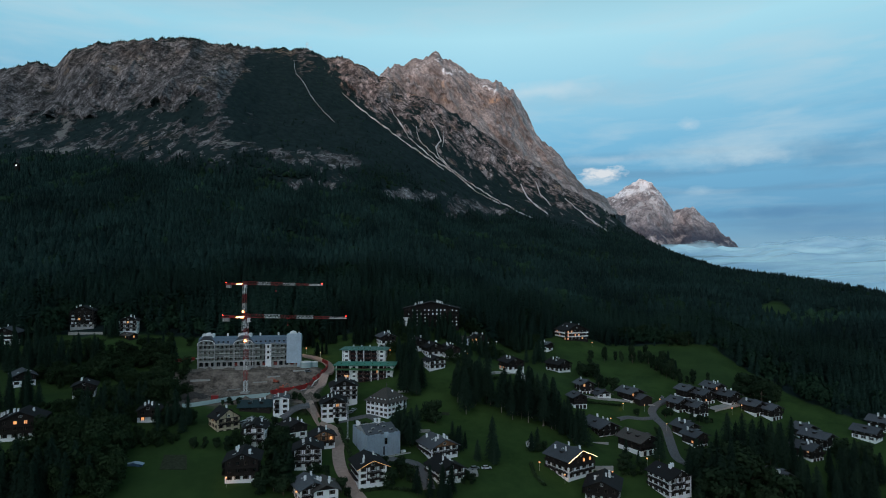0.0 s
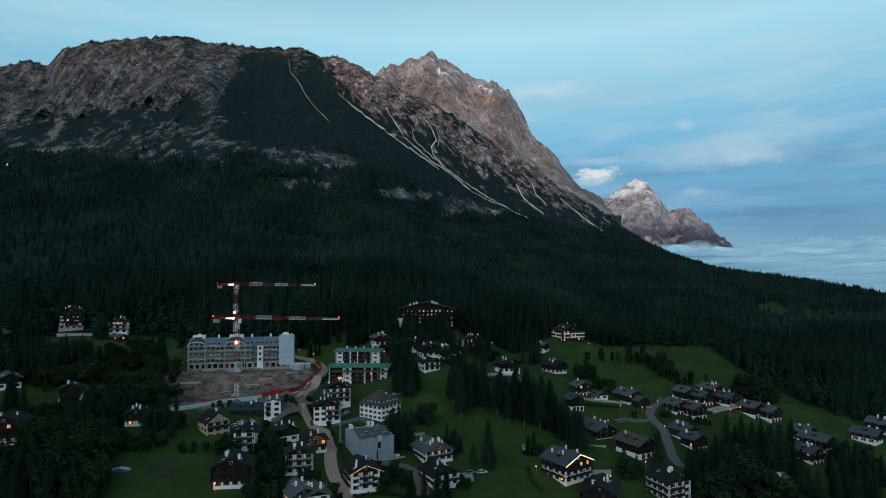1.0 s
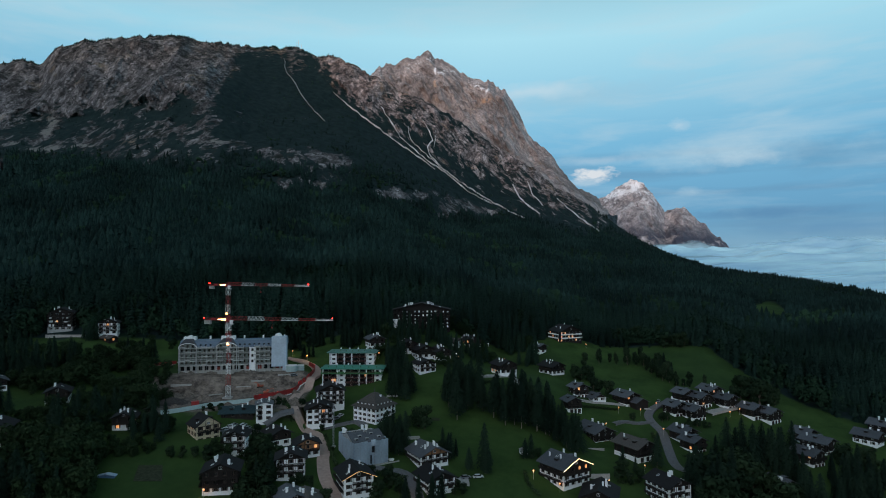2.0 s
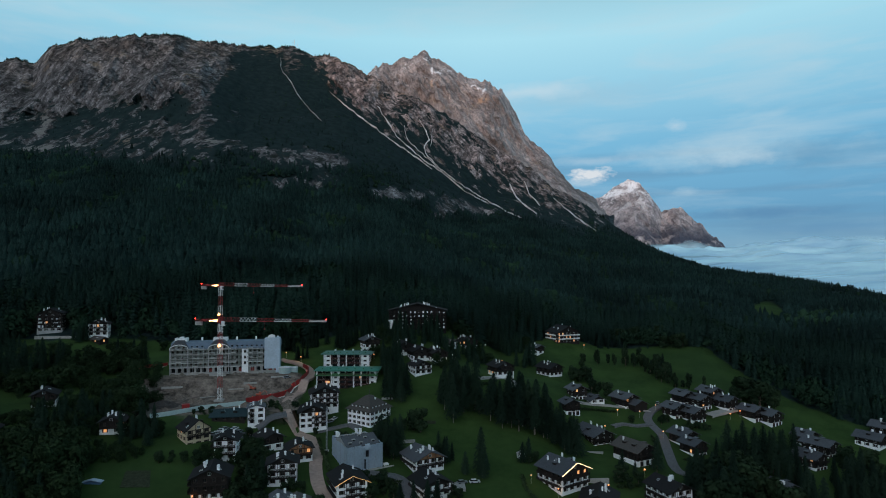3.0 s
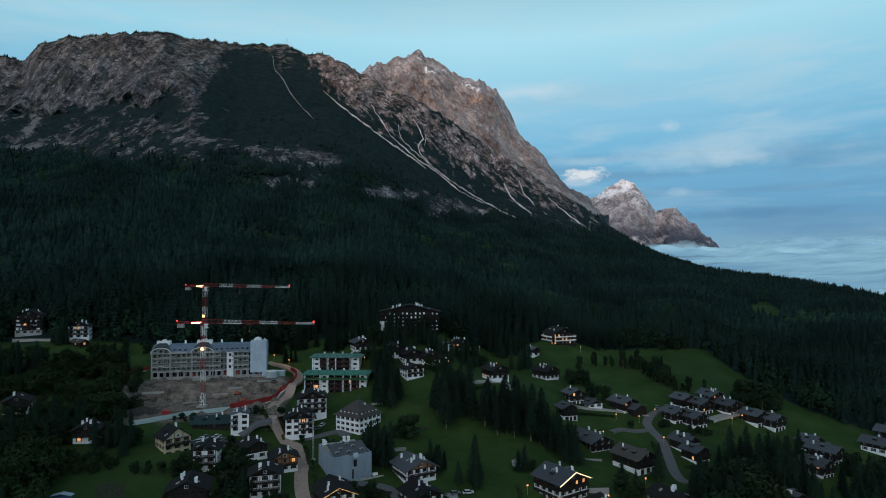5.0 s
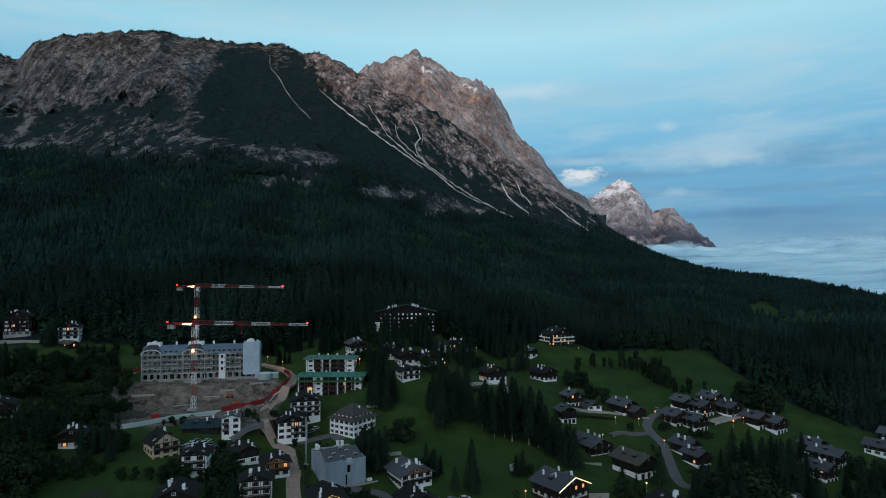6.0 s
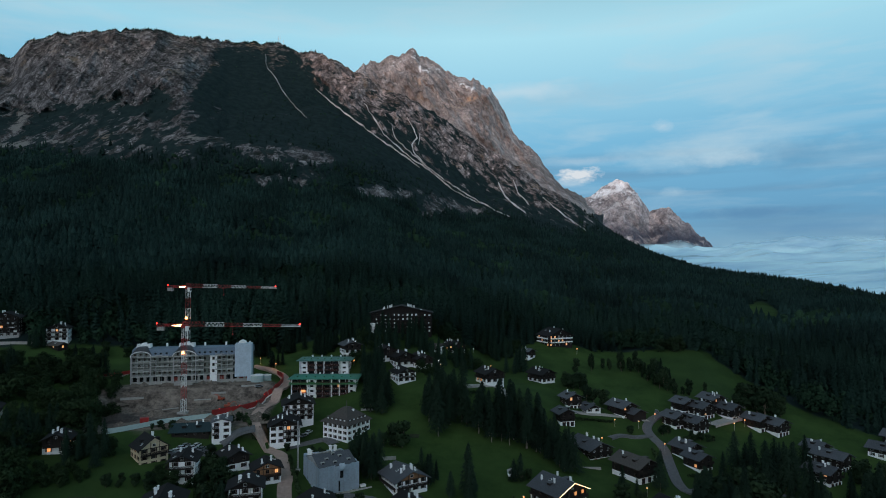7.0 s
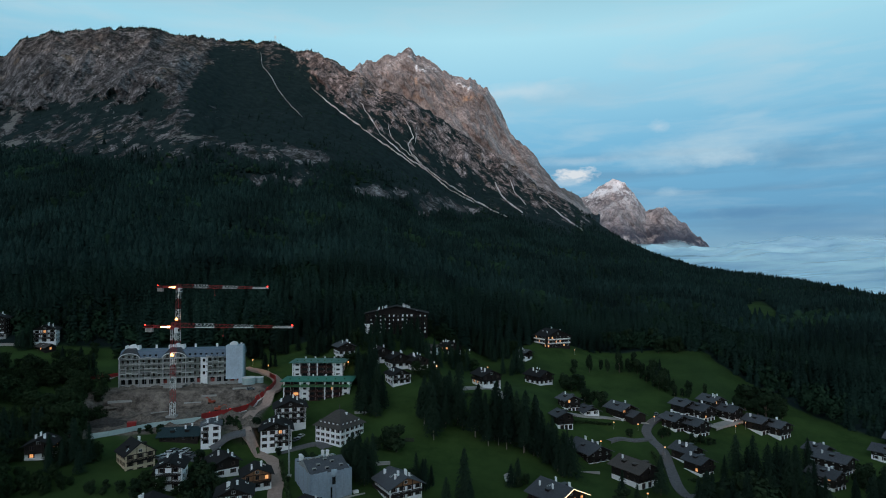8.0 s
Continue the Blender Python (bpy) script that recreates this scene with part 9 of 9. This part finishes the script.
clump(LEAFY, 85.3, 272.4, 7, 5, 4, 5, 8, 10, 81)
clump(LEAFY, -150.8, 238.2, 14, 13, 18, 12, 18, 10, 82, joined="leafy")
clump(LEAFY, -149.6, 248.9, 16, 10, 14, 12, 18, 10, 84, joined="leafy")
clump(SPRUCES, -232.4, 342.4, 22, 10, 16, 14, 20, 20, 85, joined="spruce")
clump(SPRUCES, -224.1, 365.3, 20, 9, 14, 13, 19, 20, 86, joined="spruce")
clump(LEAFY, -187.8, 361.5, 20, 9, 16, 9, 14, 10, 87, joined="leafy")
clump(LEAFY, -173.8, 304.9, 18, 9, 14, 7, 10, 10, 88, joined="leafy")
clump(SPRUCES, -156.1, 296.8, 12, 7, 8, 10, 14, 20, 89, joined="spruce")
clump(SPRUCES, -251.7, 351.3, 14, 9, 10, 14, 20, 20, 90, joined="spruce")
clump(SPRUCES, -146.6, 217.5, 20, 8, 12, 16, 21, 20, 91, joined="spruce")
clump(LEAFY, -140.0, 226.4, 18, 12, 14, 12, 18, 10, 92, joined="leafy")
clump(SPRUCES, -205.4, 287.4, 16, 12, 12, 16, 22, 20, 93, joined="spruce")
clump(LEAFY, -205.5, 325.5, 16, 10, 12, 10, 14, 10, 94, joined="leafy")
clump(LEAFY, -187.7, 337.2, 18, 10, 14, 10, 15, 10, 95, joined="leafy")
clump(LEAFY, -160.1, 323.3, 14, 10, 12, 10, 14, 10, 96, joined="leafy")
clump(LEAFY, -134.2, 290.5, 9, 7, 8, 6, 9, 10, 97, joined="leafy")
clump(LEAFY, -156.0, 269.6, 14, 8, 12, 6, 9, 10, 98, joined="leafy")
clump(LEAFY, -131.5, 258.8, 10, 6, 10, 5, 8, 10, 99, joined="leafy")
clump(LEAFY, -152.2, 281.1, 14, 7, 14, 5, 8, 10, 100, joined="leafy")
clump(LEAFY, -152.2, 257.0, 14, 7, 14, 6, 9, 10, 101, joined="leafy")
clump(LEAFY, -177.5, 281.6, 12, 7, 12, 6, 9, 10, 102, joined="leafy")
clump(LEAFY, -125.4, 261.3, 12, 5, 10, 5, 7, 10, 103, joined="leafy")
clump(LEAFY, -123.2, 282.9, 7, 7, 9, 5, 8, 10, 104, joined="leafy")
clump(LEAFY, -144.5, 329.1, 8, 6, 8, 6, 9, 10, 105, joined="leafy")
clump(LEAFY, -175.9, 260.1, 12, 7, 10, 6, 9, 10, 106, joined="leafy")
clump(SPRUCES, -124.1, 274.3, 9, 7, 6, 14, 18, 20, 107, joined="spruce")
clump(SPRUCES, -154.1, 272.1, 10, 8, 9, 16, 22, 20, 108, joined="spruce")
clump(SPRUCES, -152.0, 216.5, 16, 8, 8, 16, 21, 20, 109, joined="spruce")
clump(LEAFY, -126.3, 224.5, 9, 7, 6, 12, 18, 10, 110, joined="leafy")
clump(LEAFY, -137.0, 246.0, 6, 12, 9, 12, 18, 10, 166, joined="leafy")
clump(LEAFY, -147.5, 259.0, 8, 9, 10, 9, 14, 10, 173, joined="leafy")
clump(LEAFY, -152.0, 273.0, 8, 7, 9, 9, 14, 10, 174, joined="leafy")
clump(LEAFY, -182.1, 372.0, 13, 7, 10, 12, 16, 10, 171, joined="leafy")
clump(LEAFY, -140.5, 305.0, 6, 7, 8, 12, 17, 10, 172, joined="leafy")
clump(LEAFY, -131.0, 236.0, 5, 8, 7, 6, 10, 10, 167, joined="leafy")
clump(SPRUCES, -247.7, 364.7, 20, 12, 12, 15, 21, 20, 111, joined="spruce")
clump(LEAFY, -208.0, 379.5, 16, 9, 10, 9, 13, 10, 112, joined="leafy")
clump(SPRUCES, -179.8, 376.5, 12, 9, 7, 12, 17, 20, 113, joined="spruce")
clump(LEAFY, -158.2, 348.7, 10, 8, 8, 9, 13, 10, 114, joined="leafy")
clump(SPRUCES, -286.6, 427.2, 10, 8, 6, 14, 20, 20, 115, joined="spruce")
clump(SPRUCES, -232.4, 420.0, 6, 5, 4, 12, 16, 20, 116, joined="spruce")
clump(LEAFY, -199.0, 409.0, 9, 4, 5, 7, 10, 10, 117, joined="leafy")
clump(SPRUCES, -275.3, 404.9, 16, 8, 10, 14, 20, 20, 118, joined="spruce")
clump(LEAFY, -231.0, 388.0, 18, 6, 10, 7, 10, 10, 119, joined="leafy")
clump(LEAFY, -182.3, 418.5, 10, 6, 5, 7, 10, 10, 121, joined="leafy")
clump(SPRUCES, -90.8, 431.8, 14, 7, 8, 12, 18, 20, 122, joined="spruce")
clump(SPRUCES, -74.5, 431.2, 14, 7, 7, 13, 19, 20, 123, joined="spruce")
clump(SPRUCES, -53.3, 423.8, 12, 7, 7, 13, 19, 20, 124, joined="spruce")
clump(SPRUCES, -33.2, 416.8, 10, 4, 7, 12, 17, 20, 125, joined="spruce")
clump(SPRUCES, -23.0, 383.4, 7, 8, 5, 15, 21, 20, 126, joined="spruce")
clump(SPRUCES, 43.1, 478.4, 14, 9, 10, 14, 21, 20, 127, joined="spruce")
clump(SPRUCES, 59.3, 464.7, 11, 9, 9, 15, 22, 20, 128, joined="spruce")
clump(SPRUCES, 65.5, 433.8, 8, 8, 6, 14, 20, 20, 129, joined="spruce")
clump(SPRUCES, 29.7, 416.4, 9, 8, 6, 12, 18, 20, 130, joined="spruce")
clump(SPRUCES, 6.4, 425.2, 10, 6, 5, 12, 17, 20, 131, joined="spruce")
clump(SPRUCES, 75.0, 512.0, 12, 8, 8, 16, 22, 20, 132, joined="spruce")
clump(SPRUCES, 88.9, 508.7, 10, 6, 5, 16, 21, 20, 133, joined="spruce")
clump(SPRUCES, -85.5, 407.0, 7, 5, 4, 8, 12, 20, 134, joined="spruce")
clump(LEAFY, -69.9, 321.6, 4, 3, 3, 4, 7, 10, 135)
clump(LEAFY, -78.5, 317.5, 4, 2, 4, 4, 6, 10, 136)
clump(LEAFY, -105.0, 308.4, 9, 2, 5, 2.5, 4, 10, 137)
clump(LEAFY, -70.8, 264.4, 6, 5, 5, 6, 9, 10, 138)
clump(LEAFY, -66.7, 252.0, 6, 5, 6, 7, 10, 10, 139)
clump(LEAFY, -65.3, 234.4, 8, 6, 7, 7, 11, 10, 140)
clump(LEAFY, -70.8, 241.9, 5, 3, 4, 5, 8, 10, 141)
clump(SPRUCES, -63.9, 245.8, 5, 5, 3, 11, 15, 20, 142)
clump(LEAFY, -51.2, 245.5, 6, 3, 4, 4, 6, 10, 143)
clump(LEAFY, -19.4, 247.9, 8, 6, 6, 4, 7, 10, 144)
clump(LEAFY, -22.5, 256.2, 7, 5, 4, 4, 7, 10, 145)
clump(SPRUCES, -5.3, 237.4, 5, 4, 3, 13, 17, 20, 146)
clump(SPRUCES, 1.3, 238.4, 5, 4, 3, 10, 14, 20, 147)
clump(LEAFY, 8.4, 251.4, 5, 4, 3, 4, 6, 10, 148)
clump(LEAFY, -42.2, 275.8, 3, 4, 2, 3, 5, 10, 149)
clump(LEAFY, -66.7, 265.6, 4, 3, 4, 3, 5, 10, 150)
clump(LEAFY, -64.5, 283.1, 3, 3, 3, 3, 5, 10, 151)
clump(LEAFY, -78.8, 277.4, 4, 3, 4, 3, 5, 10, 152)
clump(LEAFY, -90.0, 261.2, 5, 4, 5, 4, 6, 10, 153)
clump(LEAFY, -40.2, 298.8, 4, 3, 4, 3, 5, 10, 154)
clump(LEAFY, -28.8, 249.0, 4, 3, 4, 3, 5, 10, 155)
clump(LEAFY, -102.3, 261.6, 6, 5, 6, 4, 7, 10, 156)
clump(LEAFY, -76.2, 287.2, 5, 3, 3, 5, 8, 10, 157)
clump(LEAFY, -37.8, 233.3, 4, 3, 3, 4, 7, 10, 158)
clump(LEAFY, 143.5, 336.6, 7, 3, 5, 4, 6, 10, 159)
clump(LEAFY, 108.5, 340.3, 2, 2, 2, 6, 8, 10, 160)
clump(LEAFY, 121.8, 353.7, 2, 2, 1, 5, 7, 10, 161)
clump(LEAFY, 126.4, 341.3, 3, 3, 2, 6, 9, 10, 162)
clump(LEAFY, 46.6, 283.8, 3, 3, 2, 4, 6, 10, 163)


def crown_arrays(tree, unit):
    me = [c for c in tree.children if c.name.startswith("crown")][0].data
    me.calc_loop_triangles()
    v = np.array([tuple(q.co) for q in me.vertices]) / unit
    return v, np.array([tuple(q.vertices) for q in me.loop_triangles])[::2 if unit < 20 else 1]


GROVE_SPRUCE = foliage("grove_needles", (0.0076, 0.0175, 0.0118), (0.0175, 0.0360, 0.0220))
GROVE_LEAF = foliage("grove_leaves", (0.0112, 0.0220, 0.0100), (0.024, 0.042, 0.0170))
scatter("spruce_grove", [crown_arrays(q, 20) for q in SPRUCES], np.array(GROVE["spruce"][0]), np.array(GROVE["spruce"][1]), GROVE_SPRUCE, "dark spruce grove round the scattered houses")
scatter("broadleaf_grove", [crown_arrays(q, 10) for q in LEAFY], np.array(GROVE["leafy"][0]), np.array(GROVE["leafy"][1]), GROVE_LEAF, "dense broad-leaved thicket round the scattered houses")
for spare in (*SPRUCES, *TALL, *LEAFY):
    for ob in (*spare.children_recursive, spare):
        bpy.data.objects.remove(ob)
